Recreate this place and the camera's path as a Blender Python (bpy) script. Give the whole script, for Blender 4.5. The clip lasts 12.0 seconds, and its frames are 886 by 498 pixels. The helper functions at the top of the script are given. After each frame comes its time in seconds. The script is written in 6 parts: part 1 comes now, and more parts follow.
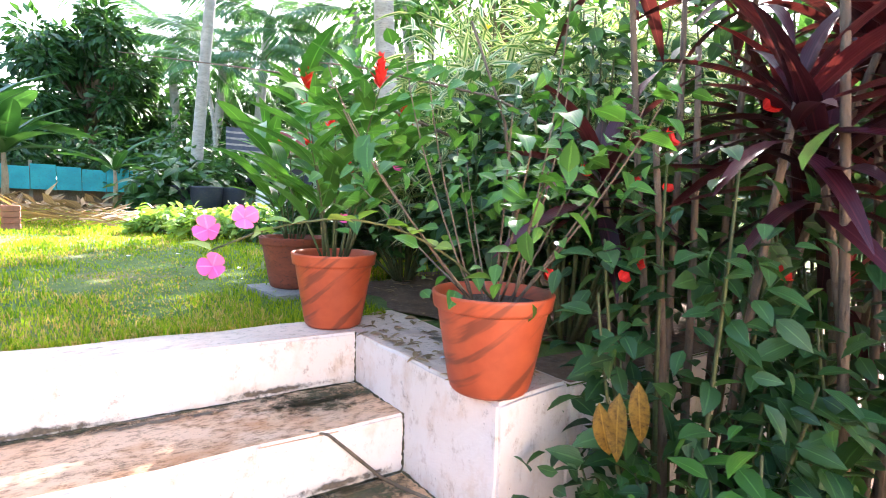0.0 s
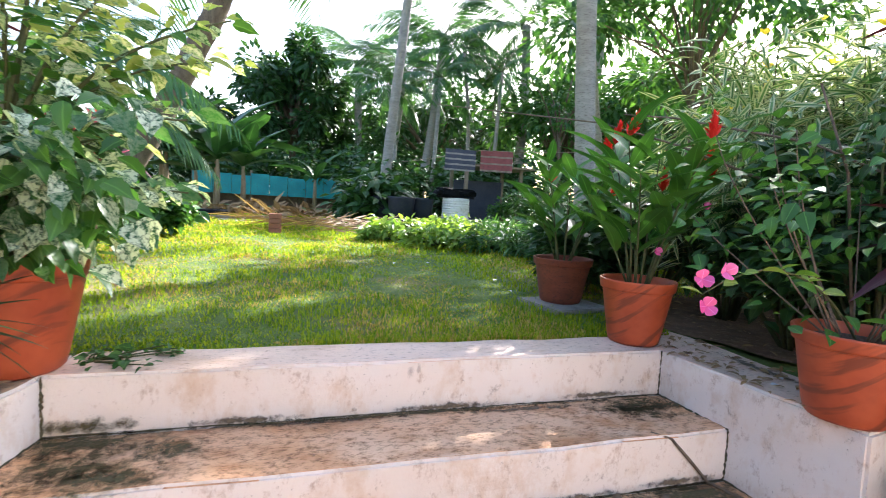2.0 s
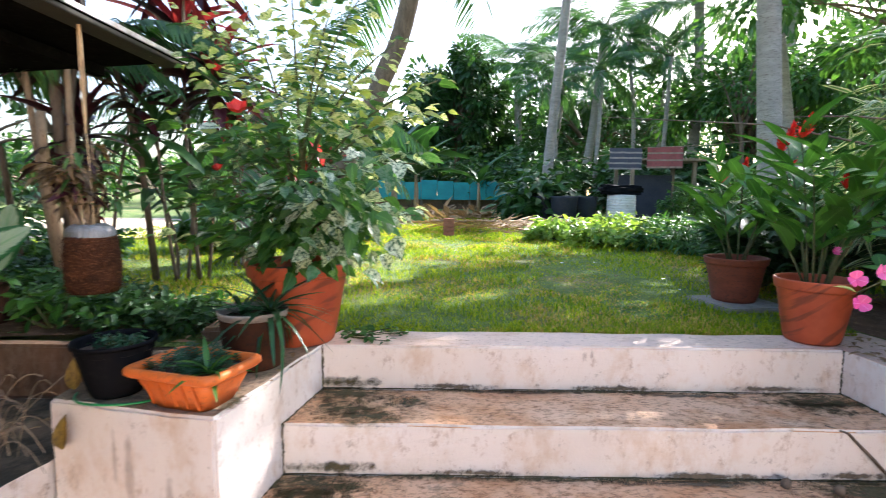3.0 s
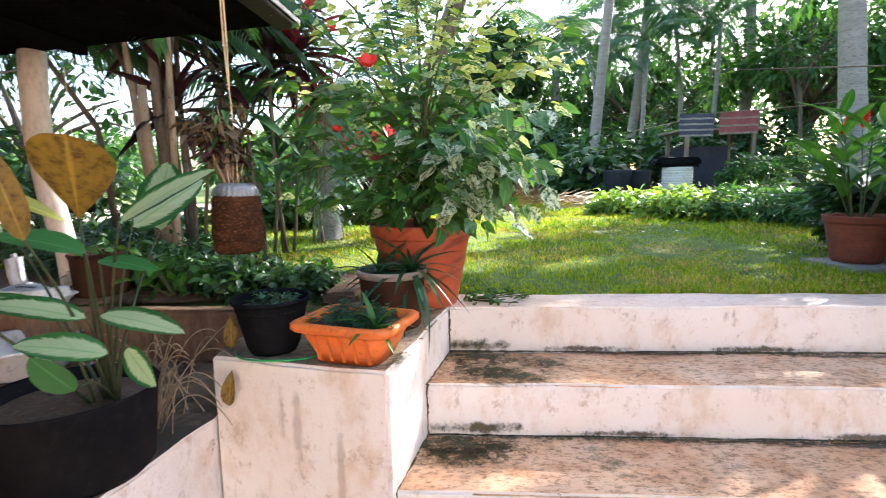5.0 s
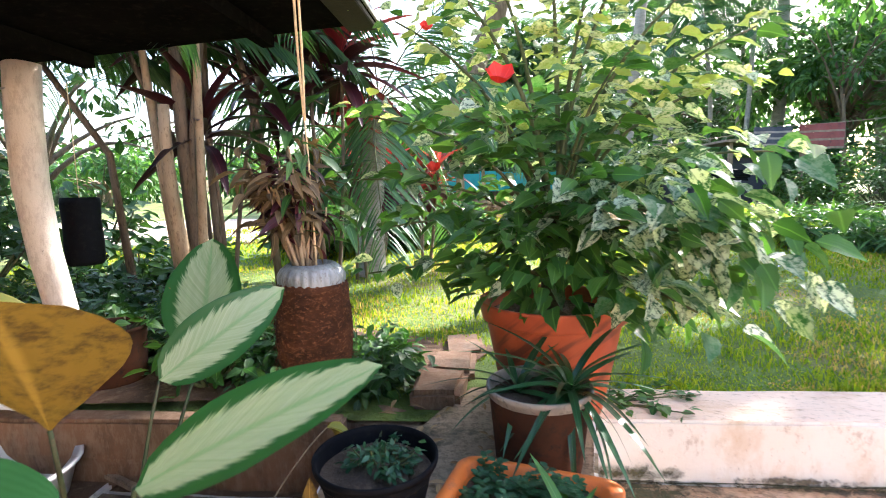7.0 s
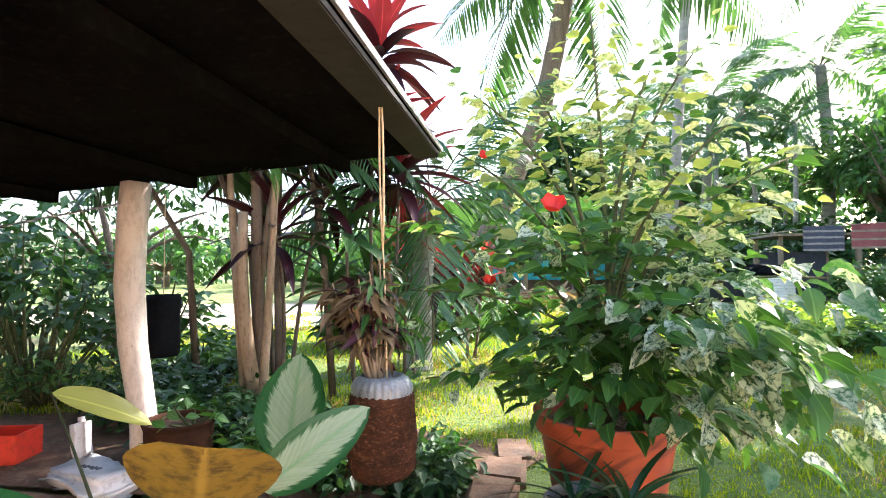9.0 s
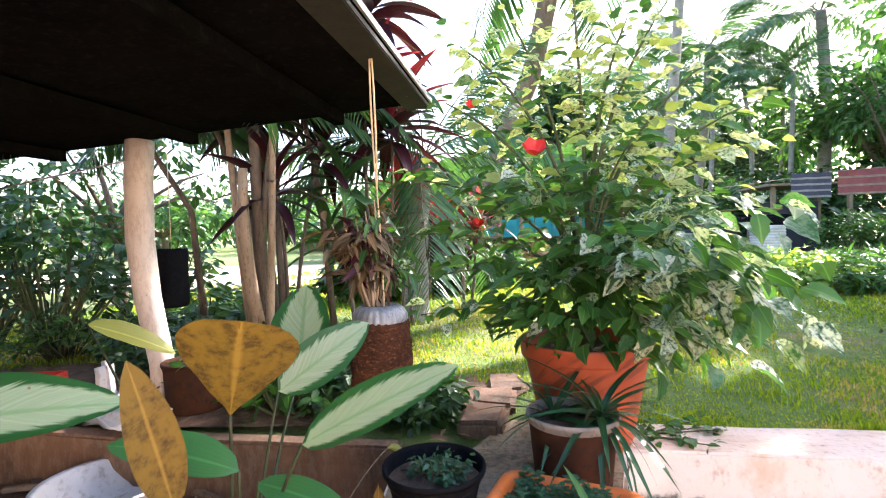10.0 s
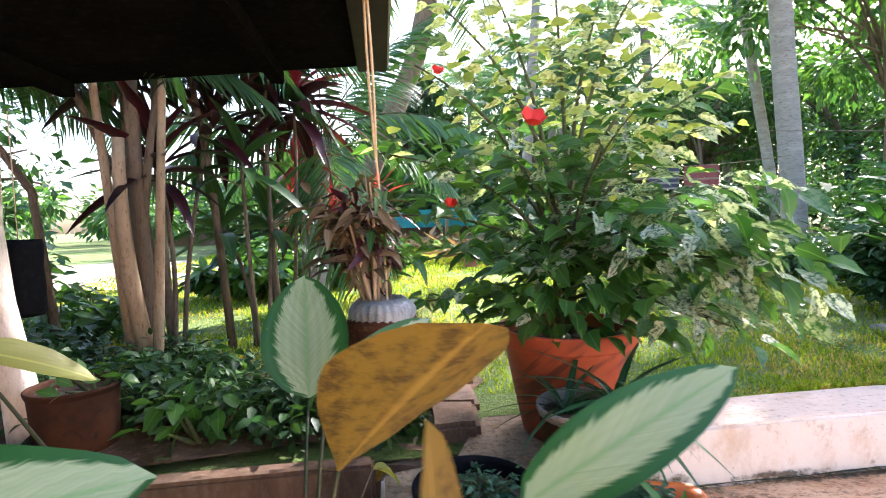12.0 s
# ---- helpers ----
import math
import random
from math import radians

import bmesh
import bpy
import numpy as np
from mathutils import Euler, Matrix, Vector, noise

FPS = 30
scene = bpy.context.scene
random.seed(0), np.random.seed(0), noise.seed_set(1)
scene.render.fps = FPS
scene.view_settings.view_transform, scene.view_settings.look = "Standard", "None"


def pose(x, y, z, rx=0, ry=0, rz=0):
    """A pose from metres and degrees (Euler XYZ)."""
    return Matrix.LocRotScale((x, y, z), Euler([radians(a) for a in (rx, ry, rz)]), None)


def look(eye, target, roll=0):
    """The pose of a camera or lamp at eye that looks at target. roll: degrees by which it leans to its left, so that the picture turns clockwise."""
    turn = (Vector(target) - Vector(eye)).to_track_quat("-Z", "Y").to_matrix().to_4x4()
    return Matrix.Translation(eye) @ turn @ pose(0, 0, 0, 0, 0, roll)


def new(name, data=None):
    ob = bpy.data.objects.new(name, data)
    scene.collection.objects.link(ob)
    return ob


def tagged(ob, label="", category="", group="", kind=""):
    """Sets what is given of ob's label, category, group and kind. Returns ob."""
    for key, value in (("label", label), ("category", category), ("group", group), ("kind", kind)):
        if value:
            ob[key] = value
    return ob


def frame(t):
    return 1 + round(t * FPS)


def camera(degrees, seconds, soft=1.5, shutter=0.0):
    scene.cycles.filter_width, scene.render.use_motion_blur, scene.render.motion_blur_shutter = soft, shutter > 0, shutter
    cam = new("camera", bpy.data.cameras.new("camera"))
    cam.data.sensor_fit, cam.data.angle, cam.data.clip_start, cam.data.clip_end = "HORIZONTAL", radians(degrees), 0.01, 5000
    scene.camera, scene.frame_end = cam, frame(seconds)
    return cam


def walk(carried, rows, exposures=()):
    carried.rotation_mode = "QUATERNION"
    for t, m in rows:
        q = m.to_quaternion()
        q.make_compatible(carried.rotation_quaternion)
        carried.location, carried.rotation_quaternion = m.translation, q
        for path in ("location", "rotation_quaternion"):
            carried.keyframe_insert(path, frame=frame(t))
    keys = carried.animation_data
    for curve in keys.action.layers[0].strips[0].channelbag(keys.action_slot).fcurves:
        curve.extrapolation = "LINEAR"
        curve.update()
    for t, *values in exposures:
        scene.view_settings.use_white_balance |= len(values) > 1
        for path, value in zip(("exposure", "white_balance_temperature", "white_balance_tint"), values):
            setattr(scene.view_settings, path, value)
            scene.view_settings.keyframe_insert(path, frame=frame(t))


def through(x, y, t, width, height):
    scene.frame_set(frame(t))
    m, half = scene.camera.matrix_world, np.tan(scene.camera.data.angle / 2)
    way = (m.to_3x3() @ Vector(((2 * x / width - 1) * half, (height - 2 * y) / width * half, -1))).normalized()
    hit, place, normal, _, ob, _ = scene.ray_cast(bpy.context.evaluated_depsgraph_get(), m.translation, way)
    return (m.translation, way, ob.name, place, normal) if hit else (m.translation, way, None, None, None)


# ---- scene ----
cam = camera(82.2, 12.0, soft=0.95, shutter=0.2)
# seconds, eye, target, roll (metres, degrees; z = 0 is the lawn)
PATH = [
    (0, (0.322, -0.305, 0.494), (1.43, 1.349, 0.312), 2.2),
    (0.5, (0.12, -0.165, 0.510), (1.255, 1.475, 0.368), 3.4),
    (1, (-0.161, -0.056, 0.519), (0.837, 1.668, 0.337), 3.2),
    (1.5, (-0.451, -0.16, 0.582), (0.377, 1.651, 0.392), 3.2),
    (2, (-0.452, -0.309, 0.577), (0.151, 1.589, 0.392), 3.3),
    (2.5, (-0.407, -0.496, 0.608), (-0.094, 1.47, 0.407), 2.0),
    (3, (-0.592, -0.692, 0.643), (-0.606, 1.296, 0.43), 0.5),
    (3.2, (-0.65, -0.759, 0.636), (-0.774, 1.225, 0.416), 0.5),
    (4.8, (-0.952, -0.696, 0.53), (-1.171, 1.274, 0.257), -0.6),
    (5, (-0.996, -0.649, 0.536), (-1.133, 1.328, 0.259), -1.1),
    (5.5, (-0.967, -0.587, 0.559), (-0.9, 1.39, 0.258), -2.5),
    (6, (-1.222, -0.597, 0.602), (-1.21, 1.382, 0.315), -1.9),
    (6.5, (-1.325, -0.359, 0.63), (-1.419, 1.622, 0.375), -1.7),
    (7, (-1.43, -0.037, 0.694), (-1.606, 1.94, 0.448), -1.3),
    (7.5, (-1.486, 0.116, 0.695), (-1.745, 2.091, 0.515), -0.7),
    (7.7, (-1.502, 0.144, 0.699), (-1.786, 2.119, 0.553), -0.6),
    (9.3, (-1.439, -0.19, 0.813), (-1.796, 1.775, 0.919), -0.5),
    (9.5, (-1.422, -0.139, 0.829), (-1.817, 1.821, 0.868), -1.1),
    (10, (-1.427, -0.278, 0.723), (-1.749, 1.695, 0.657), -1.7),
    (10.5, (-1.399, -0.365, 0.704), (-1.498, 1.627, 0.546), -1.4),
    (11, (-1.454, -0.336, 0.708), (-1.345, 1.654, 0.546), -1.3),
    (11.5, (-1.62, -0.244, 0.703), (-1.415, 1.742, 0.583), -1.9),
    (12, (-1.813, -0.077, 0.698), (-1.582, 1.906, 0.585), -2.0),
]
walk(cam, [(t, look(eye, target, roll)) for t, eye, target, roll in PATH],
     exposures=[(0.0, 3.27, 5940, 21), (0.5, 3.25, 5940, 22), (1.0, 2.9, 5940, 21), (1.5, 2.5, 5890, 19), (2.5, 2.05, 5800, 18), (5.0, 2.3, 5800, 17), (6.5, 2.45, 5900, 19), (7.5, 2.8, 5950, 19), (9.5, 2.6, 5950, 22), (10.5, 2.85, 5900, 25), (11.5, 2.8, 5850, 25), (12.0, 2.55, 5850, 24)])

# ---------------------------------------------------------------- light
SUN_AZ, SUN_EL = 43.0, 32.0          # degrees: to the right of straight ahead (+y), above the horizon
world = bpy.data.worlds.new("sky")
scene.world = world
world.use_nodes = True
wn = world.node_tree
sky = wn.nodes.new("ShaderNodeTexSky")
sky.sky_type = 'NISHITA'
sky.sun_disc = False
sky.sun_elevation = radians(SUN_EL)
sky.sun_rotation = radians(SUN_AZ)
sky.air_density, sky.dust_density, sky.ozone_density = 1.3, 3.0, 1.0
bg = wn.nodes["Background"]
bg.inputs["Strength"].default_value = 0.125
wn.links.new(sky.outputs[0], bg.inputs[0])
sun_data = bpy.data.lights.new("sun", 'SUN')
sun_data.energy, sun_data.angle, sun_data.color = 5.0, radians(0.6), (1.0, 0.93, 0.80)
sun = new("sun", sun_data)
a, e = radians(SUN_AZ), radians(SUN_EL)
sun.matrix_world = look((30 * math.sin(a) * math.cos(e), 30 * math.cos(a) * math.cos(e), 30 * math.sin(e)), (0, 0, 0))

# ---------------------------------------------------------------- mesh helpers
rng = np.random.default_rng(7)


def mesh_of(name, verts, faces, mats=(), uv=None, smooth=False):
    me = bpy.data.meshes.new(name)
    me.from_pydata([tuple(p) for p in verts], [], [tuple(q) for q in faces])
    if uv is not None:
        layer = me.uv_layers.new(name="UVMap")
        idx = np.empty(len(me.loops), dtype=np.int32)
        me.loops.foreach_get("vertex_index", idx)
        layer.data.foreach_set("uv", np.asarray(uv, dtype=np.float32)[idx].ravel())
    for m in mats:
        me.materials.append(m)
    if smooth:
        me.polygons.foreach_set("use_smooth", [True] * len(me.polygons))
    me.update()
    return me


def child(name, me, parent, label="", m=None, kind=""):
    """One mesh object under a thing, its place given in the thing's own axes."""
    ob = new(name, me)
    ob.parent = parent
    if m is not None:
        ob.matrix_basis = m
    return tagged(ob, label, kind=kind)


def thing(name, label, category, m=None, group="", me=None, kind=""):
    ob = new(name, me)
    if m is not None:
        ob.matrix_basis = m
    return tagged(ob, label, category, group, kind)


def bm_mesh(name, bm, mat, smooth=False):
    me = bpy.data.meshes.new(name)
    bm.to_mesh(me)
    bm.free()
    me.materials.append(mat)
    if smooth:
        me.polygons.foreach_set("use_smooth", [True] * len(me.polygons))
    return me


def part(name, bm, mat, parent, label="", m=None, smooth=False):
    return child(name, bm_mesh(name, bm, mat, smooth), parent, label, m)


def box_bm(x0, x1, y0, y1, z0, z1, bevel=0.0, seg=2, rough=0.0, cuts=0, seed=0):
    bm = bmesh.new()
    bmesh.ops.create_cube(bm, size=1.0)
    for p in bm.verts:
        p.co = Vector(((x0 + x1) / 2 + p.co.x * (x1 - x0), (y0 + y1) / 2 + p.co.y * (y1 - y0), (z0 + z1) / 2 + p.co.z * (z1 - z0)))
    if bevel:
        bmesh.ops.bevel(bm, geom=list(bm.edges), offset=bevel, segments=seg, affect='EDGES')
    if cuts:
        bmesh.ops.subdivide_edges(bm, edges=list(bm.edges), cuts=cuts, use_grid_fill=True)
    if rough:
        for p in bm.verts:
            p.co += rough * noise.noise_vector(p.co * 9 + Vector((seed, 0, 0)))
    return bm


def prism_bm(outline, z0, z1, bevel=0.012, rough=0.004, cuts=6):
    """A block with a plan outline (counter-clockwise), from z0 to z1."""
    bm = bmesh.new()
    lo = [bm.verts.new((x, y, z0)) for x, y in outline]
    hi = [bm.verts.new((x, y, z1)) for x, y in outline]
    n = len(outline)
    bm.faces.new(lo[::-1])
    bm.faces.new(hi)
    for i in range(n):
        bm.faces.new((lo[i], lo[(i + 1) % n], hi[(i + 1) % n], hi[i]))
    if bevel:
        bmesh.ops.bevel(bm, geom=list(bm.edges), offset=bevel, segments=2, affect='EDGES')
    if cuts:
        bmesh.ops.subdivide_edges(bm, edges=[q for q in bm.edges if q.calc_length() > 0.1], cuts=cuts, use_grid_fill=True)
        for p in bm.verts:
            p.co += rough * noise.noise_vector(p.co * 8)
    bmesh.ops.recalc_face_normals(bm, faces=list(bm.faces))
    return bm


def lathe(profile, seg=40, wobble=0.0, seed=0):
    """(radius, z) pairs turned round the z axis; returns verts and faces."""
    verts, faces = [], []
    for k, (r, z) in enumerate(profile):
        for i in range(seg):
            t = 2 * math.pi * i / seg
            f = 1 + wobble * math.sin(2 * t + seed + 3 * z) + 0.5 * wobble * math.sin(3 * t + 2 * seed)
            verts.append((r * f * math.cos(t), r * f * math.sin(t), z))
    for k in range(len(profile) - 1):
        for i in range(seg):
            j = (i + 1) % seg
            faces.append((k * seg + i, k * seg + j, (k + 1) * seg + j, (k + 1) * seg + i))
    return verts, faces


def disc_top(r, z, seg=28, bump=0.012, seed=0):
    """A slightly uneven round top (soil in a pot)."""
    verts, faces = [(0, 0, z + bump)], []
    for k, f in enumerate((0.35, 0.7, 1.0)):
        for i in range(seg):
            t = 2 * math.pi * i / seg
            x, y = r * f * math.cos(t), r * f * math.sin(t)
            verts.append((x, y, z + bump * noise.noise(Vector((x * 30 + seed, y * 30, 1))) * (1 if f < 1 else 0.3)))
    for i in range(seg):
        faces.append((0, 1 + i, 1 + (i + 1) % seg))
        for k in range(2):
            p, q = 1 + k * seg, 1 + (k + 1) * seg
            faces.append((p + i, q + i, q + (i + 1) % seg, p + (i + 1) % seg))
    return verts, faces


def tube(points, radii, seg=7):
    """A round stem along points; returns verts and faces."""
    pts = [Vector(p) for p in points]
    verts, faces = [], []
    up = Vector((0.31, 0.17, 0.93)).normalized()
    for k, p in enumerate(pts):
        d = (pts[min(k + 1, len(pts) - 1)] - pts[max(k - 1, 0)]).normalized()
        u = d.cross(up)
        if u.length < 0.05:
            u = d.cross(Vector((1, 0, 0)))
        u.normalize()
        w = d.cross(u)
        r = radii[k] if hasattr(radii, "__len__") else radii
        for i in range(seg):
            t = 2 * math.pi * i / seg
            verts.append(tuple(p + r * (math.cos(t) * u + math.sin(t) * w)))
    for k in range(len(pts) - 1):
        for i in range(seg):
            j = (i + 1) % seg
            faces.append((k * seg + i, k * seg + j, (k + 1) * seg + j, (k + 1) * seg + i))
    n = len(verts)
    faces.append(tuple(range(seg))[::-1])
    faces.append(tuple(range(n - seg, n)))
    return verts, faces


def join(pieces):
    verts, faces = [], []
    for v, f in pieces:
        o = len(verts)
        verts += list(v)
        faces += [tuple(i + o for i in q) for q in f]
    return verts, faces


def curve_pts(p0, p1, sag=0.0, bend=(0, 0, 0), n=8):
    p0, p1, b = Vector(p0), Vector(p1), Vector(bend)
    return [p0.lerp(p1, i / n) + (b - Vector((0, 0, sag))) * (4 * (i / n) * (1 - i / n)) for i in range(n + 1)]


def leaf(length=1.0, width=0.4, n=6, tip=1.0, fold=0.25, droop=0.25, belly=0.42, ruffle=0.0, stalk=0.0):
    """One leaf from the origin along +y; returns verts, faces and uv (u across, v along)."""
    verts, faces, uv = [], [], []
    for k in range(n + 1):
        s = k / n
        w = 0.5 * width * (math.sin(math.pi * s ** (math.log(0.5) / math.log(belly))) ** tip if 0 < s < 1 else 0.02)
        y, z = length * s, -droop * length * s * s
        up = fold * w + ruffle * width * math.sin(7 * s * math.pi)
        for q, u in ((-1, 0.0), (0, 0.5), (1, 1.0)):
            verts.append((q * w, y + stalk, z + (up if q else 0)))
            uv.append((u, s))
    for k in range(n):
        a = 3 * k
        faces += [(a, a + 1, a + 4, a + 3), (a + 1, a + 2, a + 5, a + 4)]
    return np.array(verts), faces, np.array(uv)


def lobed_leaf(length=0.08, width=0.06):
    """A small leaf with a toothed, three-lobed edge."""
    out = [(0.10, 0.00), (0.72, 0.12), (1.0, 0.33), (0.82, 0.44), (0.78, 0.62), (0.42, 0.76), (0.0, 1.0)]
    verts, uv = [(0, 0, 0)], [(0.5, 0)]
    for s in (-1, 1):
        for w, t in out[:-1]:
            verts.append((s * w * width / 2, t * length, 0.18 * w * width - 0.22 * length * t * t))
            uv.append((0.5 + s * w / 2, t))
    verts += [(0, length, -0.22 * length), (0, 0.4 * length, -0.02 * length)]
    uv += [(0.5, 1), (0.5, 0.4)]
    T, C = 13, 14
    left, right = list(range(1, 7)), list(range(7, 13))
    faces = [(C, left[i + 1], left[i]) for i in range(5)] + [(C, right[i], right[i + 1]) for i in range(5)]
    faces += [(C, T, left[5]), (C, right[5], T), (0, C, left[0]), (0, right[0], C)]
    return np.array(verts), faces, np.array(uv)


def basis(d, up=(0, 0, 1), roll=0.0):
    """A turn that sends +y to d and keeps +z near up."""
    y = Vector(d).normalized()
    z = Vector(up)
    x = y.cross(z)
    if x.length < 1e-3:
        x = y.cross(Vector((1, 0, 0)))
    x.normalize()
    z = x.cross(y)
    m = Matrix((x, y, z)).transposed()
    return m @ Matrix.Rotation(roll, 3, 'Y')


def place(p, d, scale=1.0, roll=0.0, up=(0, 0, 1)):
    return Matrix.Translation(p) @ basis(d, up, roll).to_4x4() @ Matrix.Diagonal((scale, scale, scale, 1))


def scatter(name, template, mats4, materials):
    """Many small leaves joined into one mesh."""
    v, f, uv = template
    M = np.array([[list(r) for r in m] for m in mats4], dtype=np.float64)
    n, k = len(M), len(v)
    vh = np.concatenate([v, np.ones((k, 1))], 1)
    V = np.einsum('nij,kj->nki', M[:, :3, :], vh).reshape(-1, 3)
    loops = np.concatenate([np.array(q) for q in f])
    sizes = np.array([len(q) for q in f])
    me = bpy.data.meshes.new(name)
    me.vertices.add(n * k)
    me.vertices.foreach_set("co", V.ravel().astype(np.float32))
    L = (loops[None, :] + (np.arange(n) * k)[:, None]).ravel().astype(np.int32)
    me.loops.add(len(L))
    me.loops.foreach_set("vertex_index", L)
    S = np.tile(sizes, n)
    me.polygons.add(len(S))
    me.polygons.foreach_set("loop_start", np.concatenate([[0], np.cumsum(S)[:-1]]).astype(np.int32))
    me.polygons.foreach_set("loop_total", S.astype(np.int32))
    layer = me.uv_layers.new(name="UVMap")
    layer.data.foreach_set("uv", np.tile(uv, (n, 1))[L].astype(np.float32).ravel())
    for m in materials:
        me.materials.append(m)
    me.update(calc_edges=True)
    me.validate()
    return me


# ---------------------------------------------------------------- materials
def material(name):
    m = bpy.data.materials.new(name)
    m.use_nodes = True
    nt = m.node_tree
    return m, nt, nt.nodes["Principled BSDF"]


def node(nt, kind, **values):
    n = nt.nodes.new(kind)
    for k, v in values.items():
        n.inputs[k.replace("_", " ")].default_value = v
    return n


def ramp(nt, src, stops):
    r = nt.nodes.new("ShaderNodeValToRGB")
    els = r.color_ramp.elements
    while len(els) < len(stops):
        els.new(0.5)
    for q, (p, c) in zip(els, stops):
        q.position = p
        q.color = (*c, 1) if len(c) == 3 else c
    nt.links.new(src, r.inputs[0])
    return r


def mix(nt, fac, a, b, mode='MIX'):
    n = nt.nodes.new("ShaderNodeMix")
    n.data_type, n.blend_type = 'RGBA', mode
    for sock, val in ((n.inputs[0], fac), (n.inputs[6], a), (n.inputs[7], b)):
        if hasattr(val, "is_linked"):
            nt.links.new(val, sock)
        elif isinstance(val, tuple):
            sock.default_value = (*val, 1)
        else:
            sock.default_value = val
    return n.outputs[2]


def coords(nt, scale=(1, 1, 1), which="Object"):
    tc = nt.nodes.new("ShaderNodeTexCoord")
    mp = nt.nodes.new("ShaderNodeMapping")
    mp.inputs["Scale"].default_value = scale
    nt.links.new(tc.outputs[which], mp.inputs[0])
    return mp.outputs[0]


def noise_tex(nt, vec, scale, detail=5.0, rough=0.6):
    n = node(nt, "ShaderNodeTexNoise", Scale=scale, Detail=detail, Roughness=rough)
    nt.links.new(vec, n.inputs["Vector"])
    return n.outputs[0]


def bumped(nt, bsdf, height, strength=0.3, distance=0.01):
    b = node(nt, "ShaderNodeBump", Strength=strength, Distance=distance)
    nt.links.new(height, b.inputs["Height"])
    nt.links.new(b.outputs[0], bsdf.inputs["Normal"])


def surface(name, c0, c1, c2=None, scale=8.0, rough=0.8, fine=60.0, bump=0.25, dist=0.006, metal=0.0, stretch=(1, 1, 1), spec=0.5):
    """A plain surface: two tones by a broad noise, a third by a fine one, with relief."""
    m, nt, b = material(name)
    v = coords(nt, stretch)
    big, small = noise_tex(nt, v, scale), noise_tex(nt, v, fine, 6, 0.7)
    col = ramp(nt, big, [(0.35, c0), (0.65, c1)]).outputs[0]
    if c2:
        spots = ramp(nt, small, [(0.52, (0, 0, 0)), (0.68, (1, 1, 1))]).outputs[0]
        col = mix(nt, spots, col, c2)
    nt.links.new(col, b.inputs["Base Color"])
    b.inputs["Roughness"].default_value, b.inputs["Metallic"].default_value = rough, metal
    b.inputs["Specular IOR Level"].default_value = spec
    bumped(nt, b, small, bump, dist)
    return m


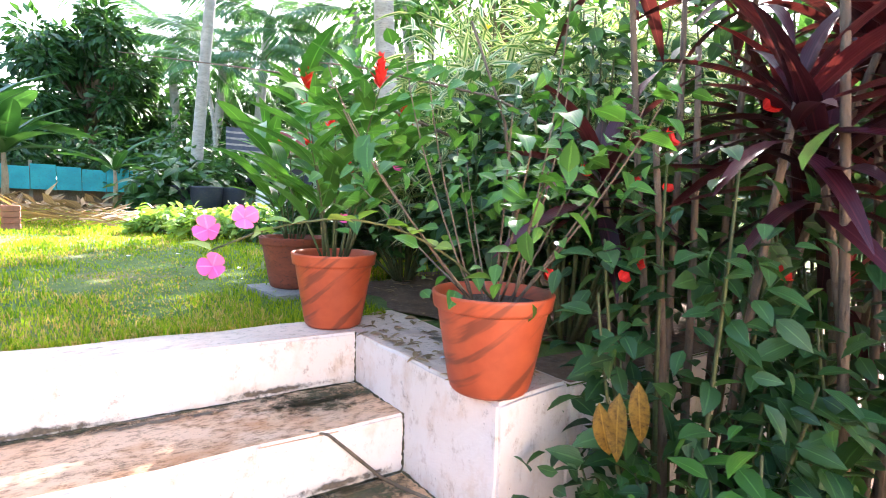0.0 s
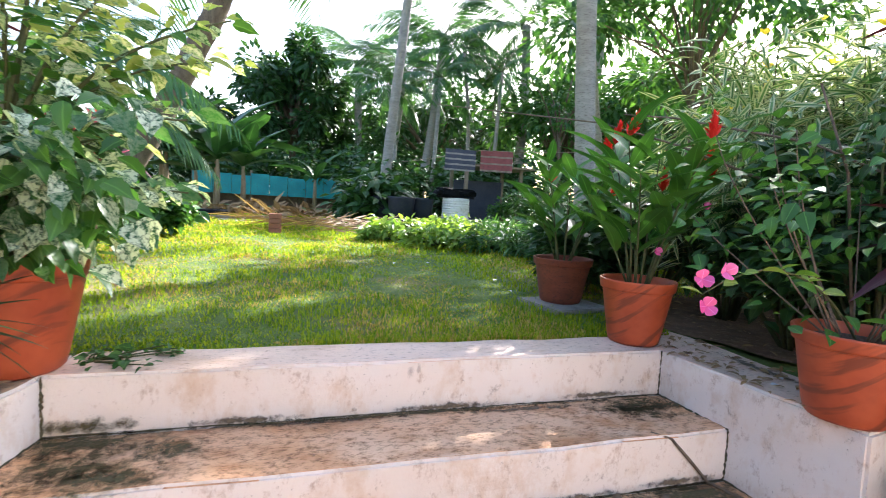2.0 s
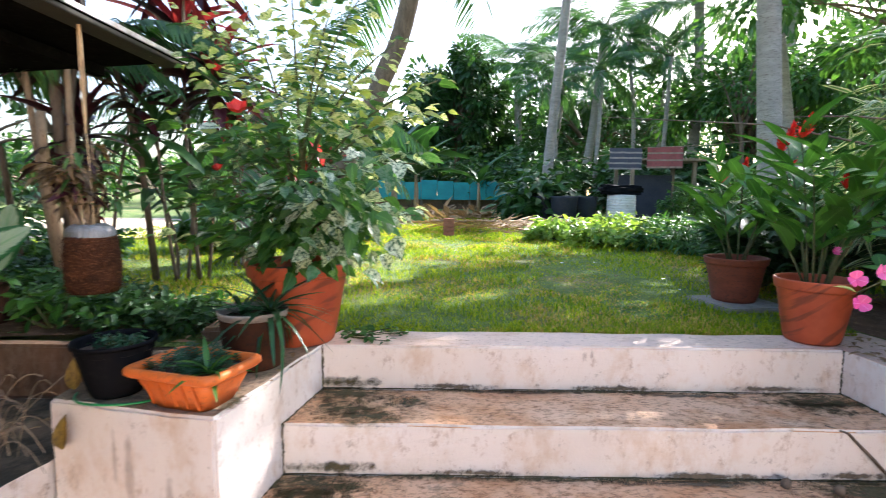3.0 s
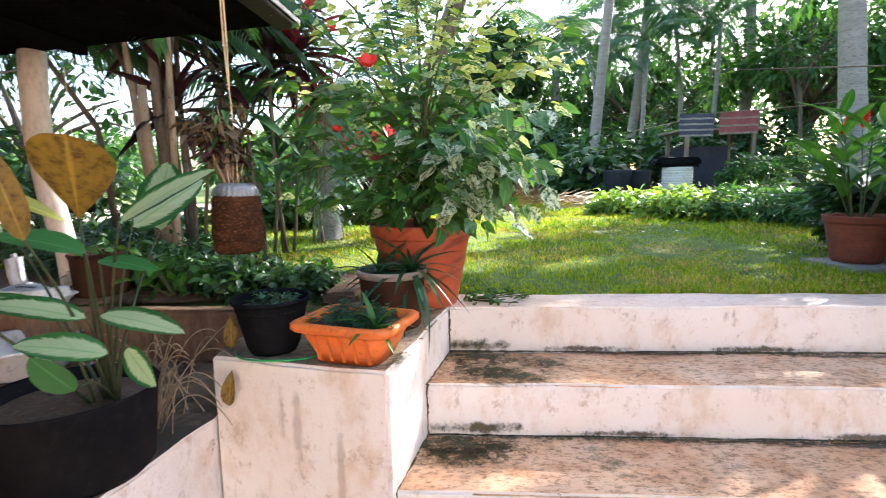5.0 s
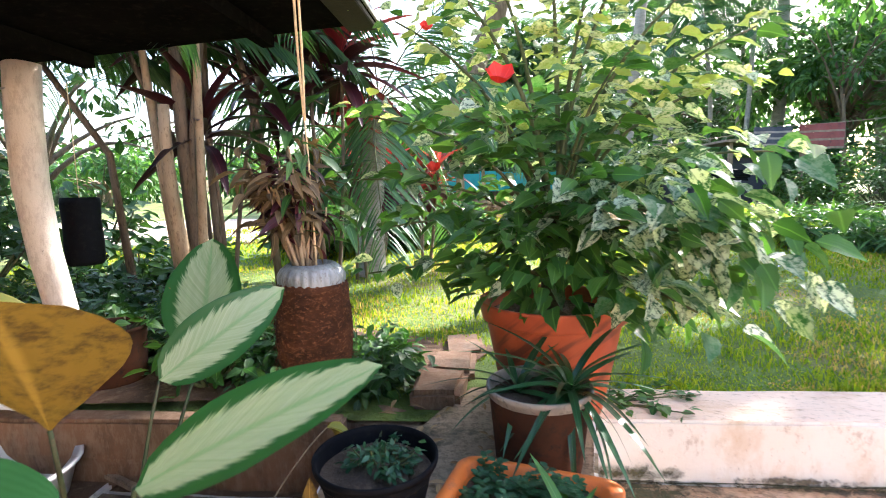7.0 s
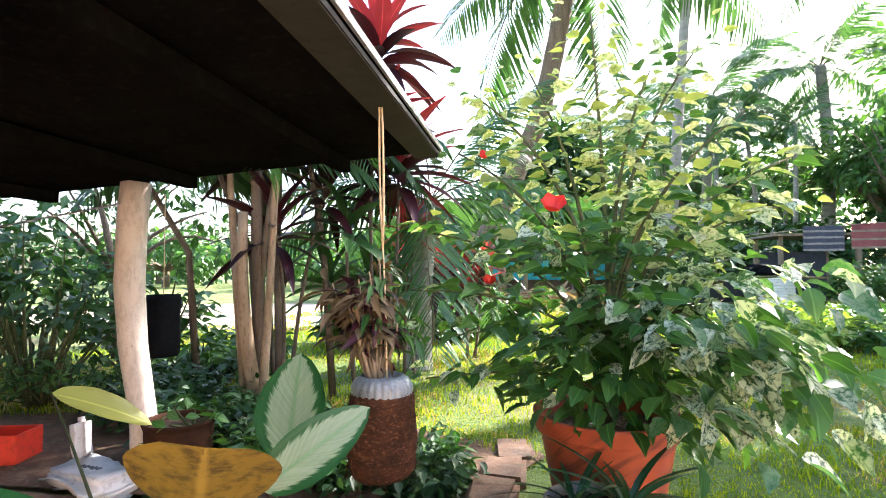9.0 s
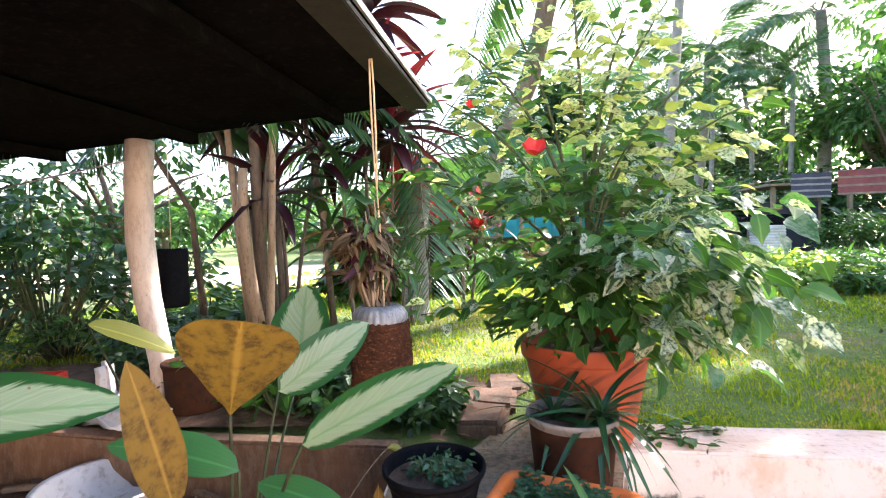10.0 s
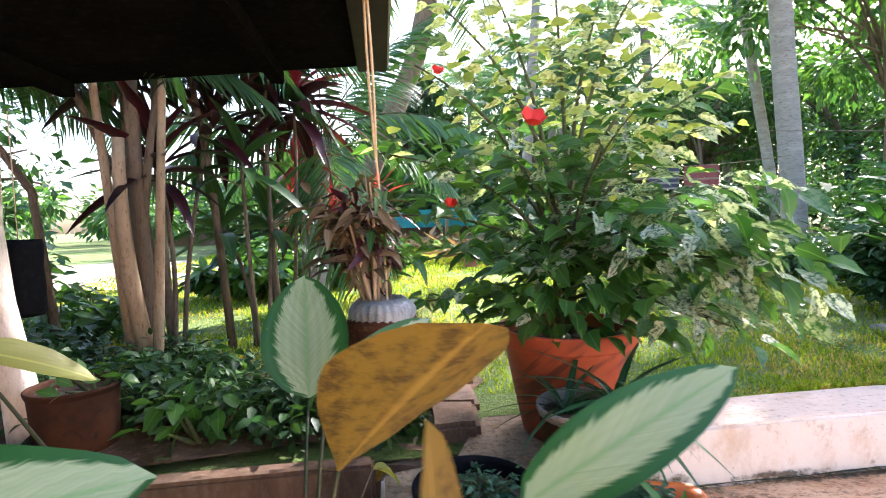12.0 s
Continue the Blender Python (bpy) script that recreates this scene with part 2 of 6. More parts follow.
def leaf_material(name, dark, light, pale=None, pattern=None, gloss=0.4, through=0.35, lum=1.0):
    """Leaves: colour varies from leaf to leaf, a paler midrib, light shines through."""
    m, nt, b = material(name)
    geo, info = nt.nodes.new("ShaderNodeNewGeometry"), nt.nodes.new("ShaderNodeObjectInfo")
    add = nt.nodes.new("ShaderNodeMath")
    add.operation = 'ADD'
    nt.links.new(geo.outputs["Random Per Island"], add.inputs[0])
    nt.links.new(info.outputs["Random"], add.inputs[1])
    fr = nt.nodes.new("ShaderNodeMath")
    fr.operation = 'FRACT'
    nt.links.new(add.outputs[0], fr.inputs[0])
    col = ramp(nt, fr.outputs[0], [(0.0, dark), (1.0, light)]).outputs[0]
    tc = nt.nodes.new("ShaderNodeTexCoord")
    sep = nt.nodes.new("ShaderNodeSeparateXYZ")
    nt.links.new(tc.outputs["UV"], sep.inputs[0])
    d = nt.nodes.new("ShaderNodeMath")
    d.operation = 'SUBTRACT'
    d.inputs[1].default_value = 0.5
    nt.links.new(sep.outputs[0], d.inputs[0])
    ab = nt.nodes.new("ShaderNodeMath")
    ab.operation = 'ABSOLUTE'
    nt.links.new(d.outputs[0], ab.inputs[0])
    if pattern == "blotch":
        shift = nt.nodes.new("ShaderNodeVectorMath")
        shift.operation = 'MULTIPLY_ADD'
        nt.links.new(fr.outputs[0], shift.inputs[0])
        shift.inputs[1].default_value = (37.0, 23.0, 11.0)
        nt.links.new(coords(nt, (5.2, 6.0, 1), "UV"), shift.inputs[2])
        n1 = noise_tex(nt, shift.outputs[0], 1.0, 5, 0.68)
        mask = ramp(nt, n1, [(0.41, (0, 0, 0)), (0.53, (1, 1, 1))]).outputs[0]
        some = ramp(nt, fr.outputs[0], [(0.28, (0.10, 0.10, 0.10)), (0.50, (1, 1, 1))]).outputs[0]
        col = mix(nt, mix(nt, 1.0, mask, some, 'MULTIPLY'), col, pale)
    elif pattern == "centre":
        slant = nt.nodes.new("ShaderNodeMath")
        slant.operation = 'MULTIPLY_ADD'
        nt.links.new(ab.outputs[0], slant.inputs[0])
        slant.inputs[1].default_value = -0.75
        nt.links.new(sep.outputs[1], slant.inputs[2])
        side = nt.nodes.new("ShaderNodeMath")
        side.operation = 'SIGN'
        nt.links.new(d.outputs[0], side.inputs[0])
        vec = nt.nodes.new("ShaderNodeCombineXYZ")
        nt.links.new(side.outputs[0], vec.inputs[0])
        nt.links.new(slant.outputs[0], vec.inputs[1])
        nt.links.new(fr.outputs[0], vec.inputs[2])
        w = noise_tex(nt, vec.outputs[0], 17.0, 3, 0.75)
        s = nt.nodes.new("ShaderNodeMath")
        s.operation = 'MULTIPLY_ADD'
        nt.links.new(w, s.inputs[0])
        s.inputs[1].default_value = 0.34
        nt.links.new(ab.outputs[0], s.inputs[2])
        mask = ramp(nt, s.outputs[0], [(0.47, (1, 1, 1)), (0.53, (0, 0, 0))]).outputs[0]
        streak = ramp(nt, noise_tex(nt, vec.outputs[0], 40.0, 3, 0.7), [(0.35, (0.75, 0.85, 0.7)), (0.7, (1.12, 1.08, 1.1))]).outputs[0]
        col = mix(nt, mask, col, mix(nt, 1.0, streak, pale, 'MULTIPLY'))
        spots = ramp(nt, noise_tex(nt, coords(nt, (1, 1, 1)), 20, 4, 0.65), [(0.66, (0, 0, 0)), (0.71, (1, 1, 1))]).outputs[0]
        col = mix(nt, spots, col, (0.30, 0.14, 0.06))
    elif pattern == "edge":
        mask = ramp(nt, ab.outputs[0], [(0.16, (0, 0, 0)), (0.30, (1, 1, 1))]).outputs[0]
        col = mix(nt, mask, col, pale)
    elif pattern == "old":
        v = coords(nt, (1, 1, 1))
        mask = ramp(nt, noise_tex(nt, v, 34, 8, 0.78), [(0.46, (0, 0, 0)), (0.62, (1, 1, 1))]).outputs[0]
        col = mix(nt, mask, col, pale)
    rib = ramp(nt, ab.outputs[0], [(0.015, (1, 1, 1)), (0.05, (0, 0, 0))]).outputs[0]
    ribf = mix(nt, 0.45, (0, 0, 0), rib)
    col = mix(nt, ribf, col, tuple(min(1, q * 1.9 + 0.02) for q in light))
    nt.links.new(col, b.inputs["Base Color"])
    b.inputs["Roughness"].default_value = gloss
    b.inputs["Specular IOR Level"].default_value = 0.12 if gloss > 0.8 else 0.5
    vein = nt.nodes.new("ShaderNodeTexWave")
    vein.inputs["Scale"].default_value = 5.0
    nt.links.new(coords(nt, (0.6, 1, 1), "UV"), vein.inputs[0])
    bumped(nt, b, vein.outputs[1], 0.12, 0.004)
    tr = nt.nodes.new("ShaderNodeBsdfTranslucent")
    lit = mix(nt, 1.0, col, (1.25, 1.2, 0.55), 'MULTIPLY')
    nt.links.new(lit, tr.inputs[0])
    ms = nt.nodes.new("ShaderNodeMixShader")
    ms.inputs[0].default_value = through
    nt.links.new(b.outputs[0], ms.inputs[1])
    nt.links.new(tr.outputs[0], ms.inputs[2])
    nt.links.new(ms.outputs[0], nt.nodes["Material Output"].inputs[0])
    return m


def stained(name, base, base2, dirt, moss, dirt_at, moss_at, rough=0.85, streak=(1.5, 1.5, 0.55), grain=(0.30, 0.22, 0.15), grainy=0.35, relief=0.008, grain_at=0.47, fine=26, mossy=2.6):
    """Lime-washed cement: dirt in streaks and patches, moss in others, speckle and fine pits."""
    m, nt, b = material(name)
    v = coords(nt, (1, 1, 1))
    flat = coords(nt, streak)
    n0, n1, n2, n3 = noise_tex(nt, v, 1.7, 4), noise_tex(nt, flat, 5.0, 8, 0.72), noise_tex(nt, v, mossy, 10, 0.78), noise_tex(nt, v, 70, 4, 0.6)
    n4 = noise_tex(nt, flat, fine, 8, 0.8)
    col = ramp(nt, n0, [(0.35, base), (0.65, base2)]).outputs[0]
    col = mix(nt, ramp(nt, n1, [(dirt_at, (0, 0, 0)), (dirt_at + 0.20, (0.85, 0.85, 0.85))]).outputs[0], col, dirt)
    col = mix(nt, ramp(nt, n4, [(grain_at, (0, 0, 0)), (grain_at + 0.11, (grainy, grainy, grainy))]).outputs[0], col, grain)
    col = mix(nt, ramp(nt, n2, [(moss_at, (0, 0, 0)), (moss_at + 0.09, (0.85, 0.85, 0.85))]).outputs[0], col, moss)
    pits = ramp(nt, n3, [(0.68, (0, 0, 0)), (0.74, (1, 1, 1))]).outputs[0]
    col = mix(nt, mix(nt, 0.6, (0, 0, 0), pits), col, (0.10, 0.08, 0.06))
    nt.links.new(col, b.inputs["Base Color"])
    b.inputs["Roughness"].default_value = rough
    h = mix(nt, 0.5, n4, n3)
    bumped(nt, b, h, 0.5, relief)
    return m


M_PLASTER = stained("lime_washed_plaster", (0.78, 0.735, 0.675), (0.72, 0.65, 0.57), (0.58, 0.43, 0.29), (0.17, 0.12, 0.07), 0.51, 0.605, streak=(1.2, 1.2, 0.8), grain=(0.36, 0.25, 0.16), grainy=0.6, grain_at=0.55, fine=15, mossy=7.0)
M_TREAD = stained("stained_cement", (0.70, 0.40, 0.21), (0.72, 0.50, 0.33), (0.50, 0.21, 0.07), (0.13, 0.10, 0.05), 0.46, 0.59, 0.8, (0.8, 1.5, 1.5), (0.20, 0.10, 0.042), 0.85, 0.014, 0.50, 40, 4.0)
M_SLAB = stained("weathered_cement", (0.76, 0.58, 0.45), (0.70, 0.52, 0.39), (0.54, 0.34, 0.21), (0.20, 0.15, 0.09), 0.51, 0.62, streak=(0.8, 1.5, 1.5), grain=(0.26, 0.17, 0.11), grainy=0.7, grain_at=0.53, fine=36, mossy=5.0)
M_OLDWALL = stained("mossy_laterite", (0.22, 0.115, 0.06), (0.14, 0.085, 0.048), (0.075, 0.048, 0.03), (0.03, 0.036, 0.016), 0.5, 0.60)
M_SOIL = surface("soil", (0.055, 0.036, 0.024), (0.10, 0.065, 0.04), (0.15, 0.11, 0.07), 9, 0.95, 60, 0.8, 0.02)
M_LITTER = surface("earth_with_litter", (0.10, 0.058, 0.032), (0.19, 0.105, 0.055), (0.26, 0.17, 0.095), 6, 0.95, 34, 0.8, 0.02)


def streaked_terracotta():
    """Coloured plastic with dark slanting streaks and a chalky bloom."""
    m, nt, b = material("terracotta_plastic")
    v = coords(nt)
    tc = nt.nodes.new("ShaderNodeTexCoord")
    mp = nt.nodes.new("ShaderNodeMapping")
    mp.inputs["Scale"].default_value = (2.0, 2.0, 16.0)
    turn = nt.nodes.new("ShaderNodeMapping")
    turn.inputs["Rotation"].default_value = (0.35, 0.62, 0.3)
    nt.links.new(tc.outputs["Object"], turn.inputs[0])
    nt.links.new(turn.outputs[0], mp.inputs[0])
    n1, n2, n3 = noise_tex(nt, v, 7, 4), noise_tex(nt, mp.outputs[0], 1.6, 3, 0.5), noise_tex(nt, v, 90, 4)
    col = ramp(nt, n1, [(0.35, (0.34, 0.060, 0.019)), (0.65, (0.45, 0.092, 0.029))]).outputs[0]
    col = mix(nt, ramp(nt, n2, [(0.54, (0, 0, 0)), (0.62, (0.75, 0.75, 0.75))]).outputs[0], col, (0.13, 0.035, 0.018))
    col = mix(nt, ramp(nt, noise_tex(nt, v, 14, 6, 0.7), [(0.64, (0, 0, 0)), (0.84, (0.3, 0.3, 0.3))]).outputs[0], col, (0.50, 0.19, 0.10))
    nt.links.new(col, b.inputs["Base Color"])
    b.inputs["Roughness"].default_value = 0.5
    bumped(nt, b, n3, 0.10, 0.003)
    return m


M_TERRA = streaked_terracotta()
M_TERRADARK = surface("old_terracotta", (0.17, 0.042, 0.018), (0.23, 0.06, 0.026), (0.08, 0.03, 0.018), 9, 0.75, 50, 0.2, 0.004, stretch=(1, 1, 2))
M_BROWNPOT = surface("brown_clay", (0.036, 0.017, 0.010), (0.075, 0.028, 0.013), (0.025, 0.017, 0.013), 8, 0.85, 40, 0.2, 0.004, spec=0.15)
M_ORANGE = surface("orange_plastic", (0.66, 0.15, 0.022), (0.74, 0.19, 0.034), (0.46, 0.13, 0.045), 7, 0.5, 50, 0.08, 0.002, spec=0.35)
M_BLACK = surface("black_plastic", (0.005, 0.0055, 0.007), (0.008, 0.0085, 0.010), (0.013, 0.013, 0.012), 8, 0.7, 40, 0.1, 0.002, spec=0.06)
M_GREYRIM = surface("grey_cement_rim", (0.22, 0.20, 0.17), (0.32, 0.29, 0.25), (0.13, 0.12, 0.10), 14, 0.8, 60, 0.3, 0.004)
M_COIR = surface("coir_fibre", (0.12, 0.045, 0.018), (0.045, 0.020, 0.011), (0.28, 0.115, 0.045), 14, 0.95, 90, 1.0, 0.012, stretch=(1, 1, 2), spec=0.2)
M_CLEAR = surface("cloudy_plastic", (0.20, 0.21, 0.20), (0.32, 0.34, 0.33), (0.12, 0.09, 0.06), 20, 0.3, 60, 0.2, 0.003, stretch=(3, 3, 0.6))
M_ROPE = surface("jute_rope", (0.62, 0.45, 0.24), (0.74, 0.57, 0.33), (0.45, 0.30, 0.15), 40, 0.9, 160, 0.6, 0.003)
M_PAINT = stained("cream_paint", (0.66, 0.58, 0.48), (0.72, 0.65, 0.56), (0.42, 0.33, 0.24), (0.22, 0.18, 0.13), 0.62, 0.72, 0.7)
# near-black base colour stands in for the deep shade under the roof
M_ROOF = surface("shaded_roof_sheet", (0.0065, 0.0065, 0.006), (0.010, 0.010, 0.009), (0.016, 0.0145, 0.012), 6, 1.0, 40, 0.3, 0.006, spec=0.0)
M_MOSSTOP = stained("mossy_cement_top", (0.46, 0.33, 0.21), (0.34, 0.25, 0.16), (0.20, 0.14, 0.08), (0.05, 0.048, 0.025), 0.48, 0.54, grain=(0.12, 0.09, 0.05), grainy=0.7)
M_LEDGETOP = stained("dark_cement_ledge", (0.22, 0.16, 0.10), (0.15, 0.11, 0.07), (0.09, 0.065, 0.04), (0.035, 0.035, 0.02), 0.46, 0.50)
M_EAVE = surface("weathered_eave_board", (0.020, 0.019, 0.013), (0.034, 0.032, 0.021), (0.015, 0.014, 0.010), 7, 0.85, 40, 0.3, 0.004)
M_METALEDGE = surface("galvanised_edge", (0.42, 0.42, 0.41), (0.55, 0.55, 0.54), (0.3, 0.27, 0.22), 10, 0.45, 60, 0.1, 0.002, metal=0.6)
M_PALMBARK = surface("palm_bark", (0.27, 0.25, 0.22), (0.38, 0.35, 0.31), (0.16, 0.14, 0.11), 3, 0.92, 16, 0.7, 0.03, stretch=(1, 1, 3.5))
M_BARK = surface("brown_bark", (0.12, 0.085, 0.055), (0.20, 0.15, 0.10), (0.07, 0.05, 0.035), 8, 0.92, 40, 0.8, 0.01, stretch=(2.2, 2.2, 0.5))
M_CANE = surface("pale_cane", (0.30, 0.21, 0.12), (0.42, 0.31, 0.19), (0.18, 0.12, 0.07), 7, 0.8, 45, 0.5, 0.006, stretch=(2, 2, 0.6))
M_STEM = surface("green_brown_stem", (0.06, 0.085, 0.028), (0.11, 0.11, 0.045), (0.05, 0.045, 0.022), 12, 0.75, 60, 0.3, 0.003, spec=0.25)
M_STALK = surface("dark_leaf_stalk", (0.025, 0.045, 0.016), (0.05, 0.06, 0.025), (0.09, 0.06, 0.03), 12, 0.6, 60, 0.2, 0.002, spec=0.3)
M_DRY = surface("dry_straw", (0.21, 0.15, 0.085), (0.30, 0.23, 0.14), (0.12, 0.08, 0.045), 14, 0.9, 60, 0.3, 0.003)
M_TEAL = surface("teal_sheet", (0.015, 0.27, 0.27), (0.03, 0.36, 0.34), (0.05, 0.20, 0.20), 2, 0.6, 20, 0.2, 0.01)
M_SAND = surface("sand", (0.52, 0.40, 0.28), (0.62, 0.50, 0.37), (0.34, 0.25, 0.16), 1.2, 0.95, 18, 0.5, 0.02)
M_BRICK = surface("red_brick", (0.30, 0.11, 0.06), (0.38, 0.16, 0.09), (0.18, 0.08, 0.05), 10, 0.9, 50, 0.5, 0.006)
M_WHITE = surface("dull_white_enamel", (0.66, 0.64, 0.58), (0.74, 0.72, 0.66), (0.45, 0.40, 0.32), 5, 0.5, 30, 0.1, 0.004)
M_PALEPLASTIC = surface("white_plastic", (0.62, 0.62, 0.63), (0.72, 0.72, 0.72), (0.42, 0.40, 0.38), 6, 0.4, 30, 0.1, 0.003)
M_REDPLASTIC = surface("red_plastic", (0.70, 0.045, 0.025), (0.78, 0.07, 0.035), (0.5, 0.05, 0.03), 6, 0.4, 30, 0.05, 0.002)
M_RUST = surface("brown_cloth", (0.20, 0.05, 0.045), (0.28, 0.08, 0.07), (0.12, 0.05, 0.05), 3, 0.9, 40, 0.3, 0.004)
M_GREENWIRE = surface("green_wire", (0.02, 0.28, 0.06), (0.03, 0.36, 0.09), (0.02, 0.20, 0.05), 9, 0.45, 40, 0.1, 0.002)
M_WOOD = surface("old_grey_wood", (0.20, 0.15, 0.10), (0.30, 0.23, 0.16), (0.12, 0.09, 0.06), 5, 0.9, 40, 0.5, 0.006, stretch=(4, 4, 0.6))
M_DARK = surface("dark_blue_plastic", (0.02, 0.025, 0.045), (0.035, 0.04, 0.06), (0.06, 0.06, 0.06), 5, 0.5, 30, 0.1, 0.003)

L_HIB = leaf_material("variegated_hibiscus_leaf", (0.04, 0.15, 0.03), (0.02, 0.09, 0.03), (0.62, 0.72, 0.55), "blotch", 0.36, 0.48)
# daylight coloured in: dark for shaded lower leaves, pale for the lit top
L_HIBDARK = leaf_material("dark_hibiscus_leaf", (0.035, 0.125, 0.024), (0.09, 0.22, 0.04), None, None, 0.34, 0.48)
L_HIBTOP = leaf_material("sunlit_hibiscus_leaf", (0.40, 0.46, 0.12), (0.16, 0.29, 0.06), (0.78, 0.78, 0.54), "blotch", 0.4, 0.62)
L_DUMB = leaf_material("pale_centred_leaf", (0.022, 0.11, 0.028), (0.045, 0.18, 0.05), (0.40, 0.53, 0.36), "centre", 0.34, 0.38)
L_OLD = leaf_material("withering_leaf", (0.21, 0.135, 0.018), (0.27, 0.17, 0.026), (0.075, 0.045, 0.012), "old", 0.6, 0.32)
L_YOUNGDUMB = leaf_material("yellowing_leaf", (0.30, 0.34, 0.06), (0.42, 0.44, 0.10), None, None, 0.4, 0.4)
L_GREEN = leaf_material("glossy_green_leaf", (0.02, 0.10, 0.028), (0.045, 0.17, 0.05), None, None, 0.28, 0.25)
L_DRYDARK = leaf_material("shrivelled_leaf", (0.055, 0.038, 0.018), (0.22, 0.15, 0.07), None, None, 0.7, 0.25)
L_DRYGRASS = leaf_material("dry_grass_blade", (0.40, 0.27, 0.075), (0.60, 0.44, 0.15), None, None, 0.85, 0.4)
L_GINGER = leaf_material("ginger_leaf", (0.035, 0.13, 0.02), (0.09, 0.24, 0.04), None, None, 0.35, 0.40)
L_SHRUB = leaf_material("shrub_leaf", (0.025, 0.095, 0.02), (0.09, 0.21, 0.04), None, None, 0.42, 0.38)
L_LIME = leaf_material("lime_green_leaf", (0.12, 0.26, 0.04), (0.30, 0.42, 0.07), None, None, 0.45, 0.45)
L_DARK = leaf_material("dark_tree_leaf", (0.018, 0.065, 0.018), (0.05, 0.13, 0.03), None, None, 0.45, 0.30)
L_PALM = leaf_material("palm_leaflet", (0.03, 0.10, 0.035), (0.085, 0.20, 0.06), None, None, 0.4, 0.35)
L_STRIPE = leaf_material("cream_edged_leaf", (0.05, 0.15, 0.03), (0.10, 0.22, 0.05), (0.55, 0.58, 0.36), "edge", 0.4, 0.35)
L_CORDY = leaf_material("maroon_cordyline_leaf", (0.022, 0.006, 0.011), (0.075, 0.013, 0.020), None, None, 0.34, 0.32)
L_PINKRED = leaf_material("crimson_cordyline_leaf", (0.22, 0.02, 0.03), (0.52, 0.06, 0.09), None, None, 0.35, 0.40)
L_SPIDER = leaf_material("strap_leaf", (0.012, 0.06, 0.02), (0.03, 0.11, 0.035), None, None, 0.3, 0.2)
L_SUCC = leaf_material("small_fleshy_leaf", (0.016, 0.065, 0.026), (0.032, 0.11, 0.045), None, None, 0.35, 0.2)
L_BANANA = leaf_material("banana_leaf", (0.022, 0.085, 0.02), (0.05, 0.14, 0.035), None, None, 0.35, 0.30)
L_GRASS = leaf_material("grass_blade", (0.08, 0.21, 0.010), (0.36, 0.42, 0.022), None, None, 0.85, 0.5)
L_DRY = leaf_material("dead_leaf", (0.22, 0.13, 0.06), (0.40, 0.27, 0.14), None, None, 0.7, 0.2)
L_RED = leaf_material("red_petal", (0.62, 0.015, 0.012), (0.78, 0.04, 0.03), None, None, 0.45, 0.35)
L_PINK = leaf_material("pink_bract", (0.78, 0.09, 0.38), (0.88, 0.20, 0.52), None, None, 0.5, 0.4)
L_YELLOW = leaf_material("yellow_petal", (0.85, 0.62, 0.03), (0.92, 0.75, 0.08), None, None, 0.5, 0.4)


# ---------------------------------------------------------------- the ground and the steps
def ground_material():
    m, nt, b = material("lawn_soil")
    v = coords(nt)
    n1, n2, n3 = noise_tex(nt, v, 0.9, 5, 0.6), noise_tex(nt, v, 6, 6, 0.7), noise_tex(nt, v, 60, 4, 0.7)
    col = ramp(nt, n2, [(0.3, (0.075, 0.135, 0.02)), (0.7, (0.15, 0.22, 0.035))]).outputs[0]
    col = mix(nt, ramp(nt, n1, [(0.50, (0, 0, 0)), (0.68, (1, 1, 1))]).outputs[0], col, (0.30, 0.22, 0.10))
    col = mix(nt, ramp(nt, n3, [(0.55, (0, 0, 0)), (0.75, (1, 1, 1))]).outputs[0], col, (0.05, 0.07, 0.015))
    nt.links.new(col, b.inputs["Base Color"])
    b.inputs["Roughness"].default_value = 0.95
    bumped(nt, b, n3, 0.9, 0.03)
    return m


M_LAWN = ground_material()


def make_ground():
    xs = [-400, -120, -40, -20, -12, -8, -6, -4.6, -3.4, -2.4, -1.75, -1.3, -0.7, 0, 0.7, 1.3, 1.9, 2.6, 3.5, 4.5, 6, 8, 12, 20, 40, 120, 400]
    ys = [-400, -100, -30, -12, -6, -3, -1.5, -0.4, 0.66, 1.42, 1.6, 2.1, 2.7, 3.4, 3.8, 4.2, 4.7, 5.2, 5.7, 6.2, 7, 8, 10, 12.5, 16, 22, 40, 120, 400]
    verts, faces = [], []
    for y in ys:
        for x in xs:
            bump = 0.02 * noise.noise(Vector((x * 0.9, y * 0.9, 0))) if y > 1.7 else -0.012
            verts.append((x, y, 0 + min(0.0, bump) - 0.004))
    nx = len(xs)
    for j in range(len(ys) - 1):
        for i in range(nx - 1):
            xc, yc = (xs[i] + xs[i + 1]) / 2, (ys[j] + ys[j + 1]) / 2
            sunk = (-1.3 < xc < 1.3 and -12 < yc < 1.6) or (1.3 <= xc < 6 and -12 < yc < 0.66) or (-6 < xc <= -1.3 and -12 < yc < 1.42)
            if not sunk:
                faces.append((j * nx + i, j * nx + i + 1, (j + 1) * nx + i + 1, (j + 1) * nx + i))
    thing("ground", "green lawn with dry yellow patches", "lawn", me=mesh_of("ground", verts, faces, [M_LAWN], smooth=True), kind="structure")


make_ground()

LOW = -0.76
floor_bm = box_bm(-6.0, 6.0, -12.0, 1.6, LOW - 0.1, LOW)
thing("pavement", "stained grey cement yard at the foot of the steps", "floor", me=bm_mesh("pavement", floor_bm, M_TREAD), kind="structure")

# four treads between the flanking walls; the side walls splay outwards
def side_left(y):
    return -1.12 - (1.42 - y) * 0.178


def side_right(y):
    return 1.10 + (1.42 - y) * 0.043


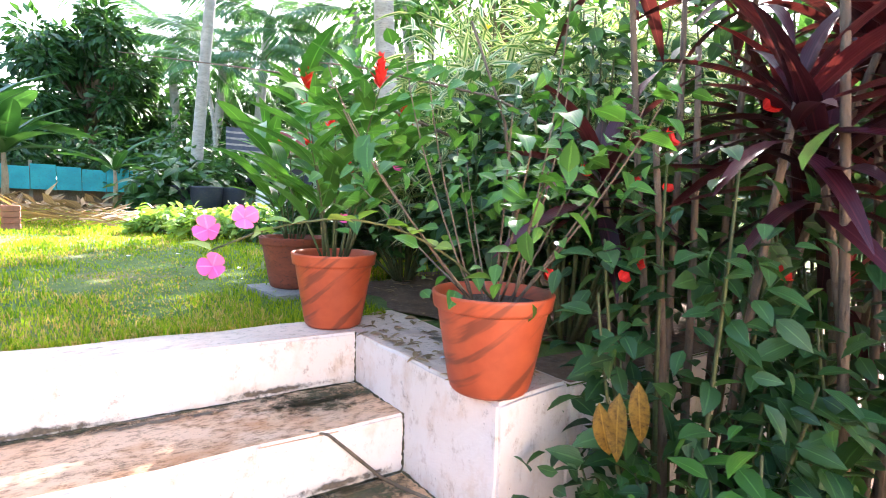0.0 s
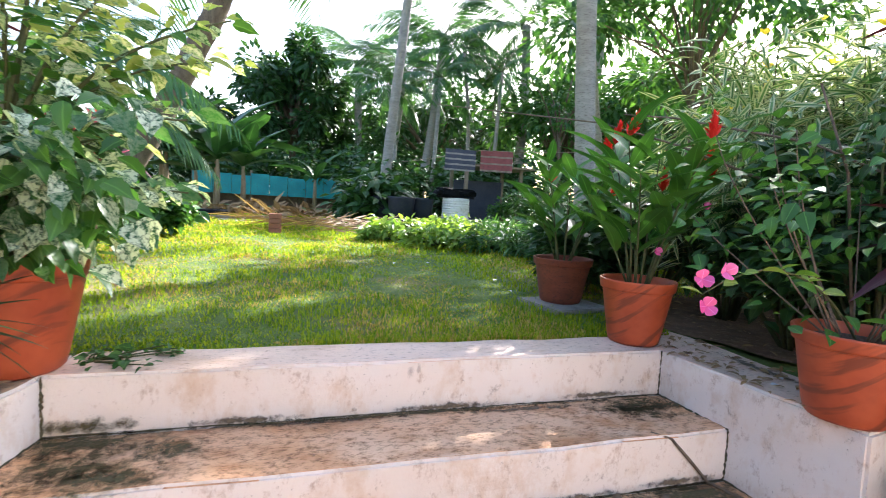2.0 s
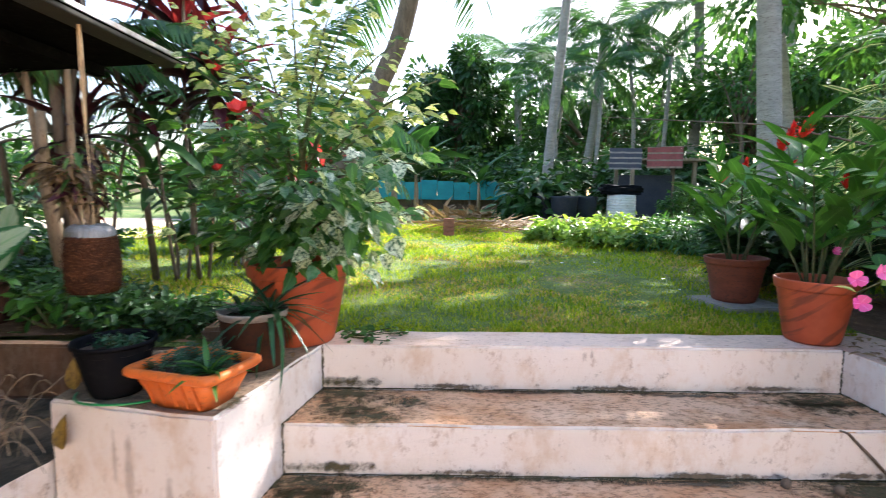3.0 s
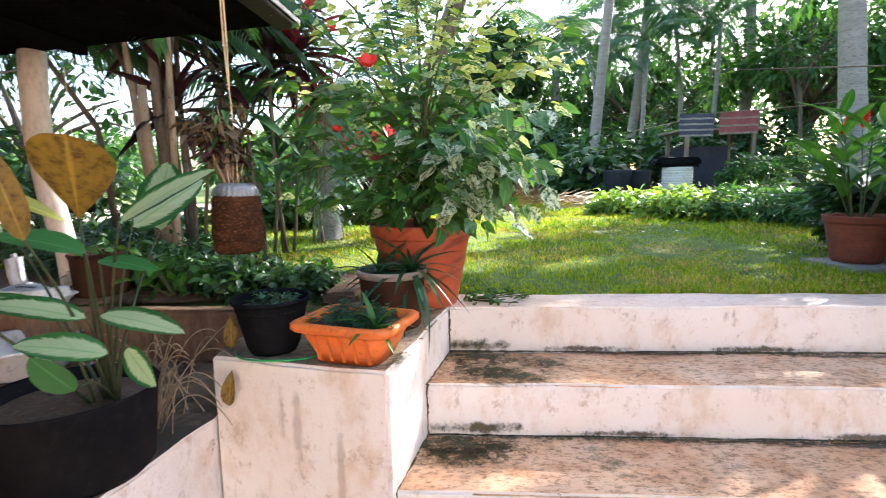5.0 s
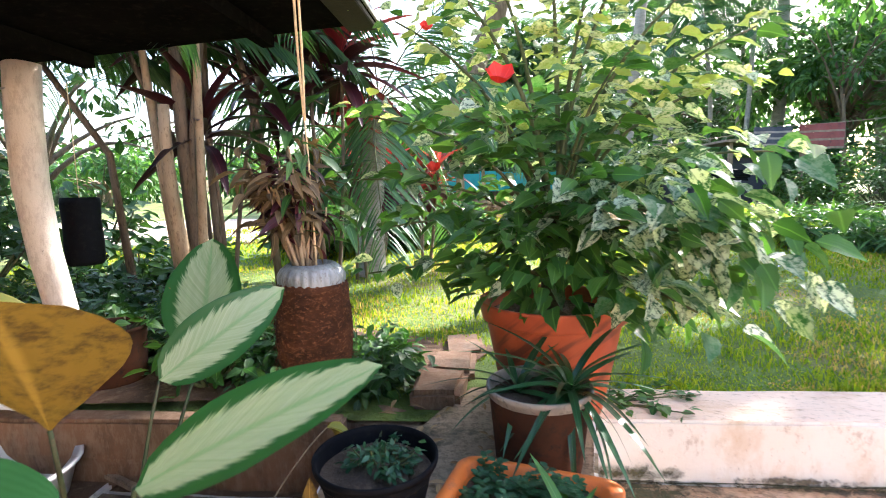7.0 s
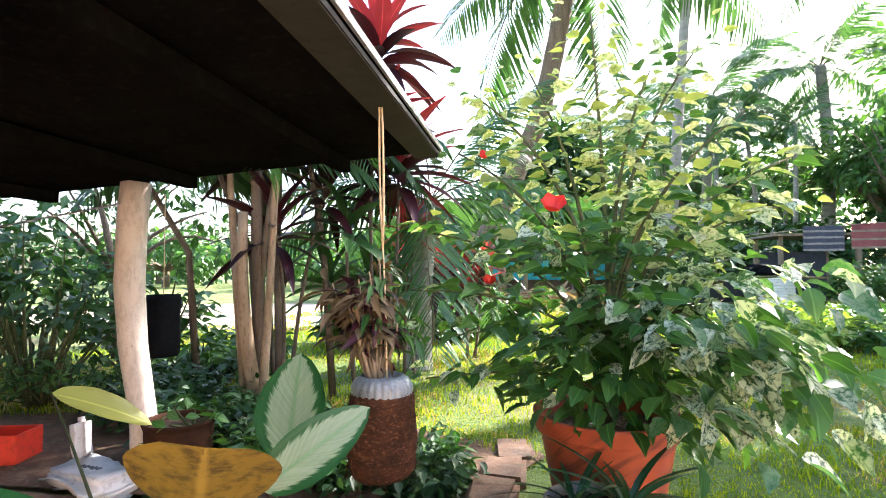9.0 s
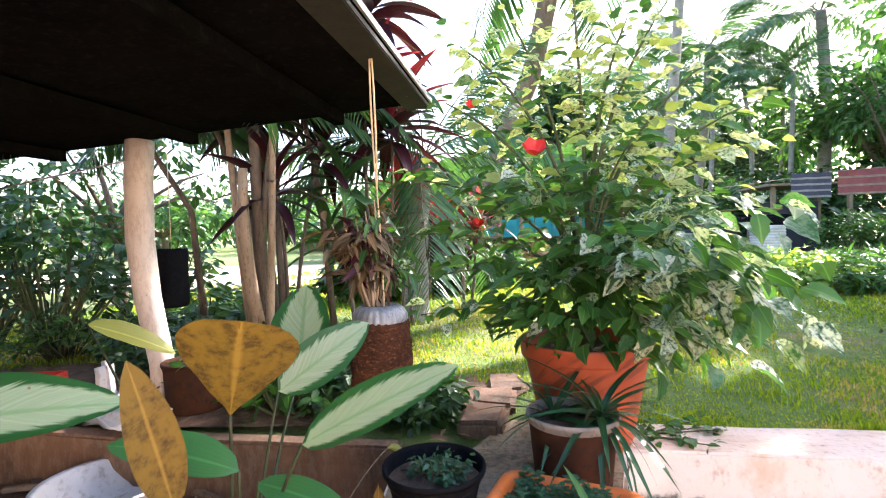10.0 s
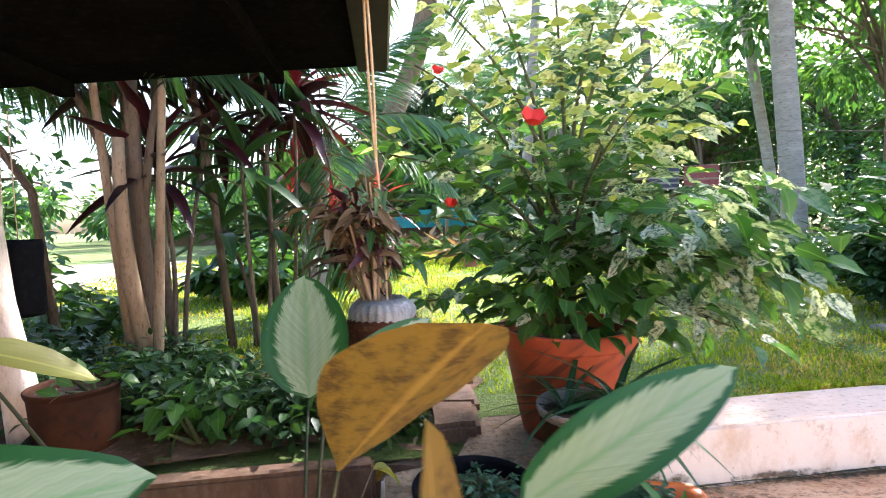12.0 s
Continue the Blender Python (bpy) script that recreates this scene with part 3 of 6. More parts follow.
def step_block(y0, y1, z0, z1, mat_top):
    out = [(side_left(y0) - 0.02, y0), (side_right(y0) + 0.02, y0), (side_right(y1) + 0.02, y1), (side_left(y1) - 0.02, y1)]
    bm = prism_bm(out, z0, z1, 0.009, 0.007, 9)
    me = bm_mesh("step", bm, M_PLASTER)
    me.materials.append(mat_top)
    for p in me.polygons:
        if p.center.z > z1 - 0.0075 and p.normal.z > 0.8:
            p.material_index = 1
    return me


steps = thing("steps", "wide white-washed cement steps with orange stained treads", "steps", kind="structure")
for y0, y1, z0, z1, mt in ((1.42, 1.66, -0.76, 0.0, M_SLAB), (1.07, 1.418, -0.76, -0.19, M_TREAD), (0.725, 1.068, -0.76, -0.38, M_TREAD), (0.38, 0.723, -0.76, -0.57, M_TREAD)):
    child("step", step_block(y0, y1, z0, z1, mt), steps)

# moss and dirt gathered along the inner corners of the treads
def moss_patch(x, y, z, rx, ry, n, seed):
    r = random.Random(seed)
    pts = []
    for _ in range(n):
        a, q = r.uniform(0, 6.28), r.random() ** 0.9
        pts.append(place((x + rx * q * math.cos(a), y + ry * q * math.sin(a), z), (r.uniform(-1, 1), r.uniform(-1, 1), r.uniform(-0.02, 0.03)), r.uniform(0.25, 1.0) * (1.4 - q), r.uniform(-0.1, 0.1)))
    return pts


M_MOSS = surface("dark_moss", (0.05, 0.05, 0.022), (0.11, 0.09, 0.045), (0.20, 0.145, 0.08), 30, 0.95, 120, 0.5, 0.004)


def film_material(name, c0, c1, spread, scale=22, cover=0.92):
    """A thin uneven growth that thins out to nothing at its ragged edge."""
    m, nt, b = material(name)
    v = coords(nt)
    n1, n2 = noise_tex(nt, v, scale, 8, 0.75), noise_tex(nt, v, 90, 4, 0.7)
    nt.links.new(ramp(nt, n2, [(0.4, c0), (0.65, c1)]).outputs[0], b.inputs["Base Color"])
    b.inputs["Roughness"].default_value = 0.95
    tc = nt.nodes.new("ShaderNodeTexCoord")
    sep = nt.nodes.new("ShaderNodeSeparateXYZ")
    nt.links.new(tc.outputs["UV"], sep.inputs[0])
    s = nt.nodes.new("ShaderNodeMath")
    s.operation = 'MULTIPLY_ADD'
    nt.links.new(sep.outputs[0], s.inputs[0])
    s.inputs[1].default_value = -spread
    nt.links.new(n1, s.inputs[2])
    mask = ramp(nt, s.outputs[0], [(0.22, (0, 0, 0)), (0.42, (cover, cover, cover))]).outputs[0]
    tr, ms = nt.nodes.new("ShaderNodeBsdfTransparent"), nt.nodes.new("ShaderNodeMixShader")
    nt.links.new(mask, ms.inputs[0])
    nt.links.new(tr.outputs[0], ms.inputs[1])
    nt.links.new(b.outputs[0], ms.inputs[2])
    nt.links.new(ms.outputs[0], nt.nodes["Material Output"].inputs[0])
    return m


M_FILM = film_material("moss_film", (0.06, 0.058, 0.02), (0.15, 0.115, 0.05), 0.40, 22, 0.85)
M_RUSTFILM = film_material("rusty_run", (0.52, 0.33, 0.18), (0.62, 0.46, 0.32), 0.34, 6, 0.32)
M_BLACKFILM = film_material("black_weathering", (0.11, 0.09, 0.06), (0.22, 0.17, 0.11), 0.44)


def film(c, u, w, mat, seed, label="dark mossy stain on the cement"):
    """A flat stain lying 3 mm off a surface, from its middle and two half-axes."""
    c, u, w = Vector(c), Vector(u), Vector(w)
    verts, uv, faces, seg = [tuple(c)], [(0.0, 0.0)], [], 28
    for ring in (0.35, 0.7, 1.0):
        for i in range(seg):
            t = 2 * math.pi * i / seg
            verts.append(tuple(c + ring * (math.cos(t) * u + math.sin(t) * w)))
            uv.append((ring, i / seg))
    for i in range(seg):
        j = (i + 1) % seg
        faces.append((0, 1 + i, 1 + j))
        for k in range(2):
            faces.append((1 + k * seg + i, 1 + (k + 1) * seg + i, 1 + (k + 1) * seg + j, 1 + k * seg + j))
    thing("stain", label, "stain", me=mesh_of("stain", verts, faces, [mat], uv), group="stains", kind="structure")


for k, (c, u, w, mt) in enumerate((
        ((-1.05, 0.93, -0.3765), (0.24, 0, 0), (0, 0.13, 0), M_FILM), ((-0.98, 1.22, -0.1865), (0.26, 0, 0), (0, 0.14, 0), M_FILM), ((0.90, 1.27, -0.1865), (0.22, 0, 0), (0, 0.13, 0), M_FILM),
        ((0.45, 1.37, -0.1865), (0.45, 0, 0), (0, 0.04, 0), M_BLACKFILM), ((-0.3, 1.385, -0.1865), (0.5, 0, 0), (0, 0.03, 0), M_BLACKFILM),
        ((0.3, 1.03, -0.3765), (0.6, 0, 0), (0, 0.035, 0), M_BLACKFILM), ((1.33, 1.15, 0.0035), (0.05, 0, 0), (0, 0.30, 0), M_BLACKFILM), ((-1.24, 0.80, 0.0035), (0.05, 0, 0), (0, 0.10, 0), M_FILM),
        ((-1.0, 1.4135, -0.16), (0.22, 0, 0), (0, 0, 0.035), M_FILM), ((-1.0, 1.0635, -0.35), (0.22, 0, 0), (0, 0, 0.035), M_FILM),
        ((0.0, 1.4135, -0.035), (0.02, 0, 0), (0, 0, 0.035), M_RUSTFILM), ((0.03, 1.4135, -0.03), (0.012, 0, 0), (0, 0, 0.03), M_RUSTFILM))):
    film(c, u, w, mt, 100 + k)
for k, (x, y, z, a) in enumerate(((-0.55, 1.4135, -0.176, 0.28), (0.15, 1.4135, -0.178, 0.35), (0.80, 1.4135, -0.172, 0.30), (-0.45, 1.0635, -0.366, 0.30), (0.40, 1.0635, -0.368, 0.40), (0.90, 1.0635, -0.360, 0.25))):
    film((x, y, z), (a, 0, 0), (0, 0, 0.022), M_BLACKFILM, 300 + k)
fu = Vector((0.975, -0.22, 0)) * 1.0
for k, (s, z, a, h) in enumerate(((0.30, -0.20, 0.022, 0.20), (0.25, -0.14, 0.014, 0.13), (0.44, -0.30, 0.018, 0.2))):
    p = Vector((-1.83, 0.82, 0)) + fu * s
    film((p.x - 0.001, p.y - 0.010, z), tuple(fu * a), (0, 0, h), M_RUSTFILM, 200 + k, "rusty run down the white-washed wall")
moss_pts = []
for k, (x, y, z, rx, ry, n) in enumerate(((-1.02, 1.36, -0.19, 0.20, 0.07, 420), (0.95, 1.33, -0.19, 0.24, 0.09, 420), (-1.05, 1.0, -0.38, 0.22, 0.07, 420), (0.9, 1.0, -0.38, 0.25, 0.08, 300),
                                         (-0.9, 1.14, -0.19, 0.16, 0.06, 160), (0.0, 1.40, -0.19, 1.0, 0.016, 420), (0.0, 1.05, -0.38, 1.0, 0.016, 420), (-0.75, 1.28, -0.19, 0.10, 0.05, 160))):
    moss_pts += moss_patch(x, y, z + 0.0045, rx * 1.2, ry * 1.3, int(n * 0.5), k)
    film((x, y, z + 0.0035), (rx * 1.7, 0, 0), (0, min(ry * 2.2, 0.16), 0), M_FILM, k)
thing("moss", "dark moss and dirt in the corners of the steps", "moss", me=scatter("moss", leaf(0.014, 0.009, 3, 0.6, 0.0, 0.0), moss_pts, [M_MOSS]), kind="stuff")

# dark seams where treads meet risers and side walls
def seam(p0, p1, r, seed):
    q = random.Random(seed)
    pts = curve_pts(p0, p1, 0, (0, 0, 0), 22)
    pts = [p + Vector((q.gauss(0, 0.0015), q.gauss(0, 0.0015), q.gauss(0, 0.0015))) for p in pts]
    v, f = tube(pts, [r * q.uniform(0.25, 1.3) for _ in pts], 5)
    thing("seam", "dark mossy seam in the cement steps", "crack", me=mesh_of("seam", v, f, [M_MOSS]), group="seams", kind="structure")


for k, (ya, za, yb, zb) in enumerate(((1.418, 0.0, 1.418, -0.19), (1.418, -0.19, 1.07, -0.19), (1.068, -0.19, 1.068, -0.38), (1.068, -0.38, 0.725, -0.38), (0.723, -0.38, 0.723, -0.57))):
    seam((side_left(ya) + 0.002, ya - 0.002, za), (side_left(yb) + 0.002, yb - 0.002, zb), 0.0042, k)
    seam((side_right(ya) - 0.002, ya - 0.002, za), (side_right(yb) - 0.002, yb - 0.002, zb), 0.0042, 10 + k)
for k, (y, z) in enumerate(((1.417, -0.19), (1.067, -0.38), (0.722, -0.57))):
    seam((side_left(y), y, z), (side_right(y), y, z), 0.0035, 20 + k)
v, f = tube([(0.80, 1.10, -0.186), (0.86, 1.066, -0.20), (0.95, 1.06, -0.29), (1.03, 1.056, -0.372), (1.06, 0.97, -0.374), (1.12, 0.84, -0.374)], [0.003, 0.005, 0.006, 0.006, 0.006, 0.004], 6)
thing("twig", "dark dry twig lying down the step", "twig", me=mesh_of("twig", v, f, [M_BARK], smooth=True))
v, f = lathe([(0, 0), (0.018, 0.004), (0.02, 0.018), (0.012, 0.03), (0, 0.032)], 10, 0.2)
for k, (x, y, z) in enumerate(((0.62, 1.02, -0.38), (0.78, 0.98, -0.38))):
    thing("coconut_husk", "small dark husk lying on the step", "husk", Matrix.Translation((x, y, z)), "husks", me=mesh_of("coconut_husk", v, f, [M_BARK], smooth=True))


def wall_mesh(outline, z0, z1, top=None, face=None):
    bm = prism_bm(outline, z0, z1, 0.010, 0.016 if face else 0.007, 7)
    me = bm_mesh("wall", bm, face or M_PLASTER)
    me.materials.append(top or M_SLAB)
    for p in me.polygons:
        if p.center.z > z1 - 0.0075 and p.normal.z > 0.8:
            p.material_index = 1
    return me


L0, L1 = (side_left(0.69), 0.69), (side_left(1.42), 1.42)
thing("wall_left", "low white-washed flanking wall with a mossy cement top", "wall",
      me=wall_mesh([(-1.83, 0.82), L0, L1, (-1.12, 1.66), (-1.50, 1.66), (-1.62, 1.36), (-1.85, 1.30)], LOW, 0.0, M_MOSSTOP), kind="structure")
thing("wall_right", "low white-washed flanking wall with a stained cement top", "wall",
      me=wall_mesh([(side_right(0.63), 0.63), (1.42, 0.66), (1.42, 1.74), (1.10, 1.66), (side_right(1.42), 1.42)], LOW, 0.0), kind="structure")
thing("wall_retaining", "stained retaining wall behind the bushes", "wall", me=wall_mesh([(1.425, 0.66), (6.0, 0.66), (6.0, 0.9), (1.425, 0.9)], LOW, -0.01, M_OLDWALL), kind="structure")
thing("wall_ledge", "lower white-washed ledge in front of the flanking wall", "wall",
      me=wall_mesh([(-2.6, 0.28), (-1.90, 0.28), (-1.835, 0.815), (-1.855, 1.30), (-2.6, 1.30)], LOW, -0.20, M_LEDGETOP), kind="structure")
thing("wall_bed", "earth bed under the shelter with a low edge", "wall",
      me=wall_mesh([(-6.0, 0.10), (-2.605, 0.28), (-2.605, 1.46), (-6.0, 2.0)], LOW, -0.20, M_LITTER), kind="structure")
thing("wall_bed_back", "mossy earth bed beside the lawn", "wall", me=wall_mesh([(-2.60, 1.305), (-1.86, 1.305), (-1.63, 1.37), (-2.60, 1.46)], LOW, -0.21, M_LITTER), kind="structure")

thing("wall_bed_face", "rough brown laterite edge of the raised bed", "wall",
      me=wall_mesh([(-6.0, 1.37), (-1.87, 1.345), (-1.87, 1.425), (-6.0, 1.425)], LOW + 0.3, 0.004, M_OLDWALL, M_OLDWALL), kind="structure")

# old laterite kerb round the bed
kerb = thing("kerb", "mossy brown laterite kerb of loose blocks", "kerb", kind="structure")
path = [(-4.6, 2.10), (-3.55, 1.86), (-2.62, 1.66), (-1.98, 1.52), (-1.60, 1.42)]
rk = random.Random(3)
for (ax, ay), (bx, by) in zip(path, path[1:]):
    L = math.hypot(bx - ax, by - ay)
    n = max(1, round(L / 0.32))
    for i in range(n):
        s = (i + 0.5) / n
        bm = box_bm(-L / n / 2 + 0.006, L / n / 2 - 0.006, -0.085, 0.085, -0.24, rk.uniform(-0.05, 0.015), 0.03, 2, 0.028, 3, rk.random() * 50)
        part("block", bm, M_OLDWALL, kerb, m=Matrix.Translation((ax + s * (bx - ax), ay + s * (by - ay) , 0)) @ Matrix.Rotation(math.atan2(by - ay, bx - ax) + rk.uniform(-0.05, 0.05), 4, 'Z'))
for i, (x, y) in enumerate(((-1.60, 1.62), (-1.57, 1.86), (-1.54, 2.10))):
    bm = box_bm(-0.085, 0.085, -0.12, 0.12, -0.12, 0.045 - 0.012 * i, 0.018, 2, 0.012, 2, 60 + i)
    part("block", bm, M_OLDWALL, kerb, m=Matrix.Translation((x, y, 0)) @ Matrix.Rotation(0.1 * i - 0.1, 4, 'Z'))


def patch(name, label, cx, cy, rx, ry, mat, lift, seed):
    verts, faces, seg = [], [], 48
    for k in range(7):
        for i in range(seg):
            t = 2 * math.pi * i / seg
            f = (k + 0.4) / 6.4 * (1 + 0.22 * noise.noise(Vector((math.cos(t) * 2, math.sin(t) * 2, seed))) + 0.08 * noise.noise(Vector((math.cos(t) * 7, math.sin(t) * 7, seed))))
            x, y = cx + rx * f * math.cos(t), cy + ry * f * math.sin(t)
            verts.append((x, y, lift * (1 - (k / 6) ** 4) + 0.004))
    faces.append(tuple(range(seg)))
    for k in range(6):
        for i in range(seg):
            faces.append((k * seg + i, k * seg + (i + 1) % seg, (k + 1) * seg + (i + 1) % seg, (k + 1) * seg + i))
    thing(name, label, "ground", me=mesh_of(name, verts, faces, [mat], smooth=True), kind="structure")


patch("ground_sand", "bare sunlit sand of the yard", -8.0, 9.0, 5.8, 2.9, M_SAND, 0.01, 1)
patch("ground_bare", "bare earth behind the lawn", -0.5, 11.4, 2.6, 1.9, M_SAND, 0.015, 2)
patch("ground_litter", "dark earth with leaf litter under the shrubs", 2.35, 1.75, 0.95, 0.95, M_LITTER, 0.006, 3)
patch("ground_earth", "bare brown earth under the edge of the shelter", -3.75, 1.66, 1.95, 0.225, M_LITTER, 0.010, 5)
patch("ground_bed", "dark earth under the plants of the bed", -3.05, 1.98, 1.6, 0.48, M_LITTER, 0.008, 4)


# ---------------------------------------------------------------- grass
def make_grass(n, x0, x1, y0, y1, seed, hmin, hmax, name, label, mat, dry_only=False):
    g = np.random.default_rng(seed)
    x = g.uniform(x0, x1, n)
    y = y0 + (y1 - y0) * g.random(n) ** 1.9
    keep = ~((x < -1.2) & (y < 2.3) & (x > -3.6) & (y < 1.9))
    keep &= ~((x > 1.35) & (y < 2.5))
    keep &= ~(((x + 3.05) / 1.45) ** 2 + ((y - 1.98) / 0.42) ** 2 < 1)
    if dry_only:
        keep &= np.array([noise.noise(Vector((a * 1.3, b * 1.3, 5.0))) + 0.25 * noise.noise(Vector((a * 6, b * 6, 5.0))) > 0.02 for a, b in zip(x, y)])
    x, y = x[keep], y[keep]
    n = len(x)
    z = np.full(n, -0.01)
    tuft = np.array([noise.noise(Vector((a * 3.0, b * 3.0, 2.0))) for a, b in zip(x, y)])
    dry = np.array([noise.noise(Vector((a * 0.9, b * 0.9, 5.0))) for a, b in zip(x, y)])
    h = g.uniform(hmin, hmax, n) * (1 + 0.9 * tuft) * np.where(dry > 0.25, 0.5, 1.0) * (1 + 0.08 * (y - y0))
    w = g.uniform(0.0016, 0.0034, n) * (1 + 0.28 * (y - y0))
    a, lean = g.uniform(0, 2 * np.pi, n), g.uniform(0.2, 1.1, n)
    dx, dy = np.cos(a), np.sin(a)
    p = np.stack([x, y, z], -1)
    side = np.stack([-dy, dx, 0 * x], -1) * w[:, None]
    d1 = np.stack([dx * lean * 0.35 * h, dy * lean * 0.35 * h, 0.6 * h], -1)
    d2 = np.stack([dx * lean * h, dy * lean * h, h * (1.05 - 0.35 * lean)], -1)
    V = np.stack([p - side, p + side, p + d1 + 0.8 * side, p + d1 - 0.8 * side, p + d2], 1).reshape(-1, 3)
    me = bpy.data.meshes.new(name)
    me.vertices.add(5 * n)
    me.vertices.foreach_set("co", V.astype(np.float32).ravel())
    base = (np.arange(n) * 5)[:, None]
    L = (base + np.array([0, 1, 2, 3, 3, 2, 4])[None]).ravel().astype(np.int32)
    me.loops.add(len(L))
    me.loops.foreach_set("vertex_index", L)
    me.polygons.add(2 * n)
    me.polygons.foreach_set("loop_start", (np.arange(n)[:, None] * 7 + np.array([0, 4])[None]).ravel().astype(np.int32))
    me.polygons.foreach_set("loop_total", np.tile([4, 3], n).astype(np.int32))
    uvl = me.uv_layers.new(name="UVMap")
    uvl.data.foreach_set("uv", np.tile(np.array([[0.2, 0], [0.8, 0], [0.8, .6], [0.2, .6], [0.2, .6], [0.8, .6], [0.5, 1]]), (n, 1)).astype(np.float32).ravel())
    me.materials.append(mat)
    me.update(calc_edges=True)
    thing(name, label, "grass", me=me, kind="stuff")


make_grass(150000, -6.0, 6.0, 1.66, 13.0, 11, 0.018, 0.045, "grass", "short green lawn grass with bare dry spots", L_GRASS)
make_grass(115000, -6.0, 6.0, 1.66, 13.0, 12, 0.014, 0.034, "dry_grass_patch", "yellowed dry grass in patches on the lawn", L_DRYGRASS, True)


# ---------------------------------------------------------------- plants
def bush(name, label, base, h, spread, branches, per, template, mat, size=(0.8, 1.3), seed=0, stem=None, r0=0.008, jitter=0.05, low=0.25, droop=0.1, category="shrub", group="", lean=(0, 0), extra=None):
    """A shrub: stems from the ground, leaves in clumps along them, with gaps."""
    r = random.Random(seed)
    ob = thing(name, label, category, Matrix.Translation(base), group)
    leaves = []
    for k in range(branches):
        a = 2.4 * k + r.uniform(-0.5, 0.5)
        q = math.sqrt(r.random())
        top = Vector((spread * q * math.cos(a) + lean[0], spread * q * math.sin(a) + lean[1], h * r.uniform(0.45, 1.0) * (1.08 - 0.35 * q * q)))
        root = Vector((0.1 * spread * math.cos(a), 0.1 * spread * math.sin(a), 0))
        pts = curve_pts(root, top, 0, (0.15 * spread * q * math.cos(a), 0.15 * spread * q * math.sin(a), 0.06 * h), 7)
        v, f = tube(pts, [r0 * (1 - 0.8 * i / 7) + 0.0012 for i in range(8)], 5)
        child("stem", mesh_of("stem", v, f, [stem or M_STEM], smooth=True), ob)
        for _ in range(per):
            s = low + (1 - low) * math.sqrt(r.random())
            i = min(6, int(s * 7))
            p = pts[i].lerp(pts[i + 1], s * 7 - i) + jitter * Vector((r.gauss(0, 1), r.gauss(0, 1), r.gauss(0, 0.8)))
            out = Vector((p.x - lean[0], p.y - lean[1], 0))
            d = out.normalized() * 0.7 + Vector((r.gauss(0, 0.7), r.gauss(0, 0.7), r.gauss(0.05, 0.45) - droop)) if out.length > 1e-4 else Vector((0, 1, 0.2))
            leaves.append(place(p, d, r.uniform(*size), r.gauss(0, 0.5)))
    child("foliage", scatter("foliage", template, leaves, [mat]), ob, kind="stuff")
    return ob


def frond_mesh(name, length=2.0, leaflets=46, llen=0.5, droop=0.5, mat=None, wide=0.035, seed=0, rach=0.014):
    """A feather palm frond from the origin along +y."""
    r = random.Random(seed)
    pts = [Vector((0, length * s * (1 - 0.12 * droop * s), length * (0.22 * s - droop * s * s))) for s in [i / 10 for i in range(11)]]
    v, f = tube(pts, [rach * (1 - 0.85 * i / 10) for i in range(11)], 5)
    me0 = (v, f)
    mats4 = []
    for i in range(leaflets):
        s = 0.12 + 0.88 * i / leaflets
        k = min(9, int(s * 10))
        p = pts[k].lerp(pts[k + 1], s * 10 - k)
        fwd = (pts[k + 1] - pts[k]).normalized()
        ln = llen * (0.35 + 0.9 * math.sin(math.pi * min(1, s * 0.86 + 0.10))) * r.uniform(0.85, 1.1)
        for q in (-1, 1):
            d = Vector((q * 0.85, 0, -0.25 - 0.25 * r.random())) + fwd * 0.65
            mats4.append(place(p, d, ln, r.gauss(0, 0.2)))
    me = scatter(name, leaf(1.0, wide / llen, 3, 0.8, 0.2, 0.3, 0.35), mats4, [mat or L_PALM, M_STEM])
    bm = bmesh.new()
    bm.from_mesh(me)
    vs = [bm.verts.new(p) for p in v]
    for q in f:
        bm.faces.new([vs[i] for i in q]).material_index = 1
    bm.to_mesh(me)
    bm.free()
    return me


FRONDS = [frond_mesh("frond", 2.6, 54, 0.62, 0.35 + 0.2 * k, seed=k) for k in range(3)]
SHORT_FRONDS = [frond_mesh("frond", 1.35, 40, 0.34, 0.3 + 0.22 * k, seed=9 + k, wide=0.022, rach=0.009) for k in range(2)]


DROOP_FRONDS = [frond_mesh("frond", 1.15, 38, 0.36, 0.75 + 0.3 * k, seed=19 + k, wide=0.03, rach=0.009, mat=L_DARK) for k in range(2)]


def ringed_trunk(points, r0, r1, seg=14, rings=60):
    pts = [Vector(p) for p in points]
    fine = []
    for i in range(rings + 1):
        s = i / rings * (len(pts) - 1)
        k = min(len(pts) - 2, int(s))
        p0, p1, p2, p3 = pts[max(k - 1, 0)], pts[k], pts[k + 1], pts[min(k + 2, len(pts) - 1)]
        t = s - k
        fine.append(0.5 * ((2 * p1) + (p2 - p0) * t + (2 * p0 - 5 * p1 + 4 * p2 - p3) * t * t + (3 * p1 - p0 - 3 * p2 + p3) * t ** 3))
    rad = [(r0 + (r1 - r0) * i / rings) * (1 + 0.035 * (i % 2)) + 0.25 * r0 * math.exp(-i / rings * 14) for i in range(rings + 1)]
    return tube(fine, rad, seg)


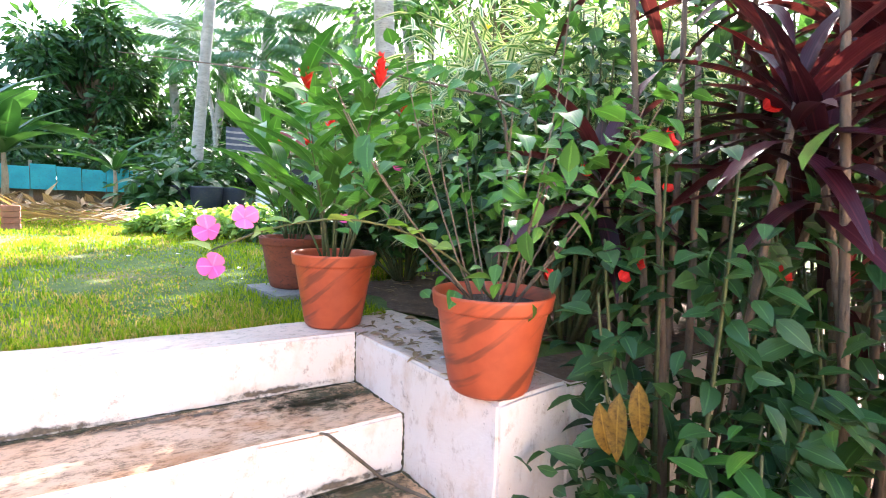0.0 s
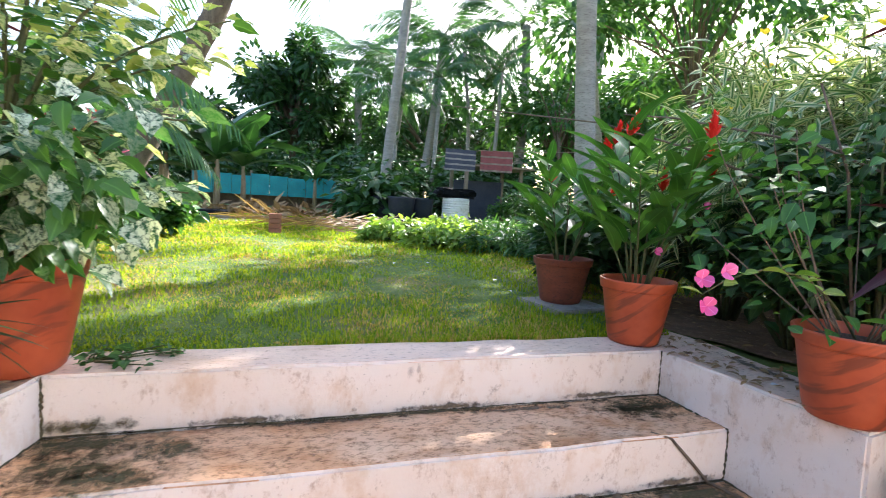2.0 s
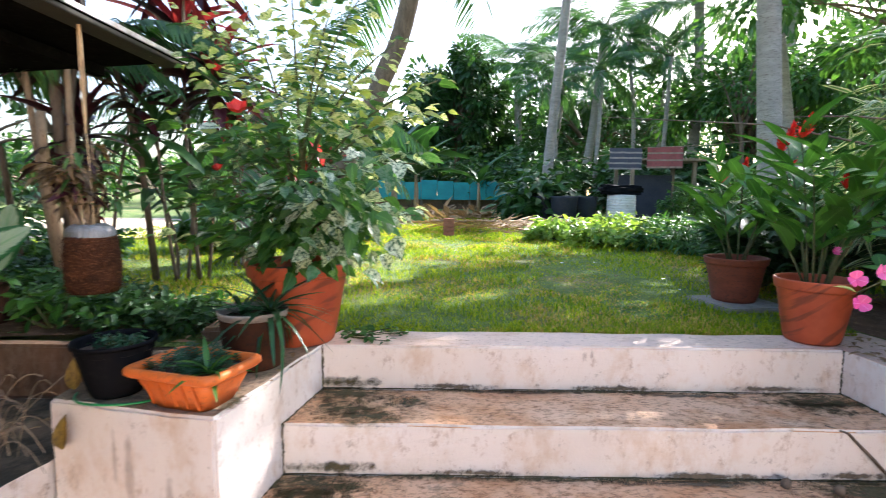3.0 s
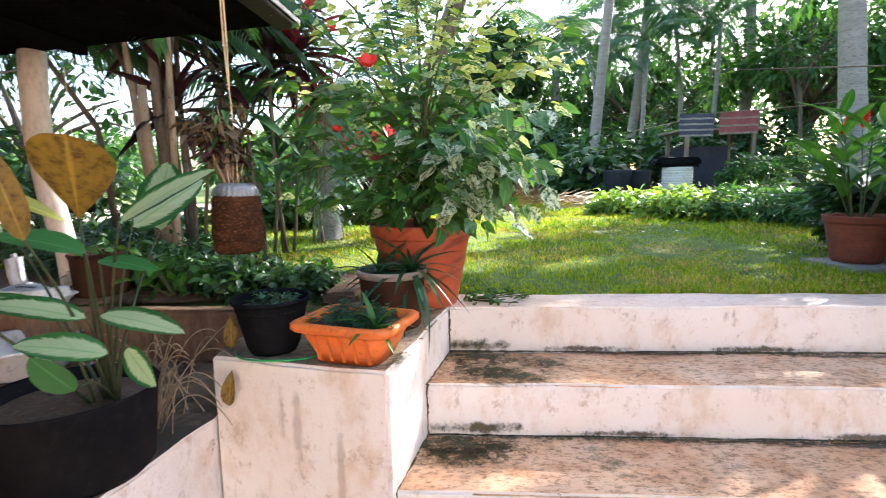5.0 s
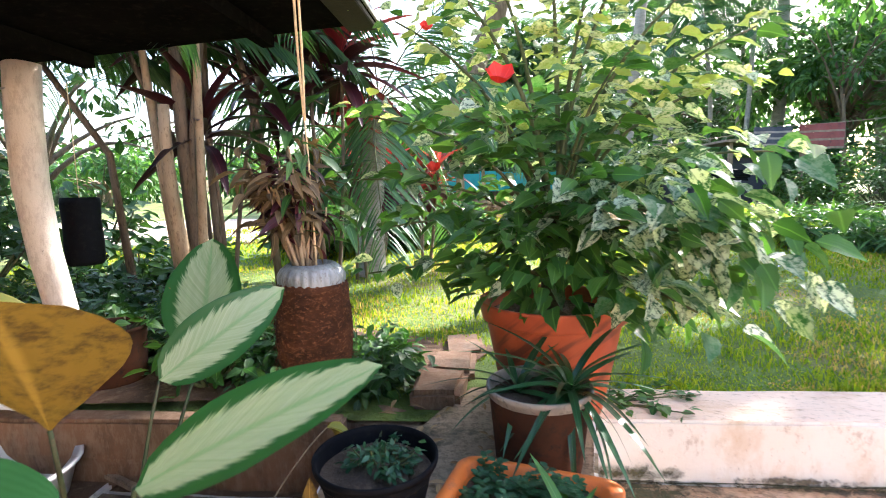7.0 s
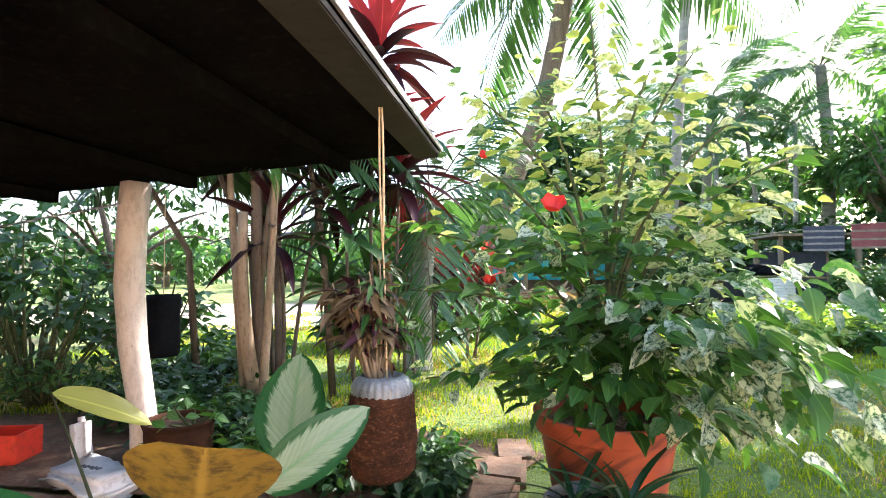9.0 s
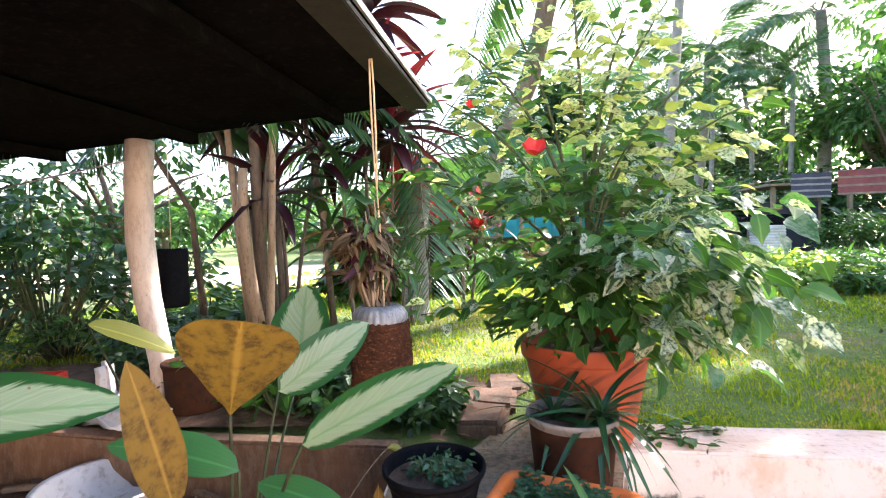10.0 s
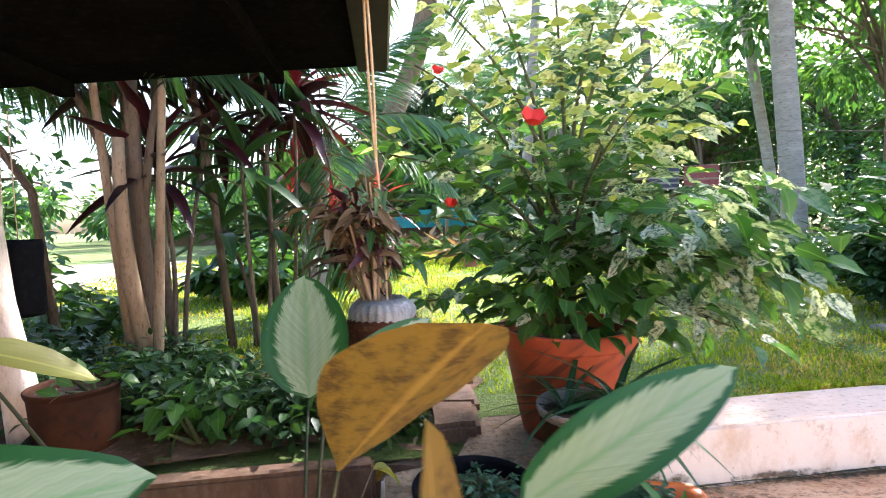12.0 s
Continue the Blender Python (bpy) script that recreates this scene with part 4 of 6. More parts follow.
def palm(label, points, r0, r1, fronds=15, scale=1.0, seed=0, group="coconut palms", kinds=None, bark=None):
    r = random.Random(seed)
    base, top = Vector(points[0]), Vector(points[-1]) - Vector(points[0])
    ob = thing("coconut_palm", label, "palm tree", Matrix.Translation(base), group)
    v, f = ringed_trunk([Vector(p) - base for p in points], r0, r1)
    child("trunk", mesh_of("trunk", v, f, [bark or M_PALMBARK], smooth=True), ob)
    for k in range(fronds):
        a = 2.4 * k + r.uniform(-0.3, 0.3)
        el = 0.95 - 1.5 * (k / fronds) + r.uniform(-0.15, 0.15)
        d = Vector((math.cos(a) * math.cos(el), math.sin(a) * math.cos(el), math.sin(el)))
        child("frond", (kinds or FRONDS)[k % len(kinds or FRONDS)], ob, m=place(top, d, scale * r.uniform(0.85, 1.1), r.gauss(0, 0.15)))
    return ob


def tree(label, base, h, crown, trunk_r, clumps, per, mat, seed, leafsize=0.16, crown_z=0.62, flat=0.7, name="tree", tmpl=None):
    """A broadleaf tree: tapered trunk, limbs, crown of leaf clumps with gaps."""
    r = random.Random(seed)
    ob = thing(name, label, "tree", Matrix.Translation(base))
    fork = Vector((r.uniform(-0.2, 0.2), r.uniform(-0.2, 0.2), h * (crown_z - 0.22)))
    woods = [tube(curve_pts((0, 0, -0.1), fork, 0, (r.uniform(-.12, .12), 0, 0), 6), [trunk_r * (1 - 0.35 * i / 6) for i in range(7)], 8)]
    mats4 = []
    for k in range(clumps):
        a, q = 2.4 * k + r.uniform(-.4, .4), r.random() ** 0.5
        c = Vector((crown * q * math.cos(a), crown * q * math.sin(a), h * crown_z + (h * (1 - crown_z)) * flat * r.uniform(-1, 1) * math.sqrt(1 - 0.8 * q * q)))
        woods.append(tube(curve_pts(fork * r.uniform(0.7, 1.0), c, 0, (0, 0, 0.1 * h * r.random()), 5), [trunk_r * 0.45 * (1 - 0.85 * i / 5) + 0.004 for i in range(6)], 5))
        cr = crown * r.uniform(0.22, 0.40)
        for _ in range(per):
            g = Vector((r.gauss(0, 1), r.gauss(0, 1), r.gauss(0, 0.7)))
            p = c + g.normalized() * cr * r.random() ** 0.4
            mats4.append(place(p, g + Vector((0, 0, -0.3)), leafsize * r.uniform(0.7, 1.3), r.gauss(0, 0.6)))
    v, f = join(woods)
    child("trunk", mesh_of("trunk", v, f, [M_BARK], smooth=True), ob)
    child("crown", scatter("crown", tmpl or leaf(1.0, 0.5, 2, 1, 0.3, 0.3), mats4, [mat]), ob, kind="stuff")
    return ob


# ---------------------------------------------------------------- far side of the lawn
palm("slender grey coconut palm behind the lawn", [(2.26, 14.5, 0), (2.47, 14.5, 2.6), (2.65, 14.5, 4.74), (2.95, 14.5, 8.2), (3.2, 14.5, 10.5)], 0.15, 0.12, 16, 1.5, 1)
palm("thick grey coconut palm among the shrubs", [(3.84, 6.3, 0), (3.76, 6.3, 1.2), (3.66, 6.3, 2.4), (3.58, 6.3, 3.5), (3.4, 6.3, 6.2)], 0.150, 0.135, 16, 1.0, 2)
palm("grey coconut palm behind the thick one", [(6.85, 10.2, 0), (6.7, 10.2, 1.2), (6.0, 10.2, 5.1), (5.5, 10.2, 8.2)], 0.115, 0.10, 14, 1.2, 33)
# this trunk stands in shade; its browner bark puts that into the colour
palm("coconut palm leaning over the bed, bark toned dark for shade", [(-2.9, 6.9, 0), (-2.45, 6.9, 0.55), (-2.05, 6.9, 1.21), (-1.55, 6.9, 2.3), (-1.2, 6.9, 3.21), (-0.7, 6.9, 5.6)], 0.16, 0.125, 15, 1.3, 3, bark=M_BARK)
palm("tall coconut palm in the far garden", [(3.51, 27.11, 0), (3.27, 27.43, 3.63), (3.11, 27.43, 7.62)], 0.223, 0.176, 16, 1.36, 4)
palm("tall coconut palm in the far garden", [(5.26, 22, 0), (5.82, 22.16, 3.79), (6.22, 22.32, 7.94)], 0.207, 0.16, 16, 1.36, 5)
palm("tall coconut palm in the far garden", [(3.99, 23.6, 0), (4.47, 23.6, 3.47), (4.71, 23.6, 6.5)], 0.191, 0.16, 15, 1.28, 6)
palm("tall coconut palm in the far garden", [(9.09, 20.24, 0), (9.41, 20.24, 4.43), (9.25, 20.24, 8.26)], 0.223, 0.176, 15, 1.44, 8)
palm("tall coconut palm in the far garden", [(14.2, 21.68, 0), (13.88, 21.68, 4.43), (14.04, 21.84, 9.22)], 0.223, 0.176, 15, 1.44, 14)
palm("short coconut palm with hanging fronds behind the bed", [(-2.35, 3.9, 0.0), (-2.32, 3.9, 0.8), (-2.25, 3.9, 1.35)], 0.10, 0.09, 12, 0.62, 9)
for k, (x, y, h) in enumerate(((7.34, 18.65, 5.74), (6.7, 20.09, 6.7), (5.1, 19.45, 5.43), (3.67, 20.4, 5.11), (8.14, 21.04, 6.38))):
    palm("thin young palm in a far clump", [(x, y, 0), (x + 0.15, y, h * 0.5), (x + 0.24 * (-1) ** k, y, h)], 0.085, 0.07, 9, 0.8, 20 + k, "thin palms")

tree("dark round-crowned tree in the distance", (0.0, 28.4, 0), 8.7, 2.5, 0.255, 30, 240, L_DARK, 1, 0.415, 0.64, 0.95)
tree("dark round-crowned tree in the distance", (-3.35, 27.43, 0), 5.74, 2.39, 0.255, 16, 200, L_DARK, 2, 0.383, 0.6)
tree("dark leafy tree in the distance", (2.39, 31.41, 0), 7.02, 2.71, 0.319, 16, 200, L_DARK, 3, 0.415, 0.6)
tree("dark leafy tree in the distance", (7.82, 27.43, 0), 7.98, 3.51, 0.319, 20, 200, L_DARK, 4, 0.415, 0.55)
tree("broad green tree behind the shrubs", (11.01, 19.45, 0), 7.34, 3.19, 0.255, 22, 220, L_SHRUB, 5, 0.319, 0.58)
tree("broad green tree behind the shrubs", (13.88, 15.3, 0), 7.02, 3.03, 0.255, 20, 220, L_SHRUB, 6, 0.287, 0.58)
# tree added here so that its crown shades the steps and near lawn
tree("broad green tree behind the shrubs", (7.31, 8.26, 0), 7.75, 2.58, 0.065, 30, 250, L_SHRUB, 7, 0.201, 0.68, 1.0)
tree("green tree in the far garden", (17.23, 25.03, 0), 9.57, 4.47, 0.319, 20, 200, L_DARK, 8, 0.447, 0.55)
tree("pale green tree in the distance", (-6.86, 35.4, 0), 4.15, 2.87, 0.223, 14, 160, L_SHRUB, 9, 0.415, 0.6)
tree("pale green tree in the distance", (-14.68, 30.62, 0), 3.19, 3.51, 0.223, 14, 160, L_SHRUB, 10, 0.415, 0.6)
tree("low green tree in the distance", (-21.86, 25.83, 0), 3.03, 3.83, 0.223, 14, 160, L_SHRUB, 11, 0.415, 0.6)
tree("low green tree in the distance", (-10.69, 22.64, 0), 2.39, 2.39, 0.16, 12, 160, L_SHRUB, 12, 0.319, 0.6)
tree("dark leafy tree beside the shelter", (-6.91, 3.44, 0), 2.69, 1.04, 0.073, 16, 150, L_DARK, 13, 0.104, 0.62)
tree("dark open tree beyond the shelter", (-5.26, 4.07, 0), 2.29, 0.93, 0.054, 12, 40, L_DARK, 16, 0.109, 0.62)
tree("thin tree with open crown", (8.77, 15.62, 0), 6.7, 1.44, 0.08, 12, 90, L_SHRUB, 14, 0.191, 0.7)
tree("thin tree with open crown", (15.8, 18.49, 0), 9.89, 2.07, 0.096, 12, 90, L_SHRUB, 15, 0.223, 0.8)
for k, (x, y, h, s) in enumerate(((1.27, 35.4, 5.74, 3.83), (-5.11, 33.81, 4.15, 3.19), (8.46, 33.81, 7.98, 4.15), (-9.1, 30.62, 3.51, 3.19), (21.22, 17.85, 7.98, 4.79), (21.97, 9.5, 7.69, 4.62), (27.6, 27.43, 11.17, 6.38), (5.26, 40.19, 7.98, 6.38), (-2.71, 43.38, 5.59, 6.38), (-15.48, 43.38, 3.83, 7.98), (-29.84, 35.4, 3.83, 7.98), (14.84, 38.6, 11.17, 6.38), (11.73, 3.75, 4.78, 2.65))):
    tree("dense far tree line", (x, y, 0), h, s, 0.32, 16, 170, L_DARK, 40 + k, 0.56, 0.5)
for k, (x, y, h, s) in enumerate(((-9, -14, 6, 4), (2, -16, 6, 4), (12, -10, 6, 4), (-16, -4, 6, 4), (-25.06, 13.06, 3.51, 4.79))):
    tree("garden tree behind the yard", (x, y, 0), h, s, 0.2, 14, 120, L_DARK, 60 + k, 0.4, 0.5)


def banana(base, seed, n=9, h=1.5):
    r = random.Random(seed)
    ob = thing("banana_plant", "banana plant with broad torn green leaves", "banana plant", Matrix.Translation(base), "banana plants")
    v, f = tube([(0, 0, 0), (0.02, 0, h * 0.35), (0.0, 0.02, h * 0.6)], [0.08, 0.065, 0.04], 9)
    child("trunk", mesh_of("trunk", v, f, [M_CANE], smooth=True), ob)
    for k in range(n):
        a = 2.4 * k + r.uniform(-.3, .3)
        el = 1.25 - 0.9 * k / n
        d = Vector((math.cos(a) * math.cos(el), math.sin(a) * math.cos(el), math.sin(el)))
        lv, lf, luv = leaf(1.0, 0.26, 12, 0.55, 0.35, 0.55, 0.5, 0.02)
        child("leaf", mesh_of("leaf", lv, lf, [L_BANANA], luv, True), ob, m=place((0, 0, h * 0.58), d, h * r.uniform(0.55, 0.85), r.gauss(0, 0.3)))


for k, (x, y) in enumerate(((-2.71, 14.66), (-3.51, 15.14), (-2.32, 15.62), (-4.31, 14.66), (-4.95, 15.46), (-3.83, 16.1), (-5.75, 15.14))):
    banana((x, y, 0), k, 10, (2.3 if k else 1.75) + 0.24 * (k % 3))
for k, (x, y) in enumerate(((-1.55, 14.9), (-2.15, 14.4), (-4.4, 14.2))):
    banana((x, y, 0), 20 + k, 10, 2.1 + 0.2 * k)
banana((0.64, 19.5, 0), 8, 7, 1.9)

# teal sheet fence
fence = thing("fence", "far teal sheet fence on posts", "fence")
for k in range(9):
    x = -3.9 + 0.72 * k
    part("panel", box_bm(x, x + 0.70, 21.9 + 0.03 * (k % 2), 21.94 + 0.03 * (k % 2), 0.42, 1.28 - 0.05 * (k % 3)), M_TEAL, fence)
    if k % 3 == 0:
        part("post", box_bm(x - 0.05, x + 0.05, 22.0, 22.1, 0, 1.4), M_WOOD, fence)
low_wall = thing("far_wall", "low dark far boundary wall", "wall", kind="structure", me=bm_mesh("far_wall", box_bm(-12, 6, 22.3, 22.6, -0.1, 0.5, 0.02), M_OLDWALL))

# brick post, tyre, planks
post = thing("brick_post", "short red brick post standing on the lawn", "post", Matrix.Translation((-0.56, 7.25, 0)))
for k in range(4):
    part("brick", box_bm(-0.085, 0.085, -0.06, 0.06, 0.07 * k, 0.07 * k + 0.065, 0.006), M_BRICK, post, m=Matrix.Rotation(0.05 * (k % 2), 4, 'Z'))
tv, tf = lathe([(0.16, 0.0), (0.26, 0.0), (0.30, 0.03), (0.30, 0.11), (0.26, 0.14), (0.16, 0.14), (0.17, 0.07), (0.16, 0.0)], 28)
thing("tyre", "old black tyre lying on bare earth", "tyre", Matrix.Translation((-1.9, 11.6, 0.0)), me=mesh_of("tyre", tv, tf, [M_BLACK], smooth=True))
rp = random.Random(5)
for k in range(3):
    x = -1.3 + 0.6 * k
    thing("plank", "old grey plank lying behind the lawn", "plank", Matrix.Translation((x, 10.4 + 0.2 * k, 0.022)) @ Matrix.Rotation(rp.uniform(-.2, .2), 4, 'Z'), "planks",
          me=bm_mesh("plank", box_bm(-1.0, 1.0, -0.07, 0.07, 0, 0.045, 0.006), M_WOOD))
rub = [place((-0.8 + rp.uniform(-1.6, 1.6), 13.0 + rp.uniform(-.5, .5), 0.02 + rp.random() * 0.16), (rp.gauss(0, 1), rp.gauss(0, 1), rp.gauss(0, .4)), rp.uniform(.6, 1.4), rp.random()) for _ in range(320)]
thing("rubble", "heap of broken tiles and dry branches", "rubble", me=scatter("rubble", leaf(0.42, 0.13, 2, 0.6, 0.3, 0.1), rub, [L_DRY]), kind="stuff")

# heap of dry fronds
dry_pts = []
for k in range(34):
    a = rp.uniform(-0.7, 0.7) + (math.pi if k % 3 == 0 else 0)
    p0 = Vector((0.35 + rp.uniform(-.6, .6), 8.2 + rp.uniform(-.6, .6), 0.02 + rp.random() * 0.14))
    for j in range(14):
        dry_pts.append(place(p0 + Vector((math.cos(a), math.sin(a) * 0.5, 0.05)) * 0.08 * j, (math.cos(a + rp.choice((-.7, .7))), math.sin(a + rp.choice((-.7, .7))), rp.uniform(-.15, .3)), rp.uniform(.6, 1.3), rp.random()))
thing("dry_fronds", "heap of dry fallen palm fronds on the grass", "dry fronds", me=scatter("dry_fronds", leaf(0.46, 0.026, 3, 0.6, 0.3, 0.1), dry_pts, [L_DRY]), kind="stuff")

# washing corner: white drum, dark tubs, clothes on a line, lean-to
drum = thing("washing_drum", "white ribbed drum standing on the grass", "drum", Matrix.Translation((3.22, 10.5, 0)) @ Matrix.Diagonal((1.2, 1.2, 1.2, 1)))
prof = [(0.0, 0.0), (0.245, 0.0)]
for k in range(11):
    z = 0.04 + 0.045 * k
    prof += [(0.245, z), (0.256, z + 0.012), (0.256, z + 0.028), (0.245, z + 0.04)]
prof += [(0.25, 0.56), (0.0, 0.565)]
dv, df = lathe(prof, 28)
child("body", mesh_of("body", dv, df, [M_WHITE], smooth=True), drum)
lid = thing("black_sheet", "black sheet thrown over the drum", "cover", Matrix.Translation((3.28, 10.55, 0.68)) @ Matrix.Diagonal((1.2, 1.2, 1.2, 1)))
part("sheet", box_bm(-0.42, 0.30, -0.25, 0.25, 0, 0.16, 0.05, 2, 0.05, 3, 4), M_BLACK, lid)
for k, (x, y, s) in enumerate(((2.0, 10.6, 0.30), (2.5, 10.8, 0.28), (1.65, 11.0, 0.27))):
    tv, tf = lathe([(0, 0), (s * 0.8, 0), (s, 0.60), (s * 1.06, 0.63), (s * 0.95, 0.62), (s * 0.8, 0.12), (0, 0.12)], 22)
    thing("tub", "dark blue plastic tub on the ground", "tub", Matrix.Translation((x, y, 0)), "dark tubs", me=mesh_of("tub", tv, tf, [M_DARK], smooth=True))
line = thing("clothes_line", "thin wire clothes line between palms", "clothes line")
v, f = tube(curve_pts((2.33, 14.4, 1.60), (1.95, 5.9, 1.262), 0.03), 0.005, 5)
child("wire", mesh_of("wire", v, f, [M_WOOD]), line)
v, f = tube(curve_pts((1.95, 5.9, 1.262), (3.74, 6.2, 1.42), 0.02), 0.005, 5)
child("wire", mesh_of("wire", v, f, [M_WOOD]), line)


def cloth(label, x, y, z, w, h, mats, turn):
    ob = thing("hanging_cloth", label, "cloth", Matrix.Translation((x, y, z)) @ Matrix.Rotation(turn, 4, 'Z'), "clothes on the line")
    n = 12
    for k in range(n):
        verts, faces = [], []
        for i in range(9):
            for j in (0, 1):
                zz = -h * (k + j) / n
                xx = w * (i / 8 - 0.5)
                verts.append((xx, 0.02 * math.sin(5 * xx / w * 3) + 0.01 * k / n, zz))
        for i in range(8):
            faces.append((2 * i, 2 * i + 2, 2 * i + 3, 2 * i + 1))
        child("stripe", mesh_of("stripe", verts, faces, [mats[k % len(mats)]], smooth=True), ob)
    return ob


cloth("dark grey striped cloth hanging on the line", 1.70, 5.93, 1.255, 0.44, 0.27, (M_DARK, M_DARK, M_GREYRIM), 0.05)
cloth("maroon striped cloth hanging on the line", 2.20, 5.93, 1.275, 0.44, 0.27, (M_RUST, M_RUST, M_RUST, M_WOOD), -0.2)
shed = thing("lean_to", "rough wooden lean-to behind the drum", "shed")
for x, y in ((3.9, 11.8), (5.4, 11.8), (5.4, 13.0), (3.9, 13.0)):
    part("post", box_bm(x - 0.04, x + 0.04, y - 0.04, y + 0.04, 0, 1.50), M_WOOD, shed)
part("roof", box_bm(3.7, 5.7, 11.6, 13.2, 1.50, 1.55), M_WOOD, shed)
part("back", box_bm(3.95, 5.35, 12.9, 12.93, 0.02, 1.2), M_DARK, shed)

for k, (x, y, h, s) in enumerate(((1.47, 11.47, 0.99, 0.57), (1.99, 13.38, 1.44, 0.8), (4.79, 14.02, 1.6, 0.96), (2.55, 18.17, 2.23, 1.12), (-4.95, 18.49, 1.44, 1.28), (-6.39, 17.21, 1.6, 1.28), (3.99, 19.77, 2.55, 1.44), (7.18, 16.89, 2.39, 1.28), (6.22, 19.13, 2.87, 1.44), (9.09, 17.85, 2.71, 1.6), (11.01, 14.66, 2.55, 1.6), (12.44, 12.11, 2.87, 1.6), (0.8, 23.44, 3.51, 1.91), (3.67, 24.55, 4.15, 2.07), (7.5, 23.6, 4.47, 2.23), (-3.03, 23.91, 2.55, 1.91), (-7.18, 22.64, 2.23, 1.91))):
    bush("shrub", "dark thicket at the back of the garden", (x, y, 0), h, s, 22, 60, leaf(0.25, 0.11, 3, 1, 0.3, 0.3), L_DARK, (0.9, 1.5), 400 + k, jitter=0.18, low=0.1, group="thicket")

# shrubs at the edges of the lawn
T_OV = leaf(0.085, 0.045, 3, 1, 0.3, 0.25)
T_BIG = leaf(0.15, 0.075, 4, 1, 0.3, 0.3)
T_THIN = leaf(0.17, 0.022, 3, 0.8, 0.3, 0.35)
for k, (x, y, h, s) in enumerate(((1.5, 5.77, 0.3, 0.55), (2.18, 5.36, 0.32, 0.6), (1.03, 6.67, 0.29, 0.47), (2.6, 4.59, 0.43, 0.48), (2.2, 7.69, 0.31, 0.63), (3.1, 7.17, 0.35, 0.61))):
    bush("shrub", "low bright green clump beside the lawn", (x, y, 0), h, s, 26, 46, T_THIN if k % 2 else T_OV, L_LIME if k in (0, 2, 4) else L_SHRUB, (0.8, 1.5), 100 + k, jitter=0.06, group="low shrubs")
for k, (x, y, h, s) in enumerate(((2.41, 3.44, 0.78, 0.47), (3.28, 4.24, 1.1, 0.66), (4.46, 5.36, 1.31, 0.72), (6.54, 10.51, 1.6, 1.12), (6.95, 8.26, 1.87, 1.15), (7.02, 11.79, 1.6, 1.12), (8.3, 12.74, 2.07, 1.28), (4.86, 10.67, 0.88, 0.72), (2.9, 2.6, 1.3, 0.6), (3.7, 3.1, 1.5, 0.7), (5.83, 4.97, 1.98, 0.93), (9.41, 10.83, 2.71, 1.44))):
    bush("shrub", "leafy green shrub at the edge of the garden", (x, y, 0), h, s, 24, 50, T_OV, L_SHRUB, (0.9, 1.6), 120 + k, jitter=0.07, group="edge shrubs")
for k, (x, y, h, s) in enumerate(((1.95, 1.9, 1.55, 0.42), (2.35, 1.35, 1.7, 0.45), (2.6, 2.1, 1.9, 0.5), (3.2, 1.6, 1.9, 0.55))):
    bush("shrub", "tall shrub with narrow cream-edged leaves", (x, y, 0), h, s, 26, 60, T_THIN, L_STRIPE, (0.8, 1.3), 140 + k, jitter=0.05, low=0.35, group="cream-edged shrubs")
for k, (x, y, h, s) in enumerate(((1.75, 1.35, 0.95, 0.35), (1.85, 2.4, 0.9, 0.4), (1.6, 2.9, 0.55, 0.35), (2.1, 0.95, 0.8, 0.4))):
    bush("shrub", "dark green shrub behind the pots", (x, y, 0), h, s, 22, 55, T_OV, L_DARK, (0.9, 1.5), 150 + k, jitter=0.05, group="dark shrubs")
for k, (x, y, h, s) in enumerate(((-1.92, 6.32, 0.46, 0.46), (-2.52, 5.77, 0.49, 0.52), (-2.49, 7.97, 0.71, 0.59), (-3.16, 5.16, 0.47, 0.5), (-3.4, 7.43, 0.55, 0.57))):
    bush("shrub", "low dark green shrub beside the lawn", (x, y, 0), h, s, 22, 40, T_BIG, L_SHRUB, (0.8, 1.3), 160 + k, jitter=0.05, group="low shrubs")
for k, (x, y, h, s) in enumerate(((-4.38, 3.29, 0.97, 0.46), (-3.7, 3.0, 0.35, 0.4), (-5.31, 3.29, 1.13, 0.51), (-5.9, 2.9, 1.3, 0.6), (-3.74, 3.59, 0.31, 0.42))):
    bush("shrub", "open shrub beyond the shelter", (x, y, 0), h, s, 16, 26, T_OV, L_SHRUB if k % 2 else L_DARK, (0.9, 1.5), 170 + k, jitter=0.06, r0=0.012, group="open shrubs")
for k, (x, y, h, s) in enumerate(((-4.35, 2.45, 1.2, 0.40), (-4.95, 2.5, 1.3, 0.5), (-5.7, 2.3, 1.3, 0.5))):
    bush("shrub", "dark leafy shrub in the shade of the shelter", (x, y, 0), h, s, 16, 26, T_OV, L_DARK, (0.8, 1.3), 190 + k, jitter=0.07, low=0.4, r0=0.012, group="shade shrubs")
for k, (x, y, h, s) in enumerate(((-2.75, 2.2, 0.22, 0.3), (-3.1, 2.45, 0.28, 0.35), (-3.4, 2.2, 0.3, 0.3), (-2.3, 1.85, 0.2, 0.26), (-1.95, 1.85, 0.14, 0.22), (-2.65, 2.0, 0.26, 0.28), (-2.15, 1.74, 0.16, 0.2), (-1.86, 1.68, 0.13, 0.16), (-2.5, 1.82, 0.18, 0.22), (-2.9, 1.86, 0.2, 0.22), (-3.0, 2.0, 0.3, 0.3), (-3.7, 2.5, 0.35, 0.35), (-4.3, 2.5, 0.4, 0.4))):
    bush("ground_plant", "low leafy ground cover of the bed", (x, y, 0), h * 0.8, s, 24, 26, T_OV, L_DARK if k % 4 else L_SHRUB, (0.35, 0.8), 180 + k, jitter=0.04, r0=0.004, category="plant", group="ground cover")

# yellow flowers in the tall shrubs


